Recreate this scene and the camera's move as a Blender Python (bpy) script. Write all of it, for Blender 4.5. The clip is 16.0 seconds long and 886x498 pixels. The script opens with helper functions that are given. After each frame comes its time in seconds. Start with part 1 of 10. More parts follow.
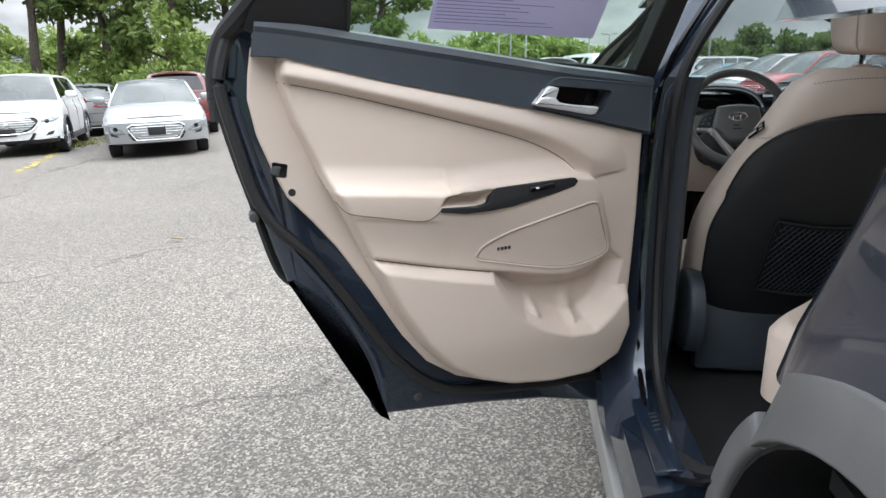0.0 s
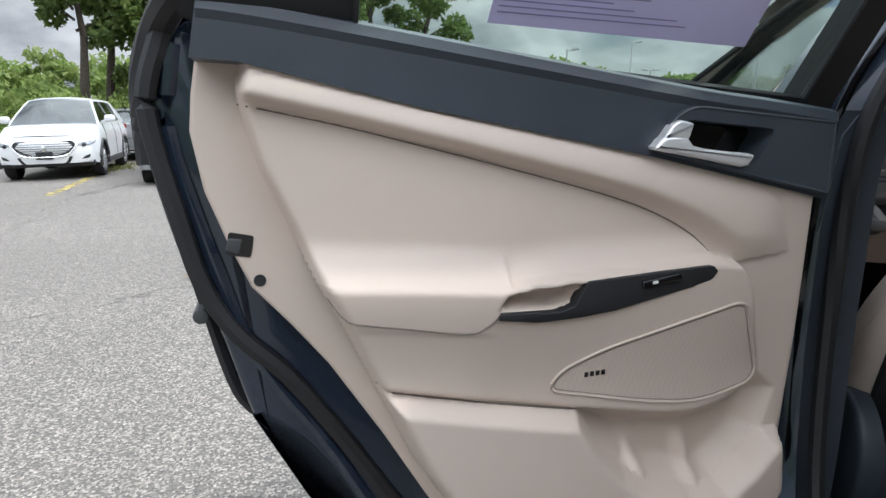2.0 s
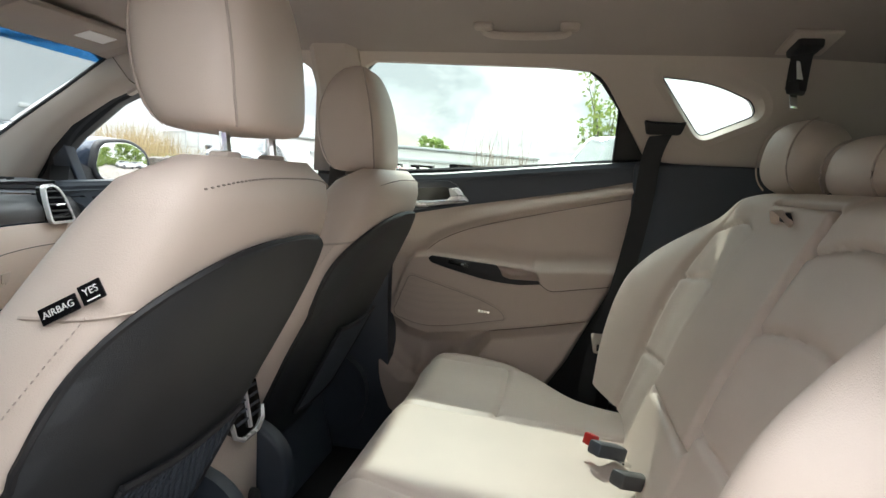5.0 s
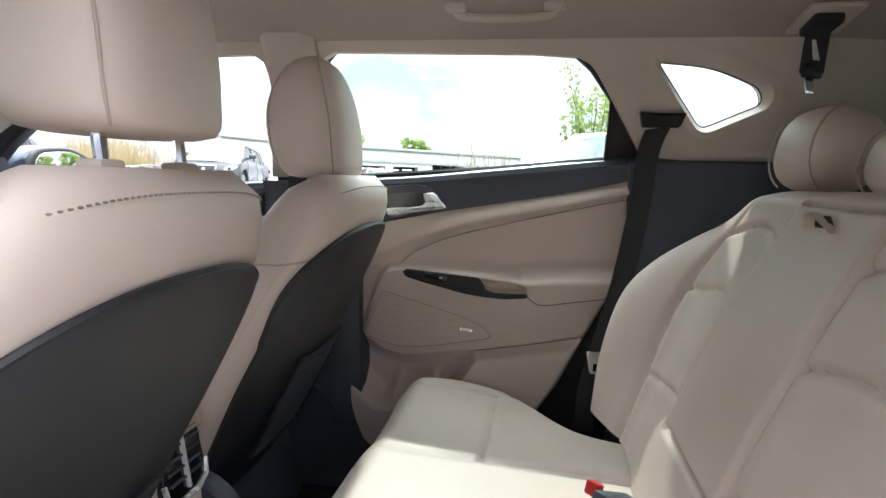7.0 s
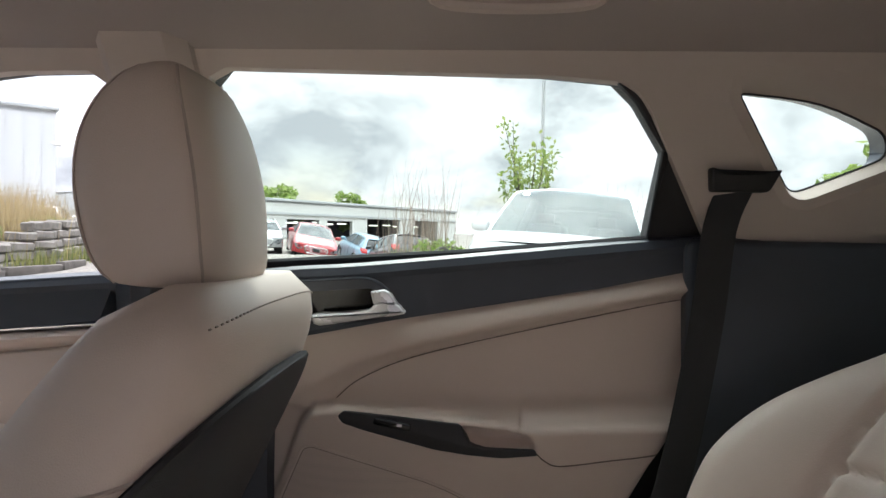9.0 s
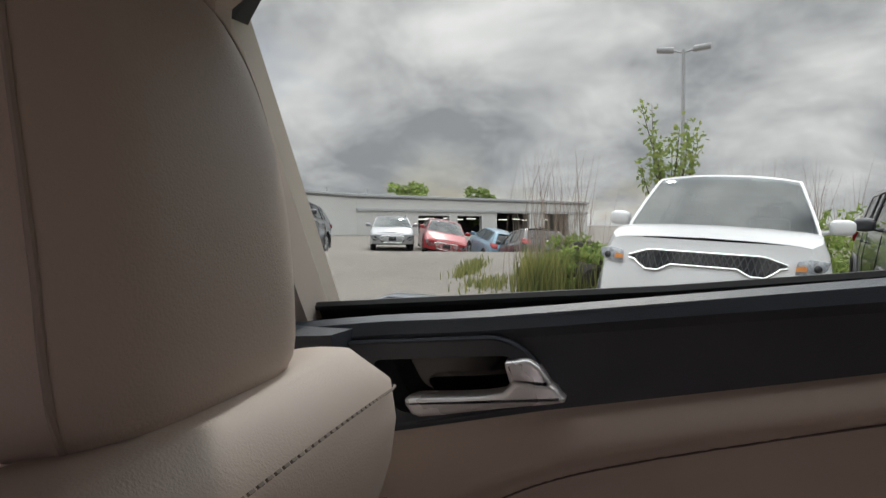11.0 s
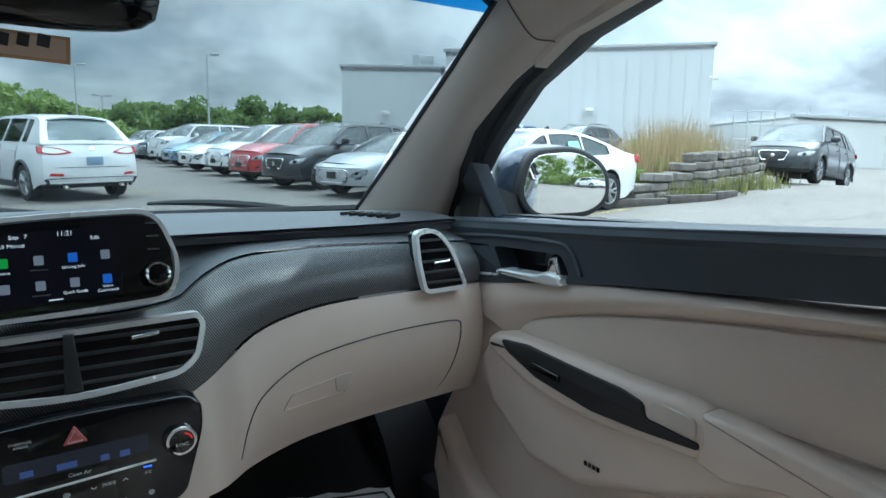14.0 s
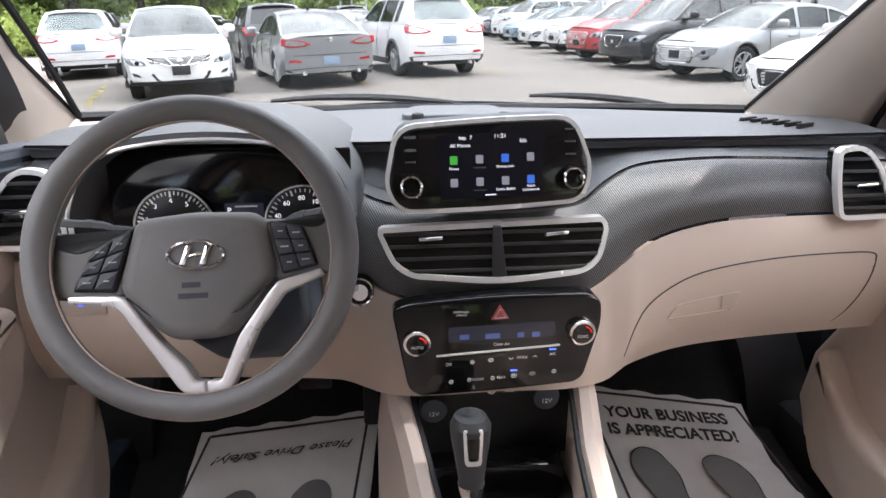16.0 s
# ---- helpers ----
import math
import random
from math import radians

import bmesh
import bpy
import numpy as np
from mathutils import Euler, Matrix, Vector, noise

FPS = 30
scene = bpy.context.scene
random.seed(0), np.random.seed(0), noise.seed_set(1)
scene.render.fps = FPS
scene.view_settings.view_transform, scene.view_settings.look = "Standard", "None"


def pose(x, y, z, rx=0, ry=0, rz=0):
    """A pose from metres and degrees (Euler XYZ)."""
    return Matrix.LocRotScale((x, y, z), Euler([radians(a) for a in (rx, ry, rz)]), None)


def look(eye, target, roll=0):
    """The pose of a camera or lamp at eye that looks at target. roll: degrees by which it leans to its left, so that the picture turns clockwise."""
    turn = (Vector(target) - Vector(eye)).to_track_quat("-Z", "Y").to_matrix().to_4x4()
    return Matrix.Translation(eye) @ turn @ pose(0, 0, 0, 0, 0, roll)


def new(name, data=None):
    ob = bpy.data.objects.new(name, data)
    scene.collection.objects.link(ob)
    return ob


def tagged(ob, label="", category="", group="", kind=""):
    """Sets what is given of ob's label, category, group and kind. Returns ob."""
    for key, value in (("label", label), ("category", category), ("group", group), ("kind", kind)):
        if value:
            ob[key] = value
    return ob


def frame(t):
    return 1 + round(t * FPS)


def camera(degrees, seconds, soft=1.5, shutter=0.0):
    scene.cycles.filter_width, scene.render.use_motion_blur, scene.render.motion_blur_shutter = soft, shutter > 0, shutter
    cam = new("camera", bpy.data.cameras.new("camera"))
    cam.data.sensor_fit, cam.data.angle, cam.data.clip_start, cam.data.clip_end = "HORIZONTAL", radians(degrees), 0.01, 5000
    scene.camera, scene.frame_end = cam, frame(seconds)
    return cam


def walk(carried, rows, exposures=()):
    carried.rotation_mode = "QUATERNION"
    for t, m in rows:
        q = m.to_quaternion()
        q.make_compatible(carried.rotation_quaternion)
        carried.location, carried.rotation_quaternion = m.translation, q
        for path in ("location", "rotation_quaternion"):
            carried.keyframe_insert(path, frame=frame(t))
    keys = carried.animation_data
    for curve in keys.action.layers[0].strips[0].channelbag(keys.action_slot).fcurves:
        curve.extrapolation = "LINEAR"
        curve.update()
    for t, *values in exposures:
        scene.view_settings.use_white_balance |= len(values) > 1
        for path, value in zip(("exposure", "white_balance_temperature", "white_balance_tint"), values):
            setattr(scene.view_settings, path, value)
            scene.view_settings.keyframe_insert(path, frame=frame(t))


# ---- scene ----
cam = camera(69.5, 16.0)
PATH = [
    (0, (-1.122, -1.737, 1.174), (-1.364, 0.185, 0.674), -0.1),
    (0.5, (-1.183, -1.659, 1.166), (-1.449, 0.259, 0.666), 0.2),
    (1, (-1.233, -1.547, 1.167), (-1.54, 0.368, 0.68), 0.5),
    (1.5, (-1.232, -1.357, 1.165), (-1.567, 0.561, 0.709), 0.7),
    (2, (-1.224, -1.214, 1.169), (-1.571, 0.713, 0.761), 1.1),
    (2.5, (-1.276, -1.055, 1.161), (-1.342, 0.911, 0.802), 1.25),
    (3, (-1.271, -0.901, 1.166), (-0.753, 1.008, 0.875), 1.3),
    (3.5, (-1.187, -0.748, 1.162), (-0.041, 0.871, 0.902), 2.0),
    (4, (-1.124, -0.605, 1.175), (0.53, 0.491, 0.925), 2.5),
    (4.5, (-1.098, -0.553, 1.191), (0.784, 0.083, 0.953), 2.9),
    (5, (-1.083, -0.54, 1.197), (0.875, -0.195, 0.974), 2.8),
    (7.5, (-0.791, -0.524, 1.205), (1.176, -0.225, 0.995), 1.1),
    (8, (-0.667, -0.466, 1.207), (1.304, -0.175, 1.036), 0.5),
    (8.5, (-0.504, -0.423, 1.226), (1.489, -0.271, 1.151), 1.2),
    (8.7, (-0.428, -0.412, 1.243), (1.569, -0.310, 1.194), 1.2),
    (10.8, (0.133, -0.359, 1.297), (2.096, 0.023, 1.245), -0.6),
    (11, (0.127, -0.326, 1.295), (2.062, 0.178, 1.224), -0.3),
    (11.5, (0.102, -0.251, 1.291), (1.947, 0.513, 1.187), -0.2),
    (12, (0.09, -0.174, 1.283), (1.825, 0.813, 1.151), -0.4),
    (12.5, (0.059, -0.123, 1.265), (1.651, 1.079, 1.123), -0.1),
    (13, (0.02, -0.084, 1.266), (1.46, 1.292, 1.082), 0.4),
    (13.5, (-0.012, -0.055, 1.262), (1.266, 1.465, 1.028), 0.8),
    (14, (-0.038, -0.038, 1.259), (1.063, 1.605, 0.962), 0.8),
    (14.5, (-0.063, -0.032, 1.267), (0.833, 1.717, 0.891), 0.7),
    (15, (-0.093, -0.018, 1.277), (0.575, 1.81, 0.818), 0.5),
    (15.5, (-0.125, -0.006, 1.293), (0.289, 1.867, 0.729), 0.3),
    (16, (-0.16, 0.0, 1.302), (0.014, 1.88, 0.64), -0.0),
]


WALK_ROWS = [(t, look(eye, target, roll)) for t, eye, target, roll in PATH]
EXPOSURE = [(0, -0.3, 6100, 9), (1, -0.35, 6050, 9), (2, -0.6, 5950, 9), (2.6, -0.6, 6050, 4), (3.0, -0.3, 6150, 6), (3.5, 0.4, 6250, 8), (5, 0.70, 6350, 10), (7.3, 1.05, 6000, 14), (8, 1.15, 5950, 15), (8.7, 0.70, 6150, 17), (10.8, -0.85, 6600, 28), (11.5, -0.55, 6600, 26), (12.5, 0.2, 6400, 18), (13.5, -0.08, 5250, -1), (14.5, 0.2, 5450, 2), (15, 0.5, 5950, 12), (15.5, 0.7, 6350, 18), (16, 0.9, 6500, 22)]
walk(cam, WALK_ROWS, EXPOSURE)

# ---- sky and sun ----
GROUND = -0.04
SUN_DIR = Vector((0.70, 0.10, 0.74)).normalized()


def make_world():
    w = bpy.data.worlds.new("sky")
    scene.world = w
    w.use_nodes = True
    nt = w.node_tree
    nt.nodes.clear()
    N, Lk = nt.nodes.new, nt.links.new
    out, bg = N("ShaderNodeOutputWorld"), N("ShaderNodeBackground")
    sky = N("ShaderNodeTexSky")
    sky.sky_type, sky.sun_disc = "NISHITA", False
    sky.sun_elevation = math.asin(SUN_DIR.z)
    sky.sun_rotation = math.atan2(SUN_DIR.x, SUN_DIR.y)
    sky.dust_density = 2.0
    dim = N("ShaderNodeVectorMath")
    dim.operation = "SCALE"
    dim.inputs["Scale"].default_value = 0.10
    tc, sep = N("ShaderNodeTexCoord"), N("ShaderNodeSeparateXYZ")
    Lk(tc.outputs["Generated"], sep.inputs[0])
    up = N("ShaderNodeMath")
    up.operation = "MAXIMUM"
    up.inputs[1].default_value = 0.0
    Lk(sep.outputs["Z"], up.inputs[0])
    add = N("ShaderNodeMath")
    add.inputs[1].default_value = 0.5
    Lk(up.outputs[0], add.inputs[0])
    flat = N("ShaderNodeVectorMath")
    flat.operation = "DIVIDE"
    comb = N("ShaderNodeCombineXYZ")
    for i in range(3):
        Lk(add.outputs[0], comb.inputs[i])
    Lk(tc.outputs["Generated"], flat.inputs[0])
    Lk(comb.outputs[0], flat.inputs[1])
    cover, body = N("ShaderNodeTexNoise"), N("ShaderNodeTexNoise")
    for n, s, d, r in ((cover, 1.3, 6, 0.55), (body, 2.9, 8, 0.56)):
        n.inputs["Scale"].default_value, n.inputs["Detail"].default_value, n.inputs["Roughness"].default_value = s, d, r
        n.inputs["Distortion"].default_value = 0.25
        Lk(flat.outputs[0], n.inputs["Vector"])
    ramp = N("ShaderNodeValToRGB")
    ramp.color_ramp.elements[0].position, ramp.color_ramp.elements[1].position = 0.30, 0.46
    Lk(cover.outputs["Fac"], ramp.inputs[0])
    tone = N("ShaderNodeValToRGB")
    e = tone.color_ramp.elements
    e[0].position, e[0].color = 0.34, (0.30, 0.315, 0.335, 1)
    e[1].position, e[1].color = 0.70, (0.86, 0.86, 0.85, 1)
    Lk(body.outputs["Fac"], tone.inputs[0])
    sunny = N("ShaderNodeVectorMath")
    sunny.operation = "DOT_PRODUCT"
    sunny.inputs[1].default_value = SUN_DIR
    Lk(tc.outputs["Generated"], sunny.inputs[0])
    glow = N("ShaderNodeMapRange")
    glow.inputs["From Min"].default_value, glow.inputs["From Max"].default_value = -0.2, 1.0
    glow.inputs["To Min"].default_value, glow.inputs["To Max"].default_value = 1.45, 2.0
    Lk(sunny.outputs["Value"], glow.inputs["Value"])
    lit = N("ShaderNodeVectorMath")
    lit.operation = "SCALE"
    Lk(tone.outputs[0], lit.inputs[0])
    Lk(glow.outputs[0], lit.inputs["Scale"])
    # an overcast sky is brightest overhead
    high = N("ShaderNodeMapRange")
    high.interpolation_type = "SMOOTHSTEP"
    high.inputs["From Min"].default_value, high.inputs["From Max"].default_value = 0.30, 0.75
    high.inputs["To Min"].default_value, high.inputs["To Max"].default_value = 0.88, 4.4
    Lk(sep.outputs["Z"], high.inputs["Value"])
    lift = N("ShaderNodeVectorMath")
    lift.operation = "SCALE"
    Lk(lit.outputs[0], lift.inputs[0])
    Lk(high.outputs[0], lift.inputs["Scale"])
    mix = N("ShaderNodeMix")
    mix.data_type = "RGBA"
    Lk(ramp.outputs[0], mix.inputs["Factor"])
    Lk(sky.outputs[0], dim.inputs[0])
    Lk(dim.outputs[0], mix.inputs["A"])
    Lk(lift.outputs[0], mix.inputs["B"])
    Lk(mix.outputs["Result"], bg.inputs["Color"])
    bg.inputs["Strength"].default_value = 1.25
    Lk(bg.outputs[0], out.inputs[0])


make_world()
sun = new("sun", bpy.data.lights.new("sun", "SUN"))
sun.data.energy, sun.data.angle, sun.data.color = 2.3, radians(2.0), (1.0, 0.95, 0.87)
sun.rotation_mode = "QUATERNION"
sun.rotation_quaternion = SUN_DIR.to_track_quat("Z", "Y")


# ---- materials ----
def mat(name, col, rough=0.5, metal=0.0, var=0.10, scale=6.0, fine=300.0, bump=0.05, coat=0.0, spec=0.5, flake=0.0, fine_var=0.0):
    m = bpy.data.materials.new(name)
    m.use_nodes = True
    nt = m.node_tree
    b = nt.nodes["Principled BSDF"]
    N, Lk = nt.nodes.new, nt.links.new
    tc = N("ShaderNodeTexCoord")
    n1, n2 = N("ShaderNodeTexNoise"), N("ShaderNodeTexNoise")
    n1.inputs["Scale"].default_value, n1.inputs["Detail"].default_value = scale, 5
    n2.inputs["Scale"].default_value, n2.inputs["Detail"].default_value = fine, 2
    for n in (n1, n2):
        Lk(tc.outputs["Object"], n.inputs["Vector"])
    cr = N("ShaderNodeValToRGB")
    e = cr.color_ramp.elements
    e[0].position, e[1].position = 0.3, 0.7
    e[0].color = (*[c * (1 - var) for c in col], 1)
    e[1].color = (*[min(1, c * (1 + var)) for c in col], 1)
    src = n1.outputs["Fac"]
    if fine_var:
        mx = N("ShaderNodeMath")
        mx.operation = "MULTIPLY_ADD"
        mx.inputs[1].default_value = fine_var
        sub = N("ShaderNodeMath")
        sub.operation = "ADD"
        sub.inputs[1].default_value = -0.5 * fine_var
        Lk(n2.outputs["Fac"], mx.inputs[0])
        Lk(n1.outputs["Fac"], mx.inputs[2])
        Lk(mx.outputs[0], sub.inputs[0])
        src = sub.outputs[0]
    Lk(src, cr.inputs[0])
    Lk(cr.outputs[0], b.inputs["Base Color"])
    mr = N("ShaderNodeMapRange")
    mr.inputs["To Min"].default_value, mr.inputs["To Max"].default_value = max(0.02, rough - 0.06), min(1, rough + 0.06)
    Lk(n1.outputs["Fac"], mr.inputs["Value"])
    Lk(mr.outputs[0], b.inputs["Roughness"])
    b.inputs["Metallic"].default_value = metal
    b.inputs["Specular IOR Level"].default_value = spec
    b.inputs["Coat Weight"].default_value = coat
    b.inputs["Coat Roughness"].default_value = 0.04
    if bump:
        bp = N("ShaderNodeBump")
        bp.inputs["Strength"].default_value, bp.inputs["Distance"].default_value = bump, 0.002
        Lk(n2.outputs["Fac"], bp.inputs["Height"])
        Lk(bp.outputs[0], b.inputs["Normal"])
    return m


def glass(name, tint=(0.95, 0.97, 0.96), gloss=0.5, least=0.02):
    """Clear glass: it lets light through with a tint and mirrors more at a flat angle."""
    m = bpy.data.materials.new(name)
    m.use_nodes = True
    nt = m.node_tree
    nt.nodes.clear()
    N, Lk = nt.nodes.new, nt.links.new
    out, mixn, tr, gl, fr, pw, ml = (N("ShaderNode" + k) for k in ("OutputMaterial", "MixShader", "BsdfTransparent", "BsdfGlossy", "LayerWeight", "Math", "Math"))
    tr.inputs["Color"].default_value = (*tint, 1)
    gl.inputs["Roughness"].default_value = 0.01
    fr.inputs["Blend"].default_value = 0.5
    pw.operation, ml.operation = "POWER", "MULTIPLY_ADD"
    pw.inputs[1].default_value = 5.0
    ml.inputs[1].default_value, ml.inputs[2].default_value = gloss, least
    Lk(fr.outputs["Facing"], pw.inputs[0])
    Lk(pw.outputs[0], ml.inputs[0])
    Lk(ml.outputs[0], mixn.inputs[0])
    Lk(tr.outputs[0], mixn.inputs[1])
    Lk(gl.outputs[0], mixn.inputs[2])
    Lk(mixn.outputs[0], out.inputs[0])
    return m


def glow_mat(name, col, strength=1.0):
    m = bpy.data.materials.new(name)
    m.use_nodes = True
    b = m.node_tree.nodes["Principled BSDF"]
    b.inputs["Base Color"].default_value = (*[c * 0.3 for c in col], 1)
    b.inputs["Emission Color"].default_value = (*col, 1)
    b.inputs["Emission Strength"].default_value = strength
    b.inputs["Roughness"].default_value = 0.2
    return m


def weave_mat(name, dark, light, rough=0.32, freq=620.0):
    """Fine diagonal ribs, as on moulded carbon-look trim."""
    m = bpy.data.materials.new(name)
    m.use_nodes = True
    nt = m.node_tree
    b = nt.nodes["Principled BSDF"]
    N, Lk = nt.nodes.new, nt.links.new
    tc, wv = N("ShaderNodeTexCoord"), N("ShaderNodeTexWave")
    mp = N("ShaderNodeMapping")
    mp.inputs["Rotation"].default_value = (0, radians(32), 0)
    wv.wave_type, wv.bands_direction = "BANDS", "X"
    wv.inputs["Scale"].default_value = freq / 6.283
    wv.inputs["Distortion"].default_value = 0.0
    Lk(tc.outputs["Object"], mp.inputs["Vector"])
    Lk(mp.outputs[0], wv.inputs["Vector"])
    cr = N("ShaderNodeValToRGB")
    cr.color_ramp.elements[0].color, cr.color_ramp.elements[1].color = (*dark, 1), (*light, 1)
    Lk(wv.outputs["Fac"], cr.inputs[0])
    Lk(cr.outputs[0], b.inputs["Base Color"])
    bp = N("ShaderNodeBump")
    bp.inputs["Strength"].default_value, bp.inputs["Distance"].default_value = 0.5, 0.001
    Lk(wv.outputs["Fac"], bp.inputs["Height"])
    Lk(bp.outputs[0], b.inputs["Normal"])
    b.inputs["Roughness"].default_value = rough
    return m


def dots_mat(name, col, hole, pitch=0.004):
    """Cloth or plastic with a regular grid of small holes."""
    m = mat(name, col, 0.7, bump=0)
    nt = m.node_tree
    b = nt.nodes["Principled BSDF"]
    N, Lk = nt.nodes.new, nt.links.new
    tc, v = N("ShaderNodeTexCoord"), N("ShaderNodeTexVoronoi")
    v.inputs["Scale"].default_value, v.inputs["Randomness"].default_value = 1 / pitch, 0.0
    Lk(tc.outputs["Object"], v.inputs["Vector"])
    cr = N("ShaderNodeValToRGB")
    cr.color_ramp.elements[0].position, cr.color_ramp.elements[1].position = 0.28, 0.36
    cr.color_ramp.elements[0].color, cr.color_ramp.elements[1].color = (*hole, 1), (*col, 1)
    Lk(v.outputs["Distance"], cr.inputs[0])
    Lk(cr.outputs[0], b.inputs["Base Color"])
    return m


BEIGE = (0.60, 0.50, 0.43)
M = {
    "beige": mat("beige_plastic", BEIGE, 0.55, var=0.04, scale=3, fine=900, bump=0.12),
    "leather": mat("beige_leather", (0.62, 0.52, 0.45), 0.48, var=0.05, scale=5, fine=700, bump=0.22),
    "cloth": mat("headliner_cloth", (0.40, 0.345, 0.31), 0.95, var=0.05, scale=4, fine=500, bump=0.2),
    "pillar": mat("pillar_plastic", (0.54, 0.465, 0.405), 0.7, var=0.04, scale=4, fine=700, bump=0.15),
    "black": mat("black_plastic", (0.044, 0.053, 0.068), 0.42, var=0.12, scale=6, fine=900, bump=0.25),
    "shellblack": mat("black_seat_plastic", (0.022, 0.0245, 0.028), 0.5, var=0.12, scale=6, fine=900, bump=0.3),
    "dash": mat("dash_plastic", (0.115, 0.120, 0.130), 0.42, var=0.10, scale=5, fine=800, bump=0.35),
    "softblack": mat("black_rubber", (0.014, 0.014, 0.016), 0.6, var=0.2, scale=8, bump=0.1),
    "gloss": mat("gloss_black", (0.006, 0.006, 0.007), 0.08, var=0.1, bump=0),
    "chrome": mat("satin_chrome", (0.82, 0.82, 0.83), 0.28, 0.45, var=0.03, bump=0.02),
    "bright": mat("bright_chrome", (0.82, 0.82, 0.82), 0.10, 1.0, var=0.02, bump=0),
    "paint": mat("dark_blue_paint", (0.020, 0.032, 0.056), 0.25, 0.35, var=0.12, scale=3, fine=1500, bump=0.0, coat=1.0),
    "clad": mat("grey_cladding", (0.055, 0.057, 0.06), 0.5, var=0.12, scale=4, bump=0.2),
    "archgrey": mat("weathered_grey_cladding", (0.13, 0.13, 0.135), 0.38, var=0.14, scale=9, fine=500, bump=0.15),
    "carpet": mat("black_carpet", (0.012, 0.012, 0.013), 0.95, var=0.3, scale=60, fine=900, bump=0.8),
    "belt": mat("belt_webbing", (0.018, 0.019, 0.021), 0.7, var=0.15, scale=30, fine=1200, bump=0.3),
    "carbon": weave_mat("ribbed_trim", (0.025, 0.026, 0.029), (0.17, 0.175, 0.18)),
    "speaker": dots_mat("speaker_grille", BEIGE, (0.53, 0.44, 0.38)),
    "glass": glass("window_glass"),
    "wind": glass("windscreen_glass", (0.68, 0.715, 0.715)),
    "band": glass("blue_sunband", (0.25, 0.55, 0.85)),
    "tint": glass("privacy_glass", (0.84, 0.90, 0.86)),
    "red": mat("red_plastic", (0.55, 0.02, 0.015), 0.3, bump=0),
    "white": mat("white_print", (0.78, 0.78, 0.76), 0.6, var=0.03, bump=0),
    "paper": mat("white_paper", (0.88, 0.87, 0.87), 0.9, var=0.06, scale=9, bump=0.1),
    "ink": mat("grey_ink", (0.05, 0.05, 0.055), 0.8, bump=0),
    "seamline": mat("seam_shadow", (0.16, 0.13, 0.11), 0.9, bump=0),
    "stitchdark": mat("dark_stitching", (0.30, 0.25, 0.215), 0.8, bump=0),
    "stitch": mat("stitching", (0.48, 0.40, 0.345), 0.8, bump=0),
    "wheel": mat("steering_leather", (0.165, 0.165, 0.168), 0.40, var=0.12, scale=8, fine=900, bump=0.35),
}


# ---- mesh helpers ----
def part(name, bm, material, parent=None, label="", angle=32):
    bmesh.ops.recalc_face_normals(bm, faces=bm.faces)
    me = bpy.data.meshes.new(name)
    bm.to_mesh(me)
    bm.free()
    me.materials.append(M[material] if isinstance(material, str) else material)
    me.polygons.foreach_set("use_smooth", [True] * len(me.polygons))
    me.set_sharp_from_angle(angle=radians(angle))
    ob = new(name, me)
    if parent:
        ob.parent = parent
        ob.matrix_parent_inverse = parent.matrix_basis.inverted()
    if label:
        tagged(ob, label)
    return ob


def thing(name, label, category, at=(0, 0, 0), group="", kind=""):
    ob = new(name)
    ob.empty_display_size = 0.1
    ob.location = at
    return tagged(ob, label, category, group, kind)


def spl(pts, closed=True, k=5):
    """A smooth line through the given points."""
    n, out = len(pts), []
    P = [Vector(p) for p in pts]
    for i in range(n if closed else n - 1):
        if closed:
            a, b, c, d = P[i - 1], P[i], P[(i + 1) % n], P[(i + 2) % n]
        else:
            a, b, c, d = P[max(i - 1, 0)], P[i], P[i + 1], P[min(i + 2, n - 1)]
        for j in range(k):
            t = j / k
            out.append(0.5 * (2 * b + (c - a) * t + (2 * a - 5 * b + 4 * c - d) * t * t + (3 * b - a - 3 * c + d) * t ** 3))
    if not closed:
        out.append(P[-1])
    return out


def rnd(pts, r, k=4):
    """A polygon with its corners rounded."""
    P, out = [Vector(p) for p in pts], []
    n = len(P)
    for i in range(n):
        a, b, c = P[i - 1], P[i], P[(i + 1) % n]
        ri = r[i] if isinstance(r, (list, tuple)) else r
        u, v = a - b, c - b
        q = min(ri, u.length * 0.49, v.length * 0.49)
        s, e = b + u.normalized() * q, b + v.normalized() * q
        for j in range(k + 1):
            t = j / k
            out.append(s * (1 - t) ** 2 + b * 2 * t * (1 - t) + e * t * t)
    return out


def grow(P, d):
    """A closed 2D line moved outwards by d (inwards if below 0)."""
    n = len(P)
    area = sum(P[i - 1].x * P[i].y - P[i].x * P[i - 1].y for i in range(n))
    s = 1 if area > 0 else -1
    out = []
    for i in range(n):
        a, b, c = P[i - 1], P[i], P[(i + 1) % n]
        u, v = (b - a), (c - b)
        u = u.normalized() if u.length > 1e-9 else v.normalized()
        v = v.normalized() if v.length > 1e-9 else u
        nrm = Vector((u.y + v.y, -u.x - v.x)) * s
        L = max(nrm.length, 0.6)
        out.append(b + nrm * (2 * d / L / L if L > 0.6 else d))
    return out


def ident(a, c, b):
    return Vector((a, c, b))


def mapped(F):
    if F is None:
        return ident
    if isinstance(F, Matrix):
        return lambda a, c, b: F @ Vector((a, c, b))
    return F


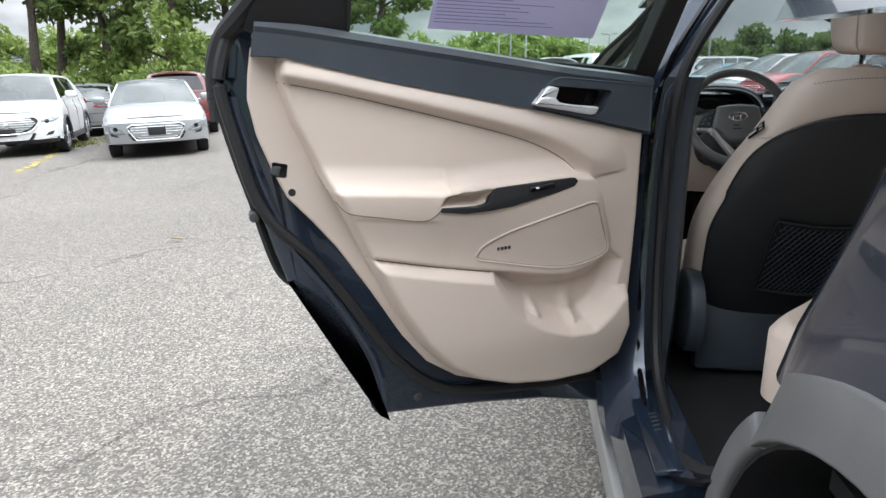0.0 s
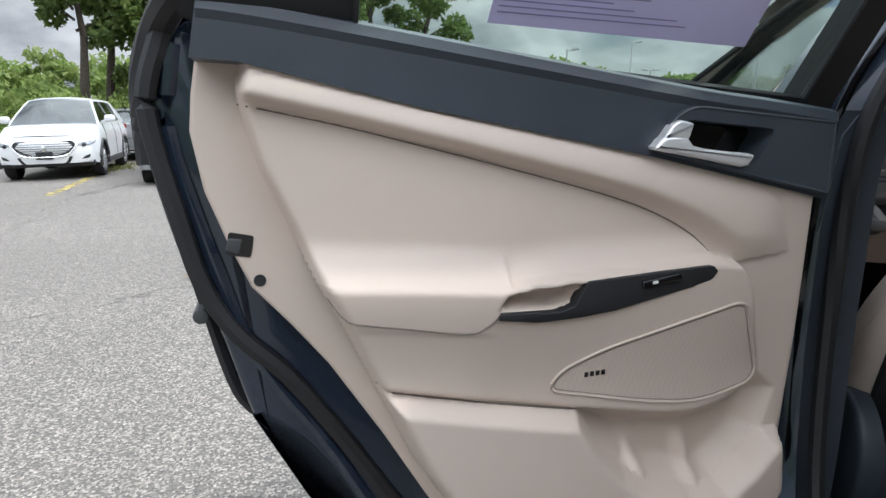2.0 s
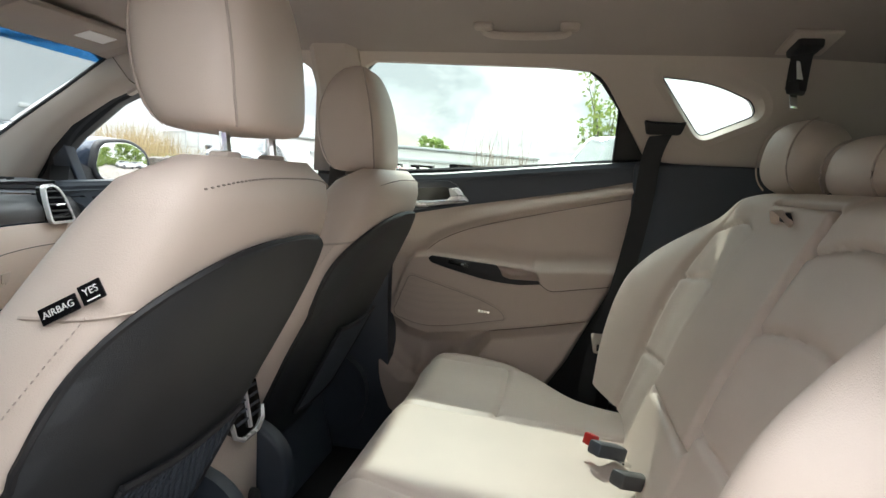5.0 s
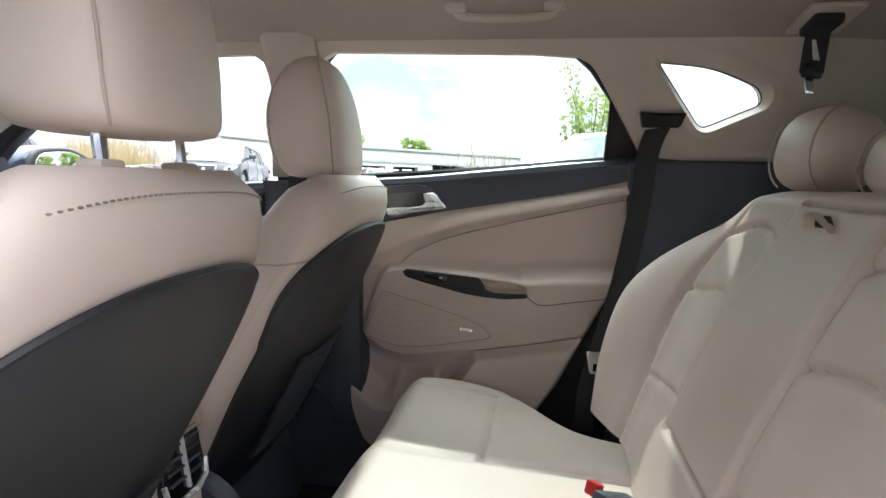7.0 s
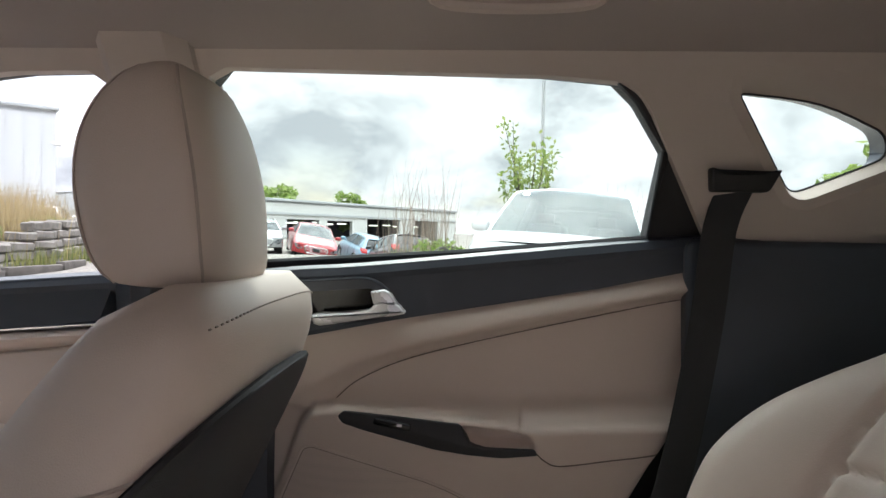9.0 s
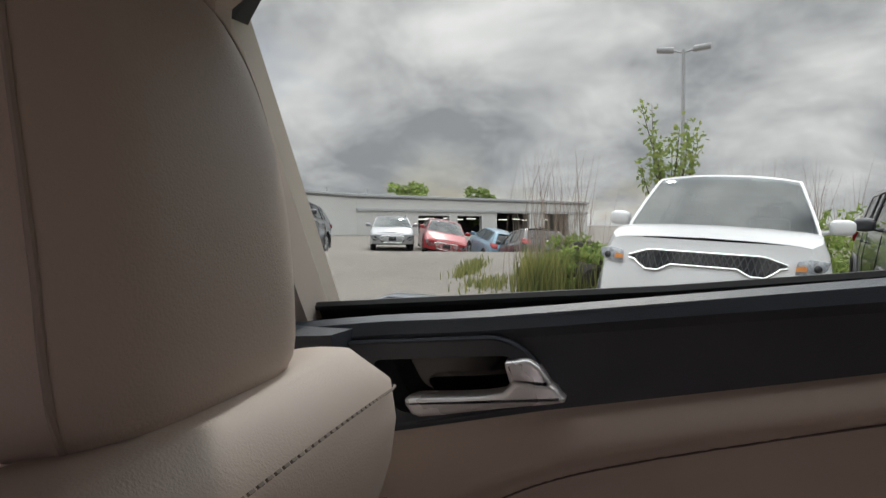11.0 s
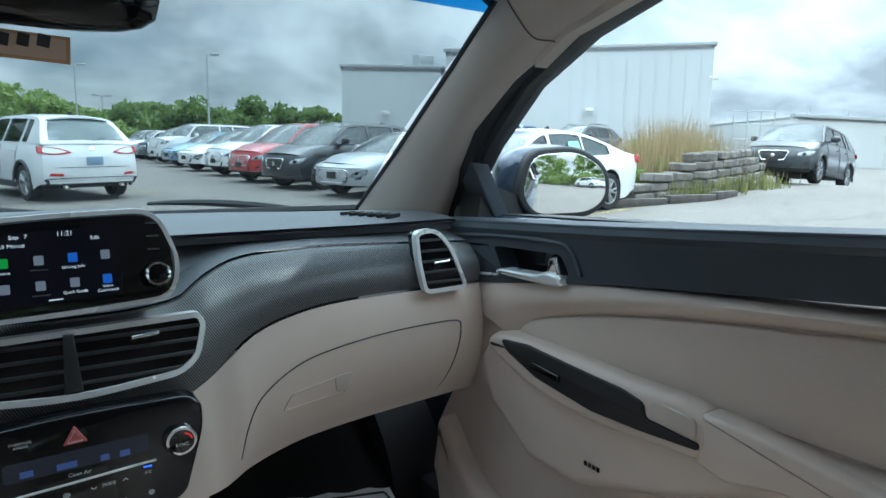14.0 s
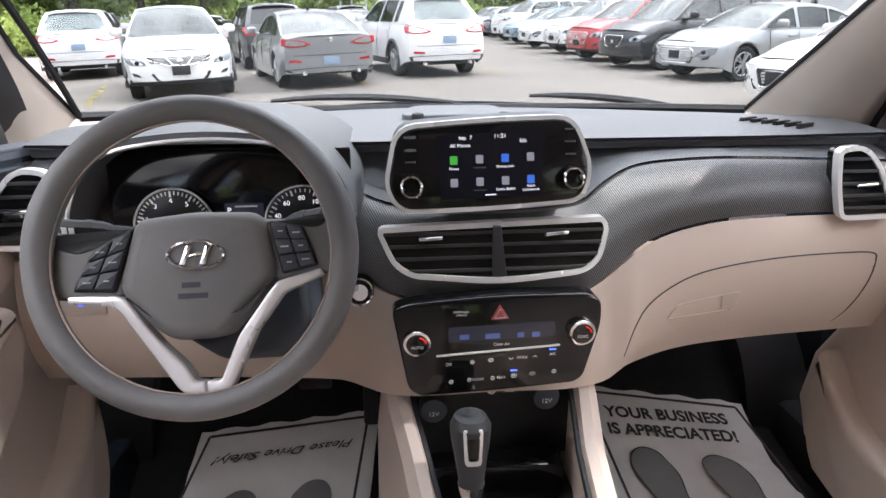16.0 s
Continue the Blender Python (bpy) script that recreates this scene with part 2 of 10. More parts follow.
def prism(bm, line, c0, c1, bev=0.0, F=None, seg=3):
    """A flat piece with the outline line (a, b), from depth c0 (back) to c1 (front), with its front edge rounded."""
    F = mapped(F)
    P = [Vector(p) for p in line]
    sgn = 1 if c1 > c0 else -1
    rings = [(P, c0), (P, c1 - sgn * bev)] if bev else [(P, c0), (P, c1)]
    if bev:
        for i in range(1, seg + 1):
            w = i / seg * math.pi / 2
            rings.append((grow(P, -bev * (1 - math.cos(w))), c1 - sgn * bev * (1 - math.sin(w))))
    vs = [[bm.verts.new(F(p.x, c, p.y)) for p in ring] for ring, c in rings]
    n = len(P)
    for r0, r1 in zip(vs, vs[1:]):
        for i in range(n):
            bm.faces.new((r0[i - 1], r0[i], r1[i], r1[i - 1]))
    bm.faces.new(vs[0])
    bm.faces.new(vs[-1])
    return bm


def plate(bm, line, holes, c0, c1, F=None):
    """A flat piece with holes through it."""
    F = mapped(F)
    loops = [[Vector(p) for p in line]] + [[Vector(p) for p in h] for h in holes]
    sides = []
    for c in (c0, c1):
        edges, rings = [], []
        for lp in loops:
            vs = [bm.verts.new((p.x, c, p.y)) for p in lp]
            edges += [bm.edges.new((vs[i - 1], vs[i])) for i in range(len(vs))]
            rings.append(vs)
        bmesh.ops.triangle_fill(bm, edges=edges, use_beauty=True, use_dissolve=False)
        sides.append(rings)
    for a, b in zip(*sides):
        for i in range(len(a)):
            bm.faces.new((a[i - 1], a[i], b[i], b[i - 1]))
    for v in {v for s in sides for r in s for v in r}:
        v.co = F(v.co.x, v.co.y, v.co.z)
    return bm


def loft(bm, rows, closed=True, caps=True):
    """Skin over rows of points."""
    vs = [[bm.verts.new(p) for p in r] for r in rows]
    n = len(vs[0])
    for a, b in zip(vs, vs[1:]):
        for i in range(0 if closed else 1, n):
            bm.faces.new((a[i - 1], a[i], b[i], b[i - 1]))
    if caps and closed:
        bm.faces.new(vs[0])
        bm.faces.new(vs[-1])
    return bm


def sheet(bm, rows, thick, up=Vector((0, 0, 1))):
    """An open skin with a thickness along up."""
    up = Vector(up) * thick
    top = [[bm.verts.new(Vector(p)) for p in r] for r in rows]
    low = [[bm.verts.new(Vector(p) - up) for p in r] for r in rows]
    m, n = len(rows), len(rows[0])
    for g in (top, low):
        for a, b in zip(g, g[1:]):
            for i in range(1, n):
                bm.faces.new((a[i - 1], a[i], b[i], b[i - 1]))
    for i in range(1, n):
        for r in (0, m - 1):
            bm.faces.new((top[r][i - 1], top[r][i], low[r][i], low[r][i - 1]))
    for r in range(1, m):
        for i in (0, n - 1):
            bm.faces.new((top[r - 1][i], top[r][i], low[r][i], low[r - 1][i]))
    return bm


def tube(bm, pts, r, sides=8, closed=False, flat=1.0, up=(0, 0, 1)):
    """A round (or flattened) rod along points; r may be a list."""
    P = [Vector(p) for p in pts]
    n, rows, up = len(P), [], Vector(up)
    for i, p in enumerate(P):
        if closed:
            d = P[(i + 1) % n] - P[i - 1]
        else:
            d = P[min(i + 1, n - 1)] - P[max(i - 1, 0)]
        d.normalize()
        s = d.cross(up)
        if s.length < 1e-3:
            s = d.cross(Vector((1, 0, 0)))
        s.normalize()
        w = s.cross(d)
        ri = r[i] if isinstance(r, (list, tuple)) else r
        rows.append([p + (s * math.cos(a) + w * math.sin(a) * flat) * ri for a in (2 * math.pi * j / sides for j in range(sides))])
    if closed:
        rows.append(rows[0])
        return loft(bm, rows, caps=False)
    return loft(bm, rows)


def rbox(bm, size, r=0.01, F=None, seg=2):
    """A box with rounded edges, centred on its place F."""
    made = bmesh.ops.create_cube(bm, size=1.0, matrix=Matrix.Diagonal((*size, 1)))
    vs = made["verts"]
    es = list({e for v in vs for e in v.link_edges})
    if r:
        out = bmesh.ops.bevel(bm, geom=es, offset=min(r, min(size) * 0.48), segments=seg, affect="EDGES", profile=0.5)
        vs = list({v for f in out["faces"] for v in f.verts} | {v for v in vs if v.is_valid})
    if F is not None:
        bmesh.ops.transform(bm, matrix=F, verts=vs)
    return bm


def disc(bm, r, c0, c1, F=None, bev=0.0, sides=24, at=(0, 0)):
    return prism(bm, [Vector((at[0] + r * math.cos(2 * math.pi * i / sides), at[1] + r * math.sin(2 * math.pi * i / sides))) for i in range(sides)], c0, c1, bev, F, 2)


def blob(bm, size, F=None, p=2.6, nu=20, nv=12):
    """A rounded pillow."""
    sp = lambda v, e: math.copysign(abs(v) ** e, v)
    e, rows = 2.0 / p, []
    for j in range(nv + 1):
        f = -math.pi / 2 + math.pi * j / nv
        f = max(-1.45, min(1.45, f))
        cz, sz = sp(math.cos(f), e), sp(math.sin(f), e)
        rows.append([Vector((size[0] * cz * sp(math.cos(a), e), size[1] * cz * sp(math.sin(a), e), size[2] * sz)) for a in (2 * math.pi * i / nu for i in range(nu))])
    if F is not None:
        rows = [[F @ v for v in r] for r in rows]
    return loft(bm, rows)


def text(name, body, size, F, material, parent, depth=0.0004, align="CENTER", shear=0.0, bold=0.0):
    cu = bpy.data.curves.new(name, "FONT")
    cu.body, cu.size, cu.extrude, cu.align_x, cu.align_y, cu.shear, cu.offset = body, size, depth, align, "CENTER", shear, bold
    tmp = bpy.data.objects.new(name, cu)
    scene.collection.objects.link(tmp)
    dg = bpy.context.evaluated_depsgraph_get()
    me = bpy.data.meshes.new_from_object(tmp.evaluated_get(dg))
    bpy.data.objects.remove(tmp)
    me.transform(F)
    me.materials.clear()
    me.materials.append(M[material] if isinstance(material, str) else material)
    ob = new(name, me)
    if parent:
        ob.parent = parent
        ob.matrix_parent_inverse = parent.matrix_basis.inverted()
    return ob


def B():
    return bmesh.new()


# ---- ground ----
def smooth(t):
    t = max(0.0, min(1.0, t))
    return t * t * (3 - 2 * t)


def tilt(x, y):
    """The lot rises gently ahead of the car and falls away to its left."""
    k = smooth((math.hypot(x, y) - 2.5) / 7.0)
    v = 0.019 * max(-4.0, min(y, 34.0)) + (0.012 * min(x, 16.0) if x > 0 else 0.036 * max(x, -22.0))
    return k * v


def raised(t):
    """Height of the land."""
    x, y = t
    a = 0.045 * max(0.0, min(x, 14.0) - 1.0)
    if x > 14.0:
        a = 0.585 + 0.05 * smooth((x - 14.0) / 3) - 1.25 * smooth((x - 17.0) / 10.0) - 0.25 * smooth((x - 27.0) / 18.0)
    a *= 0.15 + 0.85 * smooth((y + 2.0) / 3.0) if x < 14 else 1.0
    f = 1.0 - smooth((y - 9.0) / 5.0) * (1 - smooth((x - 15.5) / 2.0))
    x0 = 11.0 + 4.5 * smooth((y - 10.5) / 2.5)
    y0 = 8.4 + 0.25 * max(0.0, x - 11.7) + 0.75 * max(0.0, x - 15.5)
    e = smooth((x - x0) / 2.0) * smooth((y - y0) / 1.2) * (1 - smooth((x - 33.0) / 12.0))
    h = a * f
    if y > 3.0 or x < 0.0:
        h = h + max(0.0, tilt(x, y) - h) * smooth((y - 3.0) / 5.0) if x >= 0.0 else tilt(x, y)
    return GROUND + h * (1 - e) + max(h, 1.0) * e


def make_ground():
    m = bpy.data.materials.new("asphalt")
    m.use_nodes = True
    nt = m.node_tree
    b = nt.nodes["Principled BSDF"]
    N, Lk = nt.nodes.new, nt.links.new
    tc = N("ShaderNodeTexCoord")
    big, mid, chips = N("ShaderNodeTexNoise"), N("ShaderNodeTexNoise"), N("ShaderNodeTexVoronoi")
    big.inputs["Scale"].default_value, big.inputs["Detail"].default_value = 0.35, 6
    mid.inputs["Scale"].default_value, mid.inputs["Detail"].default_value = 9, 6
    chips.inputs["Scale"].default_value = 120
    crack = N("ShaderNodeTexVoronoi")
    crack.feature, crack.inputs["Scale"].default_value = "DISTANCE_TO_EDGE", 0.30
    wob, wadd = N("ShaderNodeTexNoise"), N("ShaderNodeVectorMath")
    wob.inputs["Scale"].default_value, wob.inputs["Detail"].default_value = 1.6, 7
    wadd.operation = "MULTIPLY_ADD"
    wadd.inputs[1].default_value = (0.9, 0.9, 0)
    for n in (big, mid, chips, wob):
        Lk(tc.outputs["Object"], n.inputs["Vector"])
    Lk(wob.outputs["Color"], wadd.inputs[0])
    Lk(tc.outputs["Object"], wadd.inputs[2])
    Lk(wadd.outputs[0], crack.inputs["Vector"])
    stone = N("ShaderNodeValToRGB")
    e = stone.color_ramp.elements
    e[0].position, e[0].color = 0.0, (0.060, 0.056, 0.052, 1)
    e[1].position, e[1].color = 1.0, (0.40, 0.360, 0.316, 1)
    x = stone.color_ramp.elements.new(0.55)
    x.color = (0.142, 0.129, 0.114, 1)
    Lk(chips.outputs["Color"], stone.inputs[0])
    tone = N("ShaderNodeMix")
    tone.data_type, tone.blend_type = "RGBA", "MULTIPLY"
    tone.inputs["Factor"].default_value = 1.0
    shade = N("ShaderNodeMapRange")
    shade.inputs["From Min"].default_value, shade.inputs["From Max"].default_value = 0.3, 0.7
    shade.inputs["To Min"].default_value, shade.inputs["To Max"].default_value = 0.86, 1.12
    Lk(big.outputs["Fac"], shade.inputs["Value"])
    Lk(stone.outputs[0], tone.inputs["A"])
    Lk(shade.outputs[0], tone.inputs["B"])
    cm = N("ShaderNodeMapRange")
    cm.inputs["From Min"].default_value, cm.inputs["From Max"].default_value = 0.0, 0.006
    cm.inputs["To Min"].default_value, cm.inputs["To Max"].default_value = 0.55, 1.0
    Lk(crack.outputs["Distance"], cm.inputs["Value"])
    dark = N("ShaderNodeMix")
    dark.data_type, dark.blend_type = "RGBA", "MULTIPLY"
    dark.inputs["Factor"].default_value = 1.0
    Lk(tone.outputs["Result"], dark.inputs["A"])
    Lk(cm.outputs[0], dark.inputs["B"])
    Lk(dark.outputs["Result"], b.inputs["Base Color"])
    b.inputs["Roughness"].default_value = 0.9
    bp = N("ShaderNodeBump")
    bp.inputs["Strength"].default_value, bp.inputs["Distance"].default_value = 0.6, 0.006
    Lk(chips.outputs["Distance"], bp.inputs["Height"])
    Lk(bp.outputs[0], b.inputs["Normal"])
    def axis(lo, hi, step):
        mid = [lo + step * i for i in range(int((hi - lo) / step) + 1)]
        far = (3, 7, 14, 26, 50, 110, 300, 900, 2500)
        return [lo - d for d in reversed(far)] + mid + [hi + d for d in far]

    xs, ys = axis(-6, 50, 0.6), axis(-12, 26, 0.45)
    bm = B()
    loft(bm, [[Vector((x, y, raised((x, y)))) for x in xs] for y in ys], closed=False, caps=False)
    g = part("ground", bm, m)
    tagged(g, "weathered grey asphalt car park with fine cracks", "ground", kind="structure")


make_ground()


# ---- shell of the car ----
body = thing("car_body", "dark blue compact SUV with beige cabin, rear door open", "car", (0, 0, GROUND))


def xside(z):
    return 1.57 - 0.65 * z


def headliner_z(x, y):
    edge = 0.07 * (abs(x) / 0.60) ** 2.6 * (1 - 0.50 * smooth((y - 0.35) / 0.40))
    front = 0.06 * max(0.0, (y - 0.35) / 0.45) ** 2
    back = 0.05 * max(0.0, (-0.9 - y) / 0.9) ** 2
    return 1.578 - edge - front - back


def make_roof():
    xs = [-0.605 + 1.21 * i / 24 for i in range(25)]
    ys = [0.80 - 2.75 * j / 30 for j in range(31)]
    bm = B()
    sheet(bm, [[(x, y - 0.05 * (x / 0.6) ** 2 if y > 0.7 else y, headliner_z(x, y)) for x in xs] for y in ys], -0.02)
    part("headliner", bm, "cloth", body, "beige cloth headliner")
    bm = B()
    xs = [-0.68 + 1.36 * i / 16 for i in range(17)]
    sheet(bm, [[(x, y, headliner_z(x * 0.88, y) + 0.055) for x in xs] for y in [0.84 - 2.85 * j / 20 for j in range(21)]], 0.02)
    part("roof", bm, "paint", body, "dark blue painted roof")
    # grab handles, visors, roof lamp
    for s, y0, y1 in ((1, -0.345, -0.54), (1, 0.50, 0.30), (-1, -0.345, -0.54)):
        bm = B()
        x = 0.42 * s
        zz = headliner_z(x, (y0 + y1) / 2)
        tube(bm, spl([(x, y0, zz), (x + 0.014 * s, y0 - 0.010, zz - 0.018), (x + 0.020 * s, (y0 + y1) / 2, zz - 0.022), (x + 0.014 * s, y1 + 0.010, zz - 0.018), (x, y1, zz)], False, 5), 0.009, 8)
        for y in (y0, y1):
            rbox(bm, (0.03, 0.045, 0.02), 0.008, pose(x, y, zz - 0.004))
        part("grab_handle", bm, "pillar", body, "beige grab handle")
    for s in (-1, 1):
        bm = B()
        rbox(bm, (0.40, 0.15, 0.018), 0.008, pose(0.32 * s, 0.665, 1.512, -14, 0, 0))
        v = part("sun_visor", bm, "cloth", body, "folded beige sun visor")
        part("visor_label", rbox(B(), (0.10, 0.045, 0.002), 0, pose(0.40 * s, 0.64, 1.5065, -14, 0, 0)), "paper", v, "white warning label")
    bm = B()
    rbox(bm, (0.20, 0.24, 0.03), 0.012, pose(0, 0.56, 1.548, -6, 0, 0))
    lamp = part("roof_console", bm, "pillar", body, "beige overhead console")
    for s in (-1, 1):
        part("map_lamp", rbox(B(), (0.05, 0.06, 0.006), 0.003, pose(0.05 * s, 0.53, 1.5345, -6, 0, 0)), M["lampglow"] if s < 0 else "white", lamp, "map lamp lens")


M["lampglow"] = glow_mat("warm_lamp", (1.0, 0.55, 0.22), 1.2)
make_roof()

WIN_Q = rnd([(-0.776, 1.476), (-0.90, 1.465), (-1.005, 1.425), (-1.022, 1.392), (-0.896, 1.335)], [0.012, 0.08, 0.05, 0.03, 0.02])


def make_side(s):
    def Wf(a, c, b):
        return Vector((s * (xside(b) - c), a, b))

    # trim round the windows, with a sill that slopes down to the small rear pane
    top = [(0.80, 1.50), (0.5, 1.53), (-0.2, 1.545), (-1.3, 1.535), (-1.75, 1.49), (-1.75, 1.262), (-0.85, 1.262), (-0.765, 1.27), (-0.645, 1.448), (-0.625, 1.468), (-0.60, 1.480), (-0.5, 1.487),
           (-0.04, 1.494), (-0.012, 1.482), (0.004, 1.452), (0.022, 1.20), (0.20, 1.20), (0.138, 1.43), (0.143, 1.472), (0.165, 1.489), (0.28, 1.487), (0.38, 1.478), (0.48, 1.462), (0.65, 1.428), (0.74, 1.394), (0.73, 1.418)]
    bm = plate(B(), top, [grow(WIN_Q, 0.030)], -0.012, 0.012, Wf)
    part("pillar_trim", bm, "pillar", body, "beige pillar and window trim")
    # bevelled surround of the small pane
    outer, inner = grow(WIN_Q, 0.030), WIN_Q
    drop = outer
    bm = B()
    loft(bm, [[Wf(p.x, 0.012, p.y) for p in drop], [Wf(p.x, 0.006, p.y) for p in grow(WIN_Q, 0.014)], [Wf(p.x, -0.03, p.y) for p in inner]], caps=False)
    part("pane_surround", bm, "pillar", body)
    part("quarter_pane", prism(B(), grow(WIN_Q, 0.006), -0.034, -0.031, 0, Wf), "tint", body, "small fixed rear side window")
    part("pane_seal", tube(B(), [Wf(p.x, -0.030, p.y) for p in WIN_Q], 0.0022, 6, True), "softblack", body)
    # outer skin above the belt
    hole = grow(WIN_Q, 0.01)
    skin = [(0.9, 1.46), (0.6, 1.54), (-0.2, 1.57), (-1.3, 1.555), (-1.8, 1.48), (-1.85, 1.2), (-0.96, 1.24), (-0.80, 1.42), (-0.70, 1.52), (-0.2, 1.545), (0.5, 1.52), (0.8, 1.44)]
    part("side_skin", plate(B(), skin, [hole], -0.09, -0.05, Wf), "paint", body, "dark blue painted body side")
    # A pillar
    rows = []
    for f, r in (((0.565, 0.58, 1.575), (0.60, 0.28, 1.545)), ((0.575, 0.70, 1.515), (0.605, 0.44, 1.480)), ((0.586, 0.748, 1.495), (0.612, 0.50, 1.468)), ((0.602, 0.84, 1.448), (0.640, 0.66, 1.432)), ((0.617, 0.92, 1.406), (0.672, 0.81, 1.378)),
                 ((0.650, 1.10, 1.316), (0.722, 0.985, 1.302)), ((0.672, 1.22, 1.255), (0.765, 1.10, 1.225)), ((0.705, 1.42, 1.155), (0.785, 1.18, 1.13)), ((0.715, 1.50, 1.11), (0.785, 1.21, 1.06))):
        f, r = Vector(f), Vector(r)
        if s < 0:
            k = 0.06 + 0.06 * smooth((1.45 - f.z) / 0.2)
            f.x, r.x = f.x + k, r.x + k * 0.6
        mid = (f + r) / 2 + Vector((-0.022, -0.035, -0.012))
        row = spl([f, f * 0.75 + mid * 0.25 + Vector((-0.006, -0.012, 0)), mid, r * 0.75 + mid * 0.25 + Vector((-0.008, -0.01, 0)), r, r + Vector((0.03, 0.02, 0))], False, 3)
        rows.append([Vector((s * p.x, p.y, p.z)) for p in row])
    bm = B()
    loft(bm, rows, closed=False, caps=False)
    pil = part("front_pillar", bm, "pillar", body, "beige front pillar trim")
    joint = [rows[2][1], rows[2][4].lerp(rows[3][4], 0.45), rows[3][7], rows[3][10].lerp(rows[4][10], 0.15), rows[3][12].lerp(rows[4][12], 0.2)]
    part("pillar_joint", tube(B(), spl([p + Vector((-0.0030 * s, -0.0030, -0.001)) for p in joint], False, 4), 0.0012, 5), "seamline", pil)
    part("pillar_seal", tube(B(), [r[-2] + Vector((0.004 * s, 0, 0)) for r in rows], 0.009, 7), "softblack", body)
    part("screen_seal", tube(B(), [r[0] for r in rows], 0.006, 6), "softblack", body)
    over = spl([(1.40, 1.06), (1.19, 1.20), (0.95, 1.335), (0.77, 1.42), (0.62, 1.458), (0.45, 1.482)], False, 5)
    under = spl([(0.45, 1.474), (0.61, 1.442), (0.77, 1.392), (0.95, 1.305), (1.055, 1.225), (1.11, 1.13), (1.13, 1.06)], False, 5)
    part("mirror_corner", prism(B(), over + under, -0.02, 0.008, 0.003, Wf), "softblack", body, "black plastic window corner")
    # centre pillar lower trim and its door seal
    bm = B()
    sec = [(0.80, 0.165), (0.74, 0.158), (0.70, 0.11), (0.695, -0.06), (0.715, -0.11), (0.80, -0.12)]
    rows = []
    for z, dx, dy in ((0.36, 0.02, -0.06), (0.46, 0.012, -0.03), (0.60, 0.0, -0.01), (0.85, 0.0, 0.0), (1.08, 0.0, 0.0), (1.175, -0.012, 0.0), (1.19, -0.02, 0.0)):
        rows.append([Vector((s * (x + dx), y + dy + 0.045, z)) for x, y in sec])
    loft(bm, rows, closed=True)
    sec = [(0.80, 0.14), (0.715, 0.135), (0.695, 0.10), (0.695, -0.06), (0.715, -0.11), (0.80, -0.12)]
    part("pillar_lower_trim", bm, "black", body, "dark grey centre pillar trim")
    bm = B()
    rows = []
    for z in (1.19, 1.26, 1.36, 1.46, 1.53):
        dx = 0.055 - 0.65 * (z - 1.19)
        w = 0.58 - 0.05 * (z - 1.19) / 0.34
        rows.append([Vector((s * (x + dx), (y - 0.01) * w + 0.066, z)) for x, y in sec])
    loft(bm, rows, closed=True)
    part("pillar_upper_trim", bm, "pillar", body, "beige centre pillar trim")
    # lower walls
    part("wheelhouse_trim", prism(B(), rnd([(-0.70, 0.40), (-0.75, 0.80), (-0.735, 1.262), (-1.75, 1.262), (-1.75, 0.45)] if s > 0 else [(-0.98, 0.40), (-1.02, 1.262), (-1.75, 1.262), (-1.75, 0.45)], 0.02), 0, 0.05, 0.01, lambda a, c, b: Vector((s * ((0.775 if s > 0 else 0.64) - c - 0.04 * max(0, (-a - 0.8))), a, b))), "black", body, "black rear side trim")


for s in (1, -1):
    make_side(s)


def make_floor():
    part("floor_carpet", rbox(B(), (1.50, 3.3, 0.05), 0.01, pose(0, -0.2, 0.325)), "carpet", body, "black carpet")
    bm = B()
    rows = [[Vector((x, y, z)) for x, z in ((-0.16, 0.34), (-0.13, 0.46), (-0.08, 0.50), (0.08, 0.50), (0.13, 0.46), (0.16, 0.34))] for y in (1.4, 0.6, 0.0, -0.2)]
    loft(bm, rows)
    part("tunnel", bm, "carpet", body)
    bm = B()
    sheet(bm, [[(x, y, z) for x in (-0.75, 0.75)] for y, z in ((1.10, 0.345), (1.25, 0.38), (1.45, 0.52), (1.55, 0.75), (1.58, 1.0))], 0.02)
    part("footwell", bm, "carpet", body, "black carpeted footwell")
    part("tailgate", rbox(B(), (1.5, 0.08, 0.95), 0.03, pose(0, -1.80, 0.80)), "black", body, "black tailgate lining")
    part("rear_pane", rbox(B(), (1.2, 0.006, 0.36), 0, pose(0, -1.72, 1.36, 20, 0, 0)), "tint", body, "tailgate window")
    part("cargo_floor", rbox(B(), (1.4, 0.85, 0.03), 0, pose(0, -1.35, 0.66)), "carpet", body)
    part("underbody", rbox(B(), (1.7, 4.0, 0.10), 0.03, pose(0, 0.1, 0.22)), "softblack", body)


    # added black panel: keeps outside light from showing between right rear door and bench
    part("rocker_trim", rbox(B(), (0.02, 0.50, 0.75), 0.005, pose(0.80, -0.62, 0.70)), "softblack", body, "added black panel closing the gap beside the rear bench")
    part("sill", rbox(B(), (0.12, 2.3, 0.16), 0.02, pose(0.83, 0.15, 0.36)), "softblack", body, "black door sill")


make_floor()


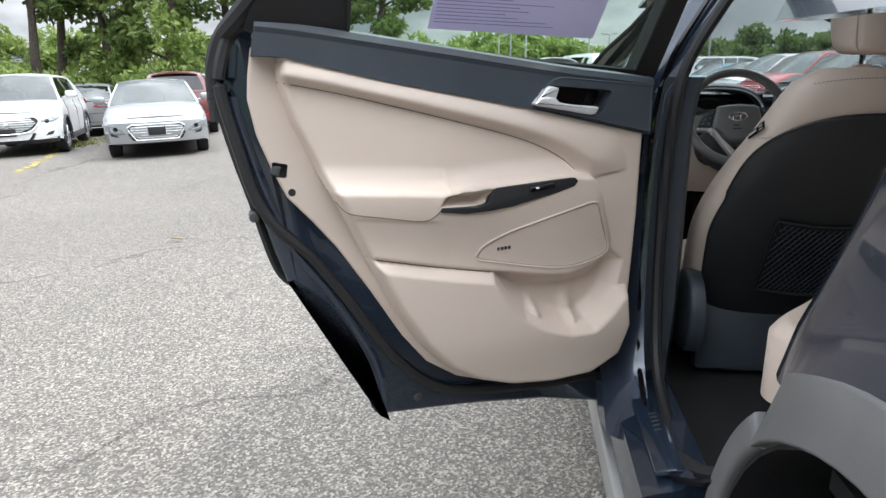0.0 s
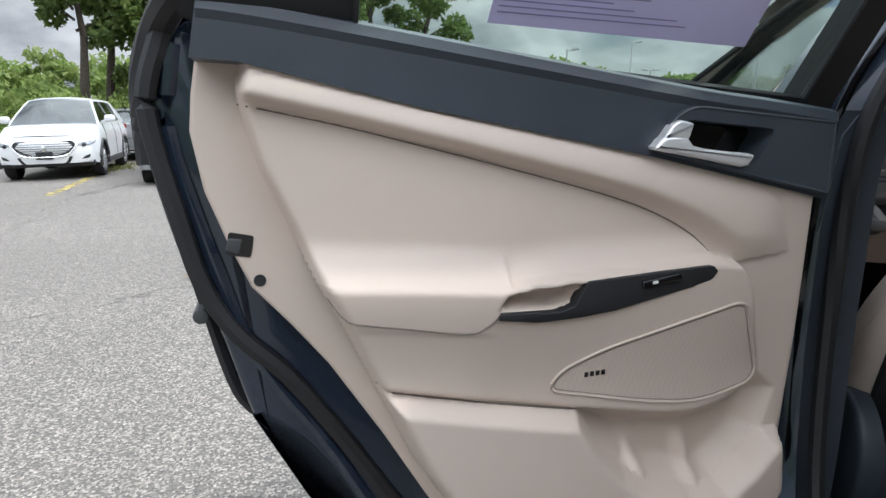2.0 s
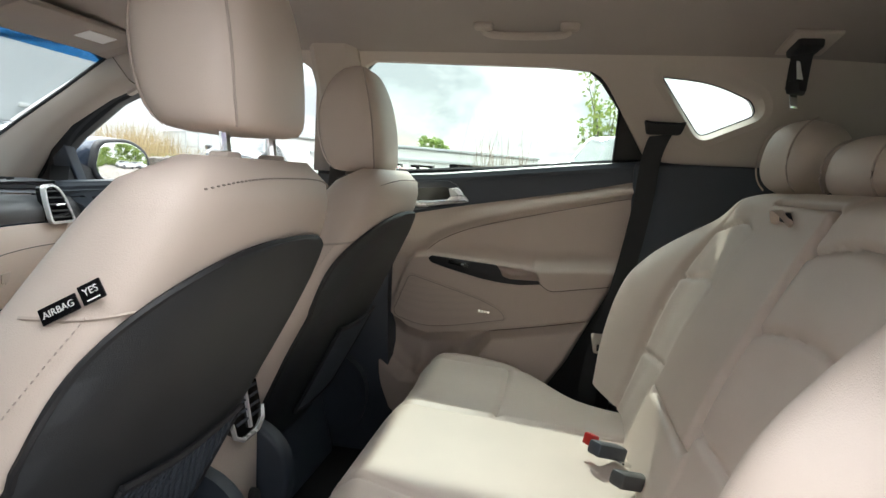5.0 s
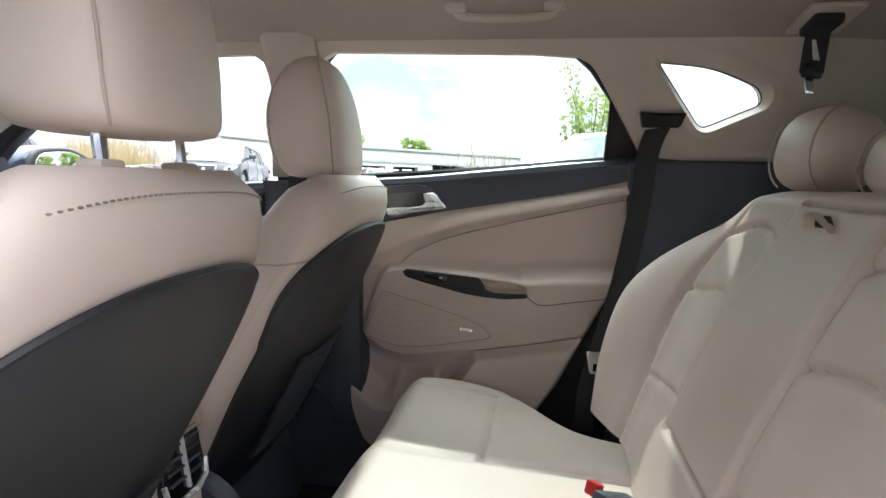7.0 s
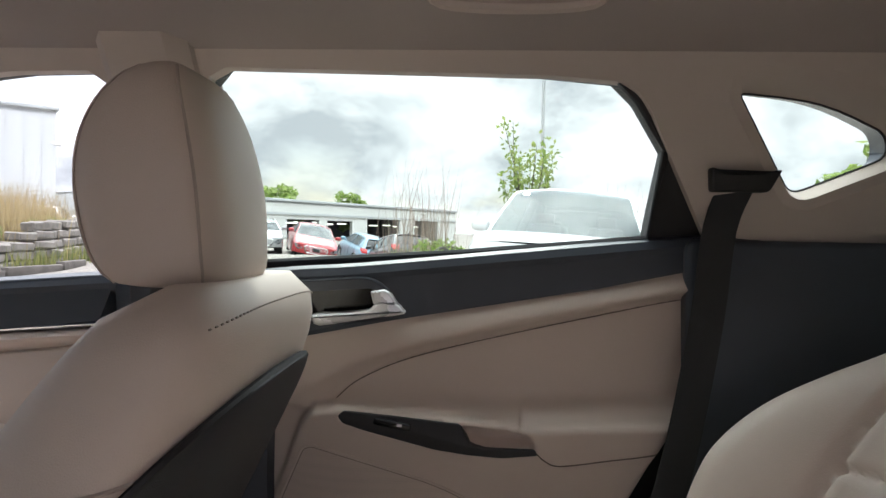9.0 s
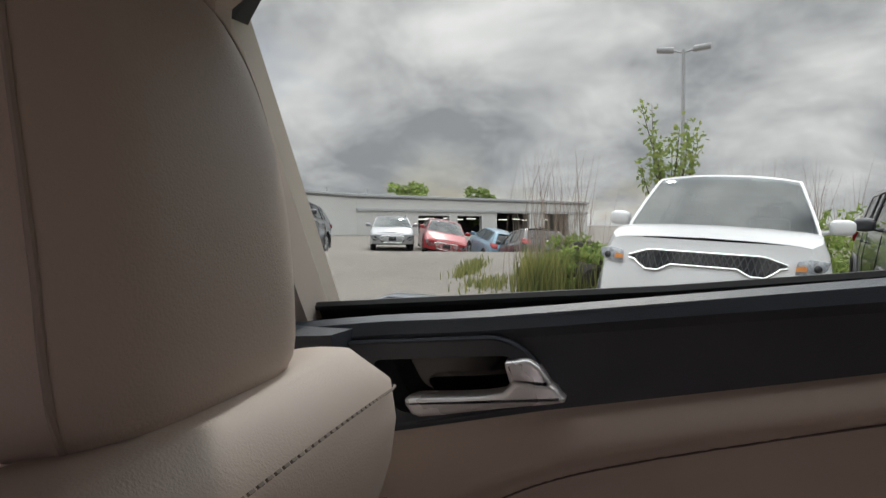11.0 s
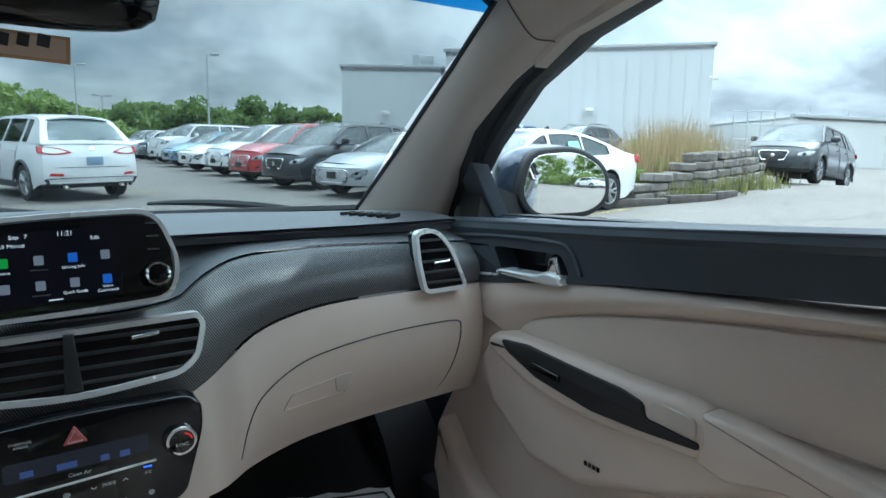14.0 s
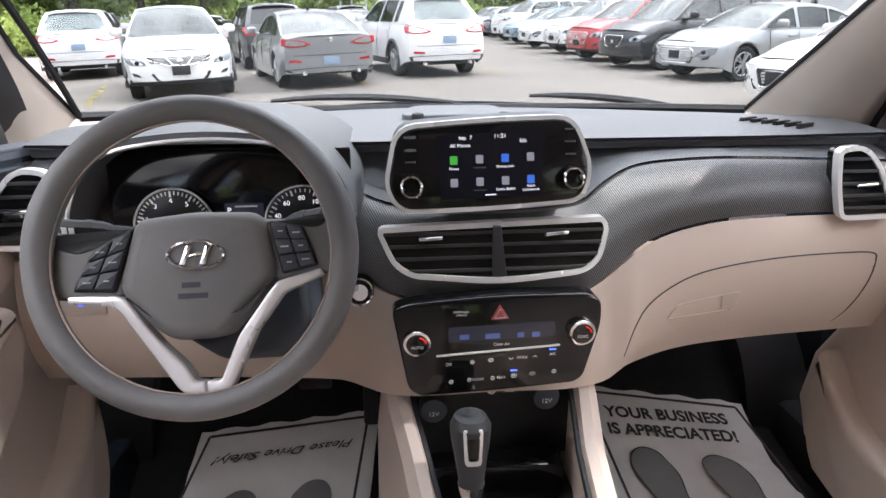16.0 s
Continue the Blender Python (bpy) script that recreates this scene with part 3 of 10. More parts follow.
def make_screen():
    def edge(x):
        k = abs(x) / 0.586
        return Vector((x, 0.815 - 0.067 * k * k, 1.516 - 0.021 * k * k))

    def base(x):
        k = abs(x) / 0.715
        return Vector((x, 1.80 - 0.30 * k ** 2.2, 1.085 + 0.025 * k * k))

    bm, bm2 = B(), B()
    rows, rows2 = [], []
    for j in range(13):
        t = j / 12
        row = []
        for i in range(17):
            u = -1 + i / 8
            a, b = edge(0.586 * u), base(0.715 * u)
            if u < 0:
                a.x, b.x = a.x * 1.10, b.x * 1.16
            row.append(a.lerp(b, t) + Vector((0, 0.03, 0.04)) * math.sin(math.pi * t) * (1 - 0.6 * u * u))
        rows.append(row)
    sheet(bm, rows, 0.004, (0, 0.4, 0.9))
    part("windscreen", bm, "wind", body, "clear windscreen with blue shade band")
    rows2 = [[a.lerp(b, t) + Vector((0, -0.0015, -0.003)) for a, b in zip(rows[0], rows[1])] for t in (0.0, 0.3, 0.6)]
    sheet(bm2, rows2, 0.0005, (0, 0.4, 0.9))
    part("shade_band", bm2, "band", body, "blue sun shade band")
    bm = B()
    tube(bm, [r[0] for r in rows[:]], 0.007, 6)
    part("screen_edge", bm, "softblack", body)
    bm = B()
    tube(bm, [Vector(p) for p in rows[-1]], 0.012, 6)
    part("screen_base_seal", bm, "softblack", body)
    # cowl, bonnet and wipers outside
    bm = B()
    sheet(bm, [[(x, 1.82 - 0.30 * (abs(x) / 0.75) ** 2.2 + dy, 1.082 + dz) for x in [-0.85 + 1.7 * i / 16 for i in range(17)]] for dy, dz in ((0.0, -0.008), (0.07, -0.012), (0.14, -0.02))], 0.02)
    part("cowl", bm, "softblack", body, "black plastic cowl")
    bm = B()
    sheet(bm, [[(x, y + 0.17 - 0.30 * (abs(x) / 0.75) ** 2.2 * (1 - t), 1.085 - 0.10 * t - 0.03 * (x / 0.8) ** 2 - 0.05 * t * t) for x in [-0.85 + 1.7 * i / 16 for i in range(17)]] for t, y in ((0, 1.80), (0.3, 2.05), (0.6, 2.3), (1, 2.6))], 0.02)
    part("bonnet", bm, "paint", body, "dark blue bonnet")
    for x0, x1 in ((-0.45, 0.06), (0.25, 0.66)):
        pts = [(x0 + (x1 - x0) * t, 1.80 - 0.28 * (abs(x0 + (x1 - x0) * t) / 0.72) ** 2.2 + 0.03, 1.094 + 0.024 * math.sin(math.pi * min(1, 0.35 + t * 0.65))) for t in [i / 8 for i in range(9)]]
        part("wiper", tube(B(), pts, [0.005 + 0.006 * math.sin(math.pi * i / 8) for i in range(9)], 6), "softblack", body, "black wiper arm")


make_screen()


def interp_line(table, z):
    for (a, p), (b, q) in zip(table, table[1:]):
        if z <= b:
            return p + (q - p) * (z - a) / (b - a)
    return table[-1][1]


def make_opening():
    """The left rear door opening: painted jamb, seals, sill and quarter panel."""
    bm = B()
    sec = [(-0.915, 0.06), (-0.905, -0.02), (-0.87, -0.055), (-0.80, -0.075), (-0.79, -0.02), (-0.80, 0.06)]
    rows = []
    for z, dx, dy in ((0.36, 0.0, -0.30), (0.40, 0.0, -0.22), (0.45, 0.0, -0.13), (0.52, 0.0, -0.075), (0.62, 0.0, -0.045), (0.80, 0.0, -0.02), (1.0, 0.005, 0.0), (1.15, 0.02, 0.0), (1.30, 0.11, 0.01), (1.45, 0.205, 0.02), (1.56, 0.27, 0.03)):
        rows.append([Vector((x + dx, y + dy, z)) for x, y in sec])
    loft(bm, rows)
    part("door_jamb", bm, "paint", body, "dark blue painted door pillar")
    path = spl([(-0.565, -0.085, 1.52), (-0.665, -0.085, 1.36), (-0.745, -0.085, 1.20), (-0.768, -0.09, 1.0), (-0.772, -0.11, 0.75), (-0.772, -0.15, 0.56), (-0.772, -0.24, 0.455), (-0.772, -0.40, 0.42), (-0.772, -0.56, 0.435), (-0.772, -0.68, 0.55),
                (-0.772, -0.80, 0.74), (-0.765, -0.88, 0.92), (-0.74, -0.92, 1.12), (-0.70, -0.88, 1.28), (-0.62, -0.76, 1.44), (-0.57, -0.62, 1.53), (-0.565, -0.3, 1.545), (-0.565, -0.12, 1.54)], True, 5)
    path = [p + Vector((0.36 * max(0.0, p.z - 0.72) * smooth((-0.55 - p.y) / 0.2) * smooth((1.35 - p.z) / 0.15), 0, 0)) for p in path]
    path = [p + Vector((0.06, -0.06, 0)) * smooth((-0.52 - p.y) / 0.2) * smooth((1.4 - p.z) / 0.2) for p in path]
    part("door_seal", tube(B(), path, 0.014, 8, True), "softblack", body, "black rubber door seal")
    path2 = [p + Vector((-0.04, 0.018 if p.y > -0.2 else 0.0, -0.02 if p.z < 0.6 else 0.0)) for p in path]
    part("jamb_lip", tube(B(), path2[4:60], 0.007, 6), "gloss", body)
    # sill
    bm = B()
    sec = [(-0.88, 0.26), (-0.89, 0.34), (-0.87, 0.385), (-0.84, 0.395), (-0.80, 0.405), (-0.775, 0.435), (-0.74, 0.435), (-0.72, 0.36), (-0.72, 0.26)]
    loft(bm, [[Vector((x, y, z)) for x, z in sec] for y in (1.3, 0.2, -0.3, -0.60)])
    part("sill", bm, "paint", body, "dark blue door sill")
    part("sill_moulding", prism(B(), rnd([(1.3, 0.22), (1.3, 0.315), (-0.62, 0.315), (-0.62, 0.22)], 0.012), 0.86, 0.905, 0.012, lambda a, c, b: Vector((-c, a, b))), M["silver"], body, "silver sill moulding")
    bm = B()
    rbox(bm, (0.07, 0.36, 0.012), 0.005, pose(-0.805, -0.38, 0.417, 0, -8, 0))
    sp = part("scuff_plate", bm, "paint", body, "dark blue moulded scuff plate")
    for i in range(5):
        part("scuff_mark", rbox(B(), (0.016, 0.004, 0.002), 0, pose(-0.805, -0.33 - 0.018 * i, 0.4243, 0, -8, 12)), "clad", sp)
    part("check_strap", rbox(B(), (0.012, 0.09, 0.012), 0.003, pose(-0.86, -0.10, 0.83, 0, 0, -12)), "softblack", body, "black door check strap")
    for z in (0.62, 0.93):
        part("hinge", rbox(B(), (0.05, 0.07, 0.055), 0.008, pose(-0.865, -0.075, z)), "paint", body, "painted door hinge")
    # quarter panel and wheel arch
    cy, cz = -1.17, 0.30
    arch = lambda r, a0, a1, n=14: [Vector((cy + r * math.cos(a0 + (a1 - a0) * i / n), cz + r * math.sin(a0 + (a1 - a0) * i / n))) for i in range(n + 1)]
    for s in (-1, 1):
        Q = lambda a, c, b, s=s: Vector((s * (c - (0.17 if s < 0 else 0.22) * max(0.0, b - 0.72) - (0.14 * smooth((a + 2.0) / 0.7) if s < 0 else 0.0)), a, b))
        edge_y = lambda z: interp_line(((0.70, -0.82), (0.78, -0.866), (0.86, -0.877), (0.94, -0.908), (1.04, -0.94), (1.15, -0.962), (1.25, -0.97)), z)
        rows = []
        for i in range(18):
            z = 0.782 + 0.458 * i / 17
            y0 = edge_y(z)
            row = [Q(y0 + 0.004, 0.872, z), Q(y0 + 0.006, 0.900, z), Q(y0, 0.914, z)]
            row += [Q(y0 + (-2.0 - y0) * (k / 20) ** 1.3, 0.918 + 0.012 * math.sin(math.pi * min(1, k / 6)) * 0.5, z) for k in range(1, 21)]
            rows.append(row)
        part("quarter_panel", sheet(B(), rows, 0.012, (s, 0, 0)), "paint", body, "dark blue rear quarter panel", angle=60)
        clad = arch(0.568, math.radians(63), math.radians(185), 28) + arch(0.476, math.radians(185), math.radians(50), 28)
        part("arch_cladding", prism(B(), clad, 0.84, 0.926, 0.006, Q, 3), "archgrey", body, "grey plastic wheel arch cladding", angle=50)
        toe = arch(0.530, math.radians(14), math.radians(49), 12) + arch(0.476, math.radians(49), math.radians(14), 12)
        part("arch_cladding", prism(B(), toe, 0.84, 0.915, 0.012, Q, 4), "archgrey", body, "grey plastic end of the arch cladding", angle=50)
        inner = arch(0.485, math.radians(0), math.radians(180), 20) + arch(0.47, math.radians(180), math.radians(0), 20)
        part("arch_liner", prism(B(), inner, 0.62, 0.90, 0, Q), "softblack", body, "black arch liner")
        for y in (cy, 1.59):
            bm = B()
            ring = [(0.345, 0.70), (0.352, 0.74), (0.352, 0.86), (0.335, 0.895), (0.28, 0.905), (0.235, 0.90), (0.22, 0.88), (0.22, 0.72)]
            inset = 0.11 if s < 0 and y < 0 else 0.0
            rows = [[Vector((s * (x - inset), y + r * math.cos(a), GROUND + 0.352 + r * math.sin(a))) for r, x in ring] for a in (2 * math.pi * i / 36 for i in range(37))]
            loft(bm, rows, caps=False)
            part("tyre", bm, "softblack", body, "black tyre")
            bm = B()
            disc(bm, 0.235, 0.74, 0.80, lambda a, c, b, s=s, y=y, inset=inset: Vector((s * (c - inset), y + a, GROUND + 0.352 + b)), 0.01)
            for i in range(5):
                a = 2 * math.pi * i / 5
                dv, pv = Vector((math.cos(a), math.sin(a))), Vector((-math.sin(a), math.cos(a)))
                q = [pv * 0.03, pv * -0.03, dv * 0.225 - pv * 0.04, dv * 0.225 + pv * 0.04]
                prism(bm, q, 0.80, 0.885, 0.01, lambda a, c, b, s=s, y=y, inset=inset: Vector((s * (c - inset), y + a, GROUND + 0.352 + b)))
            part("rim", bm, M["silver"], body, "silver alloy rim")
    # front wing
    for s in (-1, 1):
        part("front_wing", rbox(B(), (0.06, 1.45, 0.55), 0.03, pose(s * 0.885, 1.95, 0.75)), "paint", body, "dark blue front wing")


M["silver"] = mat("silver_paint", (0.52, 0.53, 0.54), 0.3, 0.6, var=0.05, bump=0, coat=0.5)
make_opening()


def make_mirrors():
    for s in (1, -1):
        m = thing("door_mirror", "dark blue door mirror with black foot", "car mirror", (s * 0.95, 1.08, 1.12))
        bm = B()
        blob(bm, (0.125, 0.06, 0.088), Matrix.Translation((s * 1.005, 1.10, 1.195)) @ Matrix.Rotation(radians(-14 * s), 4, "Z"), 2.8, 24, 14)
        part("mirror_housing", bm, "paint", m)
        line = rnd([(-0.105, -0.03), (-0.085, 0.062), (0.03, 0.072), (0.10, 0.03), (0.105, -0.035), (0.06, -0.066), (-0.07, -0.07)], 0.035)
        Fm = Matrix.Translation((s * 1.005, 1.030, 1.195)) @ Matrix.Rotation(radians(-17.5 * s), 4, "Z") @ Matrix.Scale(s, 4, (1, 0, 0))
        part("mirror_rim", prism(B(), grow(line, 0.014), 0.03, -0.012, 0.008, Fm), "softblack", m)
        part("mirror_glass", prism(B(), line, 0.0, -0.014, 0.001, Fm), M["mirror"], m, "silvered mirror glass")
        part("mirror_foot", prism(B(), rnd([(0.78, 1.085), (0.93, 1.10), (0.92, 1.16), (0.80, 1.20)], 0.02), 1.06, 1.14, 0.015, lambda a, c, b, s=s: Vector((s * a, c, b))), "softblack", m)
    m = thing("rear_view_mirror", "black interior mirror hung at the windscreen", "car mirror", (-0.03, 0.64, 1.42))
    bm = B()
    blob(bm, (0.125, 0.028, 0.036), pose(-0.035, 0.635, 1.398, 8, 0, 6), 3.2, 24, 10)
    part("mirror_housing", bm, "gloss", m)
    part("mirror_stem", tube(B(), [(-0.03, 0.66, 1.41), (-0.02, 0.72, 1.46), (0, 0.80, 1.50)], 0.012, 8), "softblack", m)
    tag = thing("stock_tag", "small orange paper tag hung under the mirror", "tag", (-0.045, 0.665, 1.35))
    part("card", rbox(B(), (0.118, 0.0015, 0.024), 0, pose(-0.046, 0.655, 1.349, 4, 2.5, 0)), M["tagpaper"], tag)
    part("panel", rbox(B(), (0.111, 0.0006, 0.018), 0, pose(-0.046, 0.6540, 1.349, 4, 2.5, 0)), M["tagpale"], tag)
    for i, w in enumerate((0.010, 0.004, 0.011, 0.010, 0.009, 0.010)):
        part("mark", rbox(B(), (w, 0.0012, 0.011), 0, pose(-0.085 + i * 0.0155, 0.6535, 1.3505 + 0.0006 * i, 4, 2.5 + 8, 0)), "ink", tag)


M["mirror"] = mat("mirror_silver", (0.90, 0.90, 0.90), 0.0, 1.0, var=0.0, bump=0)
M["mirror"].node_tree.nodes["Principled BSDF"].inputs["Roughness"].default_value = 0.0
for lk in list(M["mirror"].node_tree.links):
    if lk.to_socket.name == "Roughness":
        M["mirror"].node_tree.links.remove(lk)
M["tagpale"] = mat("pale_card", (0.66, 0.50, 0.40), 0.8, var=0.05, bump=0)
M["tagpaper"] = mat("orange_card", (0.58, 0.36, 0.20), 0.8, var=0.06, bump=0)
make_mirrors()


# ---- doors of the car ----
HINGE_L, DOOR_U, DOOR_N = Vector((-0.836, -0.161, 0)), Vector((-0.908, -0.419, 0)), Vector((0.419, -0.908, 0))


def open_left(u, n, z):
    return HINGE_L + DOOR_U * u + DOOR_N * n + Vector((0, 0, z))


def shut_right(u, n, z):
    return Vector((0.755 - n, 0.02 - u, z))


def lean(F):
    """The window part of a door leans inwards with its height."""
    return lambda u, n, z: F(u, n + 0.65 * z - 0.815, z)


def polyline_dist(line, X, Y):
    """Distance of grid points to a line of points."""
    out = np.full(X.shape, 9.0)
    for p, q in zip(line, line[1:]):
        ex, ey = q[0] - p[0], q[1] - p[1]
        t = np.clip(((X - p[0]) * ex + (Y - p[1]) * ey) / (ex * ex + ey * ey + 1e-12), 0, 1)
        out = np.minimum(out, np.hypot(X - p[0] - t * ex, Y - p[1] - t * ey))
    return out


def inside_dist(poly, X, Y):
    """Distance to the rim of a closed line, above 0 within it."""
    poly = [tuple(p) for p in poly]
    ring = poly + poly[:1]
    d = polyline_dist(ring, X, Y)
    odd = np.zeros(X.shape, bool)
    for p, q in zip(ring, ring[1:]):
        if p[1] != q[1]:
            cross = (q[0] - p[0]) * (Y - p[1]) / (q[1] - p[1]) + p[0]
            odd ^= ((p[1] > Y) != (q[1] > Y)) & (X < cross)
    return np.where(odd, d, -d)


def soft(v):
    v = np.clip(v, 0, 1)
    return v * v * (3 - 2 * v)


def sculpted_trim(d, F, main):
    """The moulded face of a rear door: roll, insert, armrest, speaker panel and pocket in one flowing skin, cut into its parts."""
    us, zs = np.arange(-0.004, 0.852, 0.0042), np.arange(0.444, 1.252, 0.0042)
    X, Y = np.meshgrid(us, zs)
    two = lambda pts, k=5: [tuple(p) for p in spl(pts, False, k)]
    up = two([(0.838, 1.219), (0.70, 1.192), (0.50, 1.154), (0.32, 1.119), (0.18, 1.088), (0.085, 1.06), (0.05, 0.98)])
    low = two([(0.842, 1.179), (0.724, 1.156), (0.62, 1.132), (0.515, 1.107), (0.37, 1.070), (0.287, 1.043), (0.225, 1.012), (0.19, 0.980), (0.178, 0.962)])
    shelf = np.interp(X, [0.0, 0.18, 0.40, 0.50, 0.60, 0.74, 0.85], [0.975, 0.972, 0.960, 0.949, 0.956, 0.964, 0.968])
    foot = np.interp(X, [0.0, 0.09, 0.14, 0.20, 0.276, 0.388, 0.517, 0.676, 0.85], [0.80, 0.788, 0.75, 0.735, 0.742, 0.761, 0.784, 0.816, 0.85])
    mid = [(0.775, 0.966), (0.765, 0.93), (0.735, 0.872), (0.690, 0.819), (0.517, 0.784), (0.388, 0.761), (0.276, 0.742), (0.20, 0.735), (0.14, 0.75), (0.088, 0.790), (0.095, 0.83), (0.115, 0.885), (0.138, 0.945), (0.16, 0.972), (0.20, 0.977), (0.30, 0.968), (0.40, 0.962), (0.475, 0.955), (0.51, 0.949), (0.60, 0.956), (0.72, 0.963)]
    pocket = [(0.676, 0.812), (0.517, 0.780), (0.388, 0.757), (0.370, 0.730), (0.353, 0.705), (0.306, 0.655), (0.26, 0.630), (0.192, 0.609), (0.139, 0.611), (0.10, 0.645), (0.066, 0.690), (0.035, 0.695), (0.022, 0.60), (0.045, 0.515), (0.12, 0.468), (0.23, 0.459), (0.34, 0.467), (0.43, 0.494), (0.50, 0.537), (0.56, 0.605), (0.615, 0.69)]
    scoop = [(0.388, 0.760), (0.353, 0.705), (0.306, 0.655), (0.26, 0.630), (0.192, 0.609), (0.139, 0.611), (0.10, 0.645), (0.066, 0.690), (0.05, 0.76), (0.088, 0.790), (0.14, 0.75), (0.20, 0.735), (0.276, 0.742)]
    plate_ = [(0.405, 0.953), (0.215, 0.968), (0.209, 0.963), (0.215, 0.956), (0.25, 0.946), (0.36, 0.920), (0.413, 0.913), (0.47, 0.910), (0.520, 0.915), (0.44, 0.917), (0.418, 0.926)]
    hollow = [(0.527, 0.920), (0.512, 0.945), (0.475, 0.952), (0.402, 0.958), (0.405, 0.925), (0.44, 0.914)]
    sd = {k: inside_dist(v, X, Y) for k, v in dict(main=main, mid=mid, pocket=pocket, scoop=scoop, hollow=hollow, plate=plate_, inner=[(0.87, 1.187)] + low + [(0.17, 0.940), (0.30, 0.935), (0.40, 0.930), (0.51, 0.918), (0.60, 0.920), (0.72, 0.925), (0.80, 0.93), (0.86, 1.06)], roll=[(0.87, 1.228)] + up + low[::-1] + [(0.87, 1.185)], grille=[(0.436, 0.797), (0.418, 0.824), (0.36, 0.853), (0.25, 0.886), (0.160, 0.912), (0.146, 0.908), (0.098, 0.800), (0.106, 0.782), (0.185, 0.757), (0.27, 0.764)]).items()}
    n = np.full(X.shape, 0.011)
    mix = lambda a, b, k, w=0.007: a + (b - a) * soft(sd[k] / w + 0.5)
    lean_out = np.where(X > 0.5, 0.042, 0.026)
    n = mix(n, 0.002 + lean_out * soft((shelf + 0.060 - Y) / 0.066) ** 1.6, "inner", 0.004)
    du, dl = polyline_dist(up, X, Y), polyline_dist(low, X, Y)
    v = du / (du + dl + 1e-9)
    crest = 0.011 + 0.016 * np.sin(np.pi / 2 * np.minimum(1, v / 0.60))
    body_ = np.where(v < 0.60, crest, 0.027 - 0.024 * soft((v - 0.60) / 0.40))
    fade = soft((Y - 0.945) / 0.07)
    n = mix(n, 0.011 * (1 - fade) + body_ * fade, "roll", 0.004)
    ridge = 0.020 * (np.exp(-((X - 0.268 - 0.25 * (Y - 0.62)) / 0.012) ** 2) + np.exp(-((X - 0.178 - 0.12 * (Y - 0.62)) / 0.014) ** 2)) * soft((0.705 - Y) / 0.06)
    n = mix(n, -0.026 * soft(sd["scoop"] / 0.035) + ridge, "scoop", 0.006)
    w = np.clip((shelf - Y) / (shelf - foot + 1e-6), 0, 1)
    pad = soft((X - 0.505) / 0.05)
    n = mix(n, 0.051 - (0.030 - 0.008 * pad) * soft(w * 1.05) - 0.003 * pad * soft((0.898 + 0.10 * (X - 0.6) - Y) / 0.006), "mid", 0.012)
    n = mix(n, (0.020 + 0.030 * soft(sd["pocket"] / 0.020)) * (0.62 + 0.38 * soft((Y - 0.45) / 0.17)), "pocket", 0.009)
    n = n - 0.036 * soft(sd["hollow"] / 0.014)
    n = np.where(sd["plate"] > -0.001, np.minimum(n, 0.040), n)
    n = n - 0.055 * (1 - np.clip(sd["main"] / 0.016, 0, 1)) ** 2.2
    zone = np.zeros(X.shape, int)
    for k, q in (("roll", 1), ("inner", 2), ("pocket", 4), ("mid", 3), ("grille", 6)):
        zone[sd[k] > 0] = q
    zone[(sd["mid"] > 0) & (X > 0.52) & (Y > 0.898 + 0.10 * (X - 0.6))] = 5
    keep = sd["main"] > -0.004
    names = ("trim_panel", "upper_roll", "insert", "mid_panel", "map_pocket", "armrest", "speaker_grille")
    labels = ("", "", "padded beige door insert", "", "beige moulded map pocket", "padded beige armrest", "finely ribbed beige speaker grille")
    H, W_ = X.shape
    for q in range(7):
        ids, verts, faces = {}, [], []
        for r in range(H - 1):
            for c in range(W_ - 1):
                if zone[r, c] != q or not (keep[r, c] and keep[r, c + 1] and keep[r + 1, c] and keep[r + 1, c + 1]):
                    continue
                f = []
                for rr, cc in ((r, c), (r, c + 1), (r + 1, c + 1), (r + 1, c)):
                    if (rr, cc) not in ids:
                        ids[(rr, cc)] = len(verts)
                        verts.append(F(float(us[cc]), float(n[rr, cc]), float(zs[rr])))
                    f.append(ids[(rr, cc)])
                faces.append(f)
        me = bpy.data.meshes.new(names[q])
        me.from_pydata(verts, [], faces)
        me.materials.append(M["speaker" if q == 6 else "beige"])
        me.polygons.foreach_set("use_smooth", [True] * len(me.polygons))
        ob = new(names[q], me)
        ob.parent = d
        ob.matrix_parent_inverse = d.matrix_basis.inverted()
        if labels[q]:
            tagged(ob, labels[q])

    def n_at(u, z):
        c, r = (u - us[0]) / 0.0042, (z - zs[0]) / 0.0042
        c0, r0 = int(min(max(c, 0), W_ - 2)), int(min(max(r, 0), H - 2))
        a, b = c - c0, r - r0
        return float((n[r0, c0] * (1 - a) + n[r0, c0 + 1] * a) * (1 - b) + (n[r0 + 1, c0] * (1 - a) + n[r0 + 1, c0 + 1] * a) * b)

    return n_at


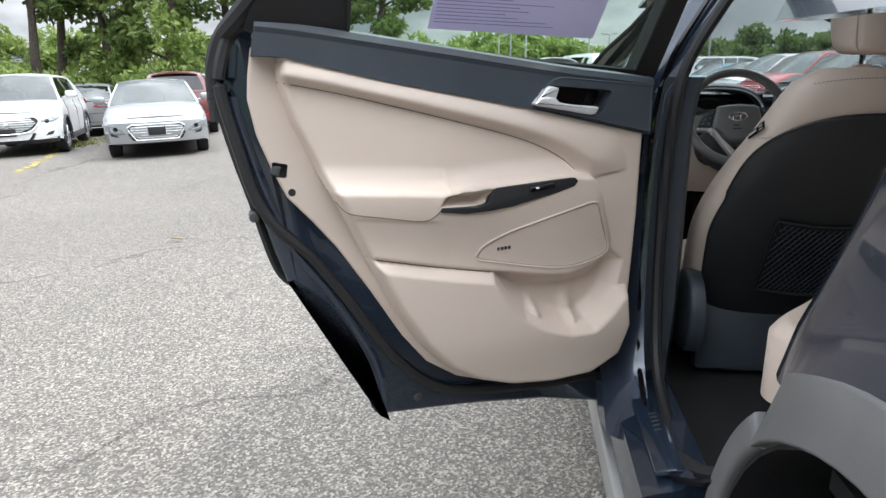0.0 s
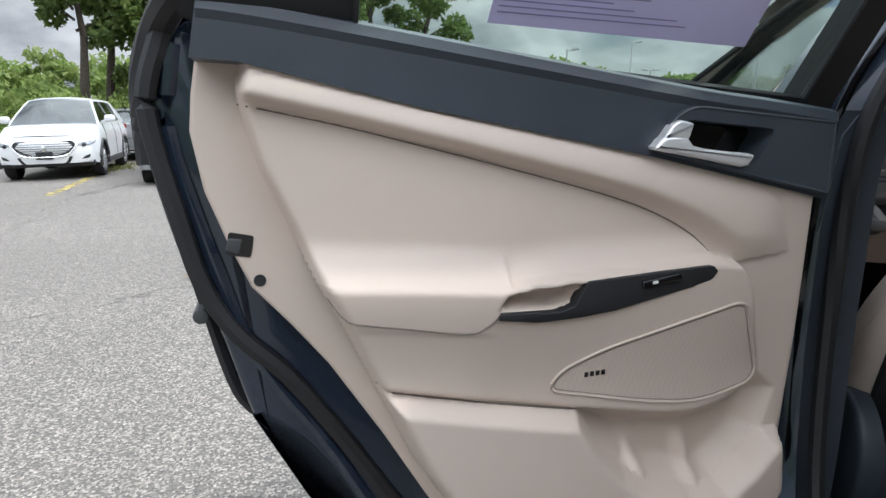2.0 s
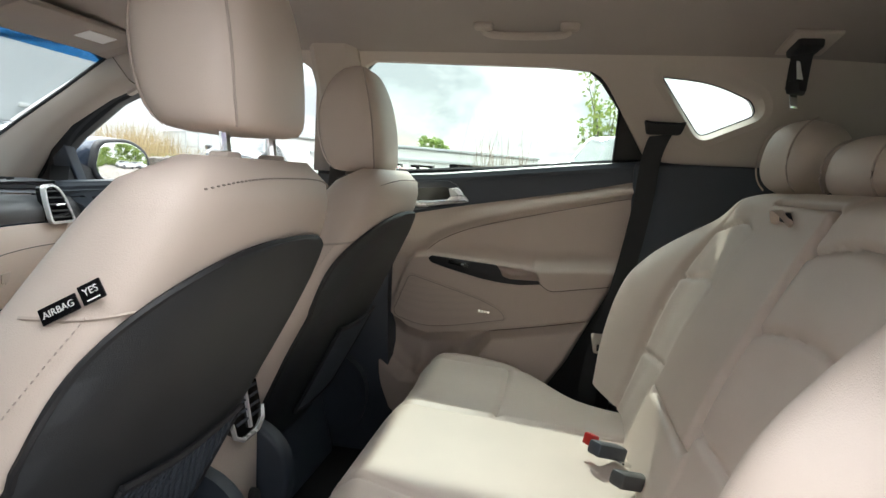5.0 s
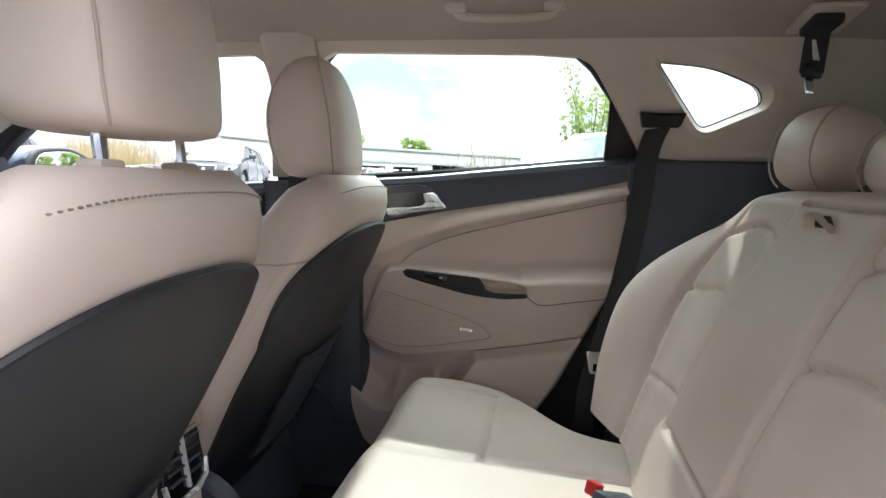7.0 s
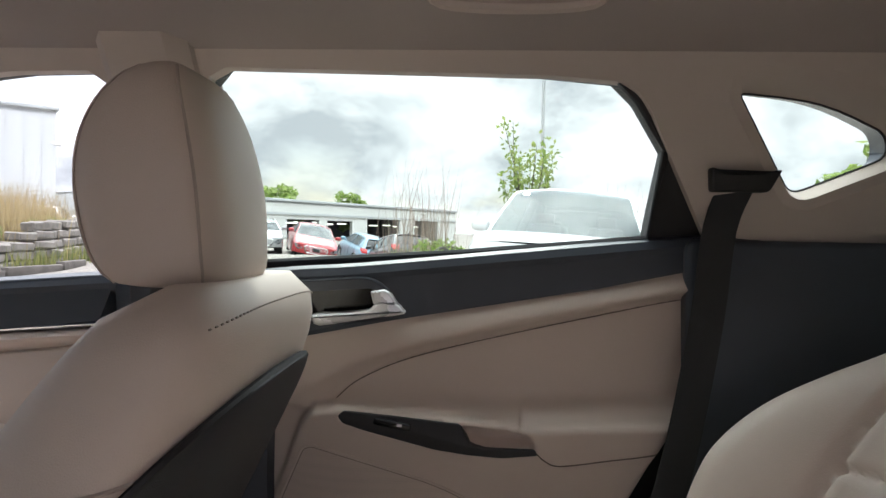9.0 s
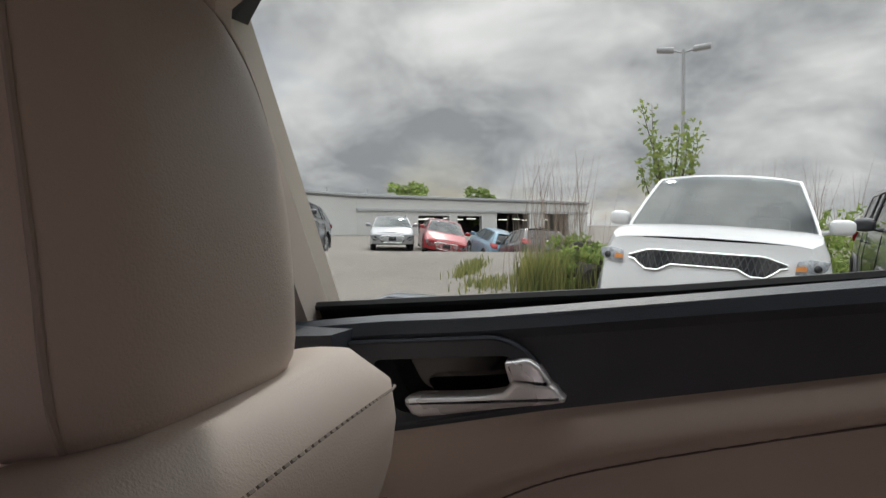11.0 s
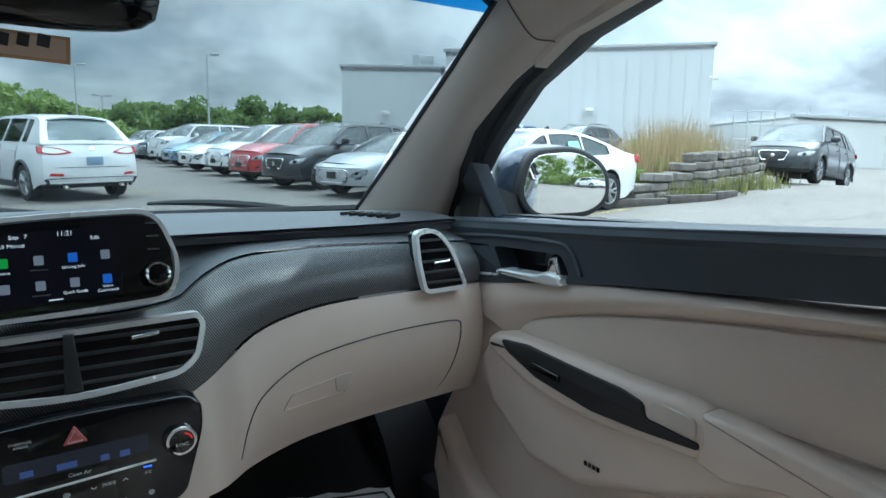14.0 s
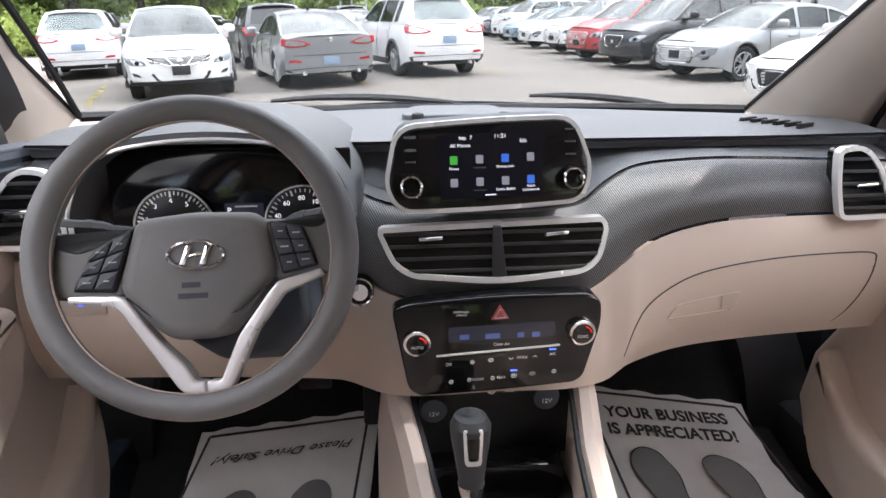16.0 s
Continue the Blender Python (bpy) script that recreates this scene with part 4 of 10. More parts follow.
def rear_door(F, label, sticker):
    d = thing("rear_door", label, "car door", F(0, -0.1, 0.33))
    # painted shell with rubber seals
    shell = [(-0.03, 0.34), (-0.045, 0.7), (-0.03, 1.17), (0.4, 1.20), (0.84, 1.27), (0.90, 1.30), (0.935, 1.268), (0.961, 1.211), (0.962, 1.151), (0.939, 1.04), (0.913, 0.941),
             (0.885, 0.861), (0.853, 0.752), (0.838, 0.735), (0.79, 0.698), (0.732, 0.62), (0.684, 0.52), (0.662, 0.43), (0.648, 0.385), (0.62, 0.378), (0.43, 0.371), (0.2, 0.352)]
    shell = [(p.x, p.y) for p in spl(shell, True, 3)]
    part("shell", prism(B(), shell, -0.146, -0.112, 0.006, F), "paint", d, "dark blue painted door skin")
    inner = [tuple(p) for p in grow([Vector(p) for p in shell], -0.012)]
    part("door_frame", prism(B(), inner, -0.118, -0.078, 0.012, F), "paint", d, "dark blue painted inner door frame")
    ridge = spl([(0.915, 1.25), (0.925, 1.15), (0.898, 1.04), (0.87, 0.95), (0.845, 0.87), (0.80, 0.79), (0.75, 0.72), (0.69, 0.62), (0.645, 0.53), (0.625, 0.43)], False, 3)
    part("frame_rib", tube(B(), [F(p.x, -0.080, p.y) for p in ridge], 0.011, 7), "paint", d)
    edge = spl([(0.925, 1.262), (0.945, 1.2), (0.945, 1.15), (0.92, 1.04), (0.893, 0.94), (0.85, 0.87), (0.79, 0.81), (0.71, 0.70), (0.635, 0.585), (0.575, 0.51), (0.50, 0.45), (0.40, 0.425), (0.2, 0.415), (0.05, 0.42)], False, 3)
    part("seal", tube(B(), [F(p.x, -0.072, p.y) for p in edge], 0.013, 7), "softblack", d, "black rubber door seal")
    edge2 = spl([(0.945, 1.24), (0.955, 1.15), (0.93, 1.03), (0.902, 0.93), (0.868, 0.80), (0.84, 0.748), (0.78, 0.70), (0.72, 0.615), (0.675, 0.52), (0.648, 0.40)], False, 3)
    part("seal", tube(B(), [F(p.x, -0.110, p.y) for p in edge2], 0.009, 6), "softblack", d)
    Wf = lean(F)
    part("seal", tube(B(), spl([F(0.952, -0.118, 1.10), F(0.955, -0.118, 1.16), F(0.952, -0.112, 1.215), F(0.932, -0.088, 1.265), Wf(0.895, -0.052, 1.305), Wf(0.84, -0.048, 1.37), Wf(0.77, -0.048, 1.437), Wf(0.70, -0.048, 1.495)], False, 4), 0.020, 9), "softblack", d)
    # beige trim
    rear = [(0.884, 1.244), (0.893, 1.19), (0.897, 1.145), (0.884, 1.072), (0.859, 1.005), (0.832, 0.945), (0.784, 0.892), (0.734, 0.831), (0.66, 0.72), (0.591, 0.607), (0.531, 0.532),
            (0.455, 0.483), (0.365, 0.456), (0.23, 0.446), (0.118, 0.447), (0.05, 0.475), (0.018, 0.56), (0.004, 0.695), (0.0, 0.87), (0.002, 1.07), (0.3, 1.135), (0.62, 1.192), (0.83, 1.238)]
    part("trim_base", prism(B(), rear, -0.09, -0.045, 0.006, F), "beige", d)
    main = [(0.832, 1.242), (0.841, 1.181), (0.818, 1.099), (0.772, 1.002), (0.723, 0.909), (0.682, 0.822), (0.615, 0.681), (0.556, 0.591), (0.494, 0.527), (0.42, 0.487), (0.33, 0.463), (0.23, 0.456),
            (0.125, 0.459), (0.06, 0.485), (0.028, 0.56), (0.012, 0.695), (0.006, 0.87), (0.006, 1.074), (0.288, 1.134), (0.621, 1.194)]
    n_at = sculpted_trim(d, F, main)
    for nm, pts, r in (("insert_seam", [(0.839, 1.178), (0.724, 1.156), (0.62, 1.132), (0.515, 1.107), (0.37, 1.070), (0.287, 1.043), (0.225, 1.012), (0.193, 0.984)], 0.0011),
                       ("pad_seam", [(0.738, 0.94), (0.722, 0.922), (0.69, 0.914), (0.64, 0.906), (0.564, 0.894), (0.538, 0.902), (0.525, 0.914)], 0.0012),
                       ("lower_joint", [(0.674, 0.814), (0.517, 0.782), (0.388, 0.760)], 0.0014)):
        part(nm, tube(B(), [F(p.x, n_at(p.x, p.y) + 0.0008, p.y) for p in spl(pts, False, 6)], r, 5), "seamline", d)
    sw = rnd([(0.402, 0.958), (0.212, 0.973), (0.203, 0.965), (0.212, 0.953), (0.25, 0.942), (0.36, 0.916), (0.413, 0.909), (0.47, 0.906), (0.526, 0.912), (0.522, 0.921), (0.44, 0.919), (0.418, 0.926)][::-1], 0.004)
    sp_ = part("switch_plate", prism(B(), sw, 0.030, 0.0525, 0.0015, F), "softblack", d, "black window switch plate")
    part("window_switch", prism(B(), rnd([(0.321, 0.944), (0.261, 0.954), (0.264, 0.965), (0.324, 0.956)], 0.004), 0.040, 0.0565, 0.003, F), "gloss", sp_)
    part("switch_mark", prism(B(), rnd([(0.308, 0.952), (0.300, 0.953), (0.301, 0.957), (0.309, 0.956)], 0.001), 0.046, 0.0572, 0, F), "white", sp_)
    grille = rnd([(0.436, 0.797), (0.418, 0.824), (0.36, 0.853), (0.25, 0.886), (0.160, 0.912), (0.146, 0.908), (0.098, 0.800), (0.106, 0.782), (0.185, 0.757), (0.27, 0.764)], [0.02, 0.02, 0.05, 0.05, 0.012, 0.012, 0.02, 0.02, 0.04, 0.05])
    gr = part("speaker_frame", tube(B(), [F(p.x, n_at(p.x, p.y) + 0.0006, p.y) for p in grow(grille, 0.003)], 0.0022, 6, True), "beige", d)
    part("speaker_line", tube(B(), [F(p.x, n_at(p.x, p.y) + 0.0003, p.y) for p in grow(grille, -0.001)], 0.0009, 5, True), "stitchdark", gr)
    for k in range(4):
        a, b = 0.385 - k * 0.0085, 0.812 + 0.0008 * k
        part("emblem", prism(B(), [(a, b), (a - 0.006, b), (a - 0.006, b + 0.0075), (a, b + 0.0075)], 0.02, n_at(a, b) + 0.002, 0, F), "bright", gr)
    # latch and fixings
    part("latch", prism(B(), rnd([(0.862, 0.990), (0.831, 0.986), (0.826, 1.014), (0.857, 1.020)], 0.004), -0.09, -0.0440, 0, F), "gloss", d, "black latch opening")
    part("latch_claw", prism(B(), rnd([(0.862, 0.996), (0.845, 0.99), (0.84, 1.01), (0.858, 1.012)], 0.003), -0.09, -0.042, 0.002, F), "clad", d)
    part("screw_hole", disc(B(), 0.008, -0.06, -0.0435, F, 0, 12, (0.821, 0.955)), "softblack", d)
    part("door_stud", disc(B(), 0.011, -0.13, -0.075, F, 0.003, 10, (0.90, 0.90)), "clad", d)
    part("door_stud", disc(B(), 0.011, -0.1, -0.075, F, 0.003, 10, (0.545, 0.425)), "clad", d)
    # black window ledge with the handle recess
    ledge = [(0.885, 1.227), (0.836, 1.225), (0.621, 1.178), (0.288, 1.118), (0.0, 1.058), (0.002, 1.182), (0.12, 1.196), (0.236, 1.210), (0.484, 1.248), (0.732, 1.286), (0.832, 1.30), (0.875, 1.304)]
    ledge = ledge[:5] + [(u, z - (0.02 if sticker else 0.045) * max(0.0, u - 0.1)) for u, z in ledge[5:]]
    recess = rnd([(0.255, 1.171), (0.112, 1.160), (0.140, 1.108), (0.18, 1.110), (0.295, 1.127), (0.275, 1.155)], 0.012)
    part("window_ledge", plate(B(), ledge, [recess], -0.05, 0.016, F), "black", d, "black moulded window ledge")
    part("ledge_top", tube(B(), [F(p.x, 0.002, p.y - 0.010) for p in spl(ledge[5:], False, 3)], 0.018, 8), "black", d)
    bez = rnd([(0.305, 1.128), (0.276, 1.175), (0.246, 1.190), (0.01, 1.172), (0.008, 1.066), (0.12, 1.088)], [0.01, 0.02, 0.02, 0.006, 0.006, 0.02])
    hd = part("handle_bezel", plate(B(), bez, [recess], 0.012, 0.024, F), "black", d)
    part("recess", prism(B(), grow(recess, 0.006), -0.045, -0.028, 0, F), "gloss", hd)
    part("bezel_edge", tube(B(), [F(p.x, 0.0235, p.y) for p in grow(bez, -0.002)], 0.0024, 6, True), "black", hd)
    lever = [(0.306, 1.130), (0.303, 1.138), (0.292, 1.148), (0.258, 1.147), (0.248, 1.136), (0.21, 1.130), (0.17, 1.127), (0.150, 1.124), (0.154, 1.114), (0.166, 1.107), (0.22, 1.116), (0.27, 1.124)]
    part("handle", prism(B(), spl(lever, True, 2), 0.004, 0.034, 0.006, F), "chrome", d, "satin chrome inner handle")
    part("lock_tab", prism(B(), rnd([(0.296, 1.144), (0.255, 1.144), (0.249, 1.166), (0.273, 1.170), (0.283, 1.164)], 0.004), 0.0, 0.033, 0.005, F), "chrome", d)
    # window
    W = lean(F)
    hole = [(0.02, 1.205), (0.40, 1.232), (0.70, 1.262), (0.703, 1.395), (0.65, 1.46), (0.615, 1.487), (0.5, 1.496), (0.05, 1.503), (0.01, 1.47)]
    frame_line = [(-0.045, 1.16), (0.40, 1.19), (0.80, 1.24), (0.895, 1.275), (0.88, 1.31), (0.80, 1.40), (0.72, 1.47), (0.66, 1.515), (0.5, 1.535), (0.03, 1.545), (-0.035, 1.5)]
    part("window_frame", plate(B(), frame_line, [hole], -0.05, -0.005, W), "softblack", d, "black window frame")
    part("window_seal", tube(B(), [W(p[0], -0.004, p[1]) for p in hole], 0.006, 6, True), "softblack", d)
    g = part("window_pane", prism(B(), grow([Vector(p) for p in hole], 0.004), -0.030, -0.026, 0, W), "tint", d, "clear side window glass")
    if sticker:
        part("window_sticker", prism(B(), [(0.535, 1.284), (0.150, 1.272), (0.135, 1.46), (0.52, 1.47)], -0.0255, -0.0248, 0, W), STICKER, g, "lilac paper window sticker with fine print")
        for i in range(26):
            ln = 0.10 + 0.2 * random.random()
            a, b = 0.525 - 0.003 * i * 0.1, 1.296 + i * 0.0064
            part("print_line", prism(B(), [(a, b), (a - ln, b - ln * 0.02), (a - ln, b + 0.0015 - ln * 0.02), (a, b + 0.0015)], -0.0248, -0.0243, 0, W), M["fineprint"], g)
    return d


M["fineprint"] = mat("violet_print", (0.27, 0.24, 0.47), 0.8, bump=0)
STICKER = mat("lilac_paper", (0.60, 0.56, 0.84), 0.8, var=0.04, bump=0)
rear_door(open_left, "open rear car door with beige trim, black ledge and chrome handle", True)
rear_door(shut_right, "closed rear car door with beige trim and black ledge", False)


def front_door(side, label):
    s = side

    def F(u, n, z):
        return Vector((s * (0.745 - n), 1.13 - u, z))

    def W(u, n, z):
        return Vector((s * (1.57 - 0.65 * z - n), 1.13 - u, z))

    d = thing("front_door", label, "car door", F(0.4, -0.1, 0.33))
    part("shell", prism(B(), rnd([(-0.1, 0.33), (-0.13, 1.0), (-0.05, 1.12), (0.95, 1.17), (0.95, 0.36)], 0.03), -0.18, -0.08, 0.02, F), "paint", d, "dark blue painted door skin")
    base = [(0.03, 0.98), (0.09, 0.93), (0.075, 0.86), (0.045, 0.75), (-0.02, 0.64), (-0.04, 0.52), (0.0, 0.44), (0.12, 0.40), (0.6, 0.40), (0.885, 0.44), (0.915, 0.6), (0.915, 1.092), (0.5, 1.055), (0.05, 1.0)]
    part("trim_panel", prism(B(), base, -0.08, 0.0, 0.02, F, 4), "beige", d)
    black = [(0.0, 1.095), (0.06, 1.118), (0.5, 1.148), (0.93, 1.182), (0.90, 1.105), (0.5, 1.058), (0.05, 0.985)]
    rec = rnd([(0.20, 1.083), (0.385, 1.09), (0.41, 1.052), (0.25, 1.028), (0.235, 1.03)], 0.012)
    twt = rnd([(0.10, 1.077), (0.185, 1.083), (0.225, 1.027), (0.145, 1.018)], 0.014)
    part("window_ledge", plate(B(), black, [rec, twt], -0.05, 0.016, F), "black", d, "black moulded window ledge")
    part("ledge_top", tube(B(), [F(p.x, 0.0, p.y - 0.012) for p in spl([(0.02, 1.108), (0.06, 1.118), (0.5, 1.148), (0.93, 1.182)], False, 4)], 0.02, 8), "black", d)
    part("recess", prism(B(), grow(rec, 0.006), -0.045, -0.028, 0, F), "gloss", d)
    tw = part("tweeter", prism(B(), grow(twt, -0.003), -0.02, 0.012, 0.004, F), "black", d, "black tweeter grille")
    part("tweeter_ring", tube(B(), [F(p.x, 0.017, p.y) for p in grow(twt, -0.002)[10:]], 0.003, 6), "chrome", tw)
    part("bezel_line", tube(B(), [F(p.x, 0.018, p.y) for p in spl([(0.03, 1.085), (0.2, 1.102), (0.37, 1.11), (0.41, 1.10), (0.435, 1.06)], False, 5)], 0.004, 6), "black", d)
    lever = [(0.400, 1.045), (0.395, 1.056), (0.36, 1.058), (0.34, 1.050), (0.25, 1.046), (0.235, 1.042), (0.24, 1.035), (0.3, 1.034), (0.395, 1.037)]
    part("handle", prism(B(), spl(lever, True, 2), 0.002, 0.034, 0.006, F), "chrome", d, "satin chrome inner handle")
    part("lock_tab", prism(B(), rnd([(0.395, 1.052), (0.36, 1.053), (0.363, 1.08), (0.38, 1.087)], 0.004), 0.0, 0.026, 0.005, F), "bright", d)
    up_line = spl([(0.06, 0.99), (0.3, 1.026), (0.5, 1.054), (0.7, 1.074), (0.912, 1.092)], False, 5)
    low_line = spl([(0.255, 0.905), (0.30, 0.953), (0.45, 0.996), (0.68, 1.038), (0.912, 1.067)], False, 5)
    mid_line = [p * 0.35 + q * 0.65 for p, q in zip(up_line, low_line)]
    mid_line = [Vector((m.x, m.y + 0.006)) for m in mid_line]
    bm = B()
    high_line = [p * 0.72 + q * 0.28 for p, q in zip(up_line, low_line)]
    loft(bm, [[F(p.x, -0.01, p.y) for p in up_line], [F(p.x, 0.012, p.y) for p in up_line], [F(p.x, 0.0230, p.y) for p in high_line], [F(p.x, 0.0225, p.y) for p in mid_line], [F(p.x, 0.001, p.y) for p in low_line], [F(p.x, -0.01, p.y) for p in low_line]], closed=False, caps=False)
    part("upper_roll", bm, "beige", d, angle=50)
    ins = [(0.265, 0.915), (0.29, 0.949), (0.366, 0.974), (0.51, 1.008), (0.68, 1.036), (0.926, 1.067), (0.926, 0.92), (0.70, 0.915), (0.58, 0.90), (0.42, 0.90)]
    part("insert", prism(B(), rnd(ins, [0.03, 0.04, 0.05, 0.05, 0.05, 0.002, 0.002, 0.05, 0.05, 0.05]), -0.005, 0.007, 0.003, F), "leather", d, "padded beige door insert")
    mid = [(0.22, 0.915), (0.27, 0.928), (0.45, 0.92), (0.62, 0.905), (0.928, 0.915), (0.928, 0.86), (0.75, 0.82), (0.62, 0.76), (0.45, 0.70), (0.33, 0.70), (0.22, 0.77), (0.18, 0.86)]
    part("mid_panel", prism(B(), mid, -0.01, 0.03, 0.02, F, 4), "beige", d)
    grip = [(0.225, 0.905), (0.265, 0.925), (0.45, 0.928), (0.56, 0.925), (0.69, 0.922), (0.70, 0.86), (0.6, 0.845), (0.45, 0.836), (0.33, 0.855), (0.24, 0.885)]
    part("pull_grip", prism(B(), spl(grip, True, 3), 0.0, 0.048, 0.016, F, 4), "beige", d)
    arm = [(0.69, 0.922), (0.75, 0.92), (0.926, 0.903), (0.926, 0.865), (0.80, 0.858), (0.73, 0.84), (0.685, 0.850)]
    part("armrest", prism(B(), rnd(arm, 0.006), 0.0, 0.047, 0.007, F, 3), "leather", d, "padded beige armrest")
    sw = [(0.272, 0.918), (0.34, 0.924), (0.56, 0.914), (0.60, 0.906), (0.604, 0.885), (0.692, 0.880), (0.692, 0.87), (0.60, 0.862), (0.5, 0.858), (0.37, 0.873), (0.29, 0.9)]
    sp_ = part("switch_plate", prism(B(), rnd(sw, 0.008), 0.03, 0.0515, 0.002, F), "softblack", d, "black window switch plate")
    part("grip_hollow", prism(B(), rnd([(0.61, 0.888), (0.688, 0.883), (0.686, 0.912), (0.615, 0.916)], 0.01), 0.03, 0.0530, 0.001, F), "pillar", sp_)
    part("window_switch", prism(B(), rnd([(0.36, 0.888), (0.43, 0.882), (0.432, 0.896), (0.362, 0.902)], 0.004), 0.045, 0.057, 0.003, F), "gloss", sp_)
    pocket = [(0.06, 0.685), (0.12, 0.62), (0.19, 0.575), (0.30, 0.565), (0.45, 0.57), (0.60, 0.60), (0.72, 0.66), (0.80, 0.66), (0.85, 0.55), (0.80, 0.45), (0.6, 0.415), (0.18, 0.415), (0.08, 0.46), (0.05, 0.55), (0.05, 0.64)]
    part("map_pocket", prism(B(), spl(pocket, True, 2), -0.01, 0.050, 0.02, F, 4), "beige", d)
    for i in range(4):
        part("emblem", prism(B(), [(0.475 + i * 0.009, 0.752), (0.482 + i * 0.009, 0.752), (0.482 + i * 0.009, 0.760), (0.475 + i * 0.009, 0.760)], 0.026, 0.032, 0, F), "bright", d)
    hole = [(0.02, 1.125), (0.5, 1.15), (0.93, 1.182), (0.995, 1.44), (0.99, 1.48), (0.97, 1.497), (0.85, 1.494), (0.755, 1.484), (0.655, 1.468), (0.49, 1.43), (0.33, 1.372), (0.14, 1.27), (0.03, 1.20)]
    line = [(-0.12, 1.10), (0.5, 1.11), (0.99, 1.14), (1.06, 1.44), (1.05, 1.52), (0.98, 1.54), (0.80, 1.53), (0.63, 1.505), (0.46, 1.465), (0.30, 1.405), (0.10, 1.30), (-0.1, 1.18)]
    part("window_frame", plate(B(), line, [hole], -0.05, -0.012, W), "softblack", d, "black window frame")
    part("mirror_sail", prism(B(), [(-0.02, 1.11), (0.075, 1.118), (0.09, 1.245), (0.02, 1.20)], -0.03, 0.012, 0.006, W), "black", d, "black corner trim behind the mirror")
    part("window_pane", prism(B(), grow([Vector(p) for p in hole], 0.004), -0.036, -0.032, 0, W), "glass", d, "clear side window glass")
    return d


front_door(1, "closed front car door with beige trim and chrome handle")
front_door(-1, "closed driver's car door with beige trim")


def window_etching():
    """Small etched marks low in the passenger's window."""
    d = [o for o in bpy.data.objects if o.name.startswith("front_door") and o.parent is None and o.location.x > 0][0]
    W = lambda a, c, b: Vector((1.57 - 0.65 * b - 0.004 - c, a, b))
    bm = B()
    tube(bm, [W(0.276, 0.0, 1.191), W(0.249, 0.0, 1.194), W(0.260, 0.0, 1.214)], 0.0007, 4, True)
    tube(bm, [W(0.270, 0.0, 1.195), W(0.255, 0.0, 1.197), W(0.2615, 0.0, 1.207)], 0.0005, 4, True)
    for i in range(6):
        tube(bm, [W(0.231, 0.0, 1.196 + 0.0034 * i), W(0.208 + 0.003 * (i % 2), 0.0, 1.1975 + 0.0034 * i)], 0.0005, 4)
    tube(bm, [W(0.217 + 0.005 * math.cos(q), 0.0, 1.222 + 0.003 * math.sin(q)) for q in [6.283 * i / 12 for i in range(12)]], 0.0005, 4, True)
    part("window_etching", bm, "clad", d, "small grey etched window marks")


window_etching()


# ---- seats ----
def interp(table, z):
    """Smooth value between the rows of a table."""
    n = len(table)
    if z <= table[0][0]:
        return table[0][1:]
    if z >= table[-1][0]:
        return table[-1][1:]
    i = max(k for k in range(n - 1) if table[k][0] <= z)
    a, b = table[i], table[i + 1]
    p, q = table[max(i - 1, 0)], table[min(i + 2, n - 1)]
    h = b[0] - a[0]
    t = (z - a[0]) / h
    out = []
    for k in range(1, len(a)):
        m0 = (b[k] - p[k]) / (b[0] - p[0]) * h
        m1 = (q[k] - a[k]) / (q[0] - a[0]) * h
        out.append((2 * t ** 3 - 3 * t * t + 1) * a[k] + (t ** 3 - 2 * t * t + t) * m0 + (3 * t * t - 2 * t ** 3) * b[k] + (t ** 3 - t * t) * m1)
    return out


BACK = [(0.48, 0.21, 0.25, 0.06), (0.60, 0.165, 0.275, 0.085), (0.75, 0.09, 0.287, 0.09), (0.90, 0.015, 0.285, 0.09), (1.00, -0.035, 0.266, 0.09), (1.08, -0.075, 0.237, 0.089),
        (1.14, -0.105, 0.212, 0.080), (1.18, -0.122, 0.193, 0.062), (1.20, -0.132, 0.172, 0.044), (1.209, -0.137, 0.138, 0.020)]


def rear_y(x, z):
    yc, hw, dp = interp(BACK, z)
    k = min(1.0, abs(x) / hw)
    return yc - dp * (1 - k ** 3.2) ** (1 / 3.2)


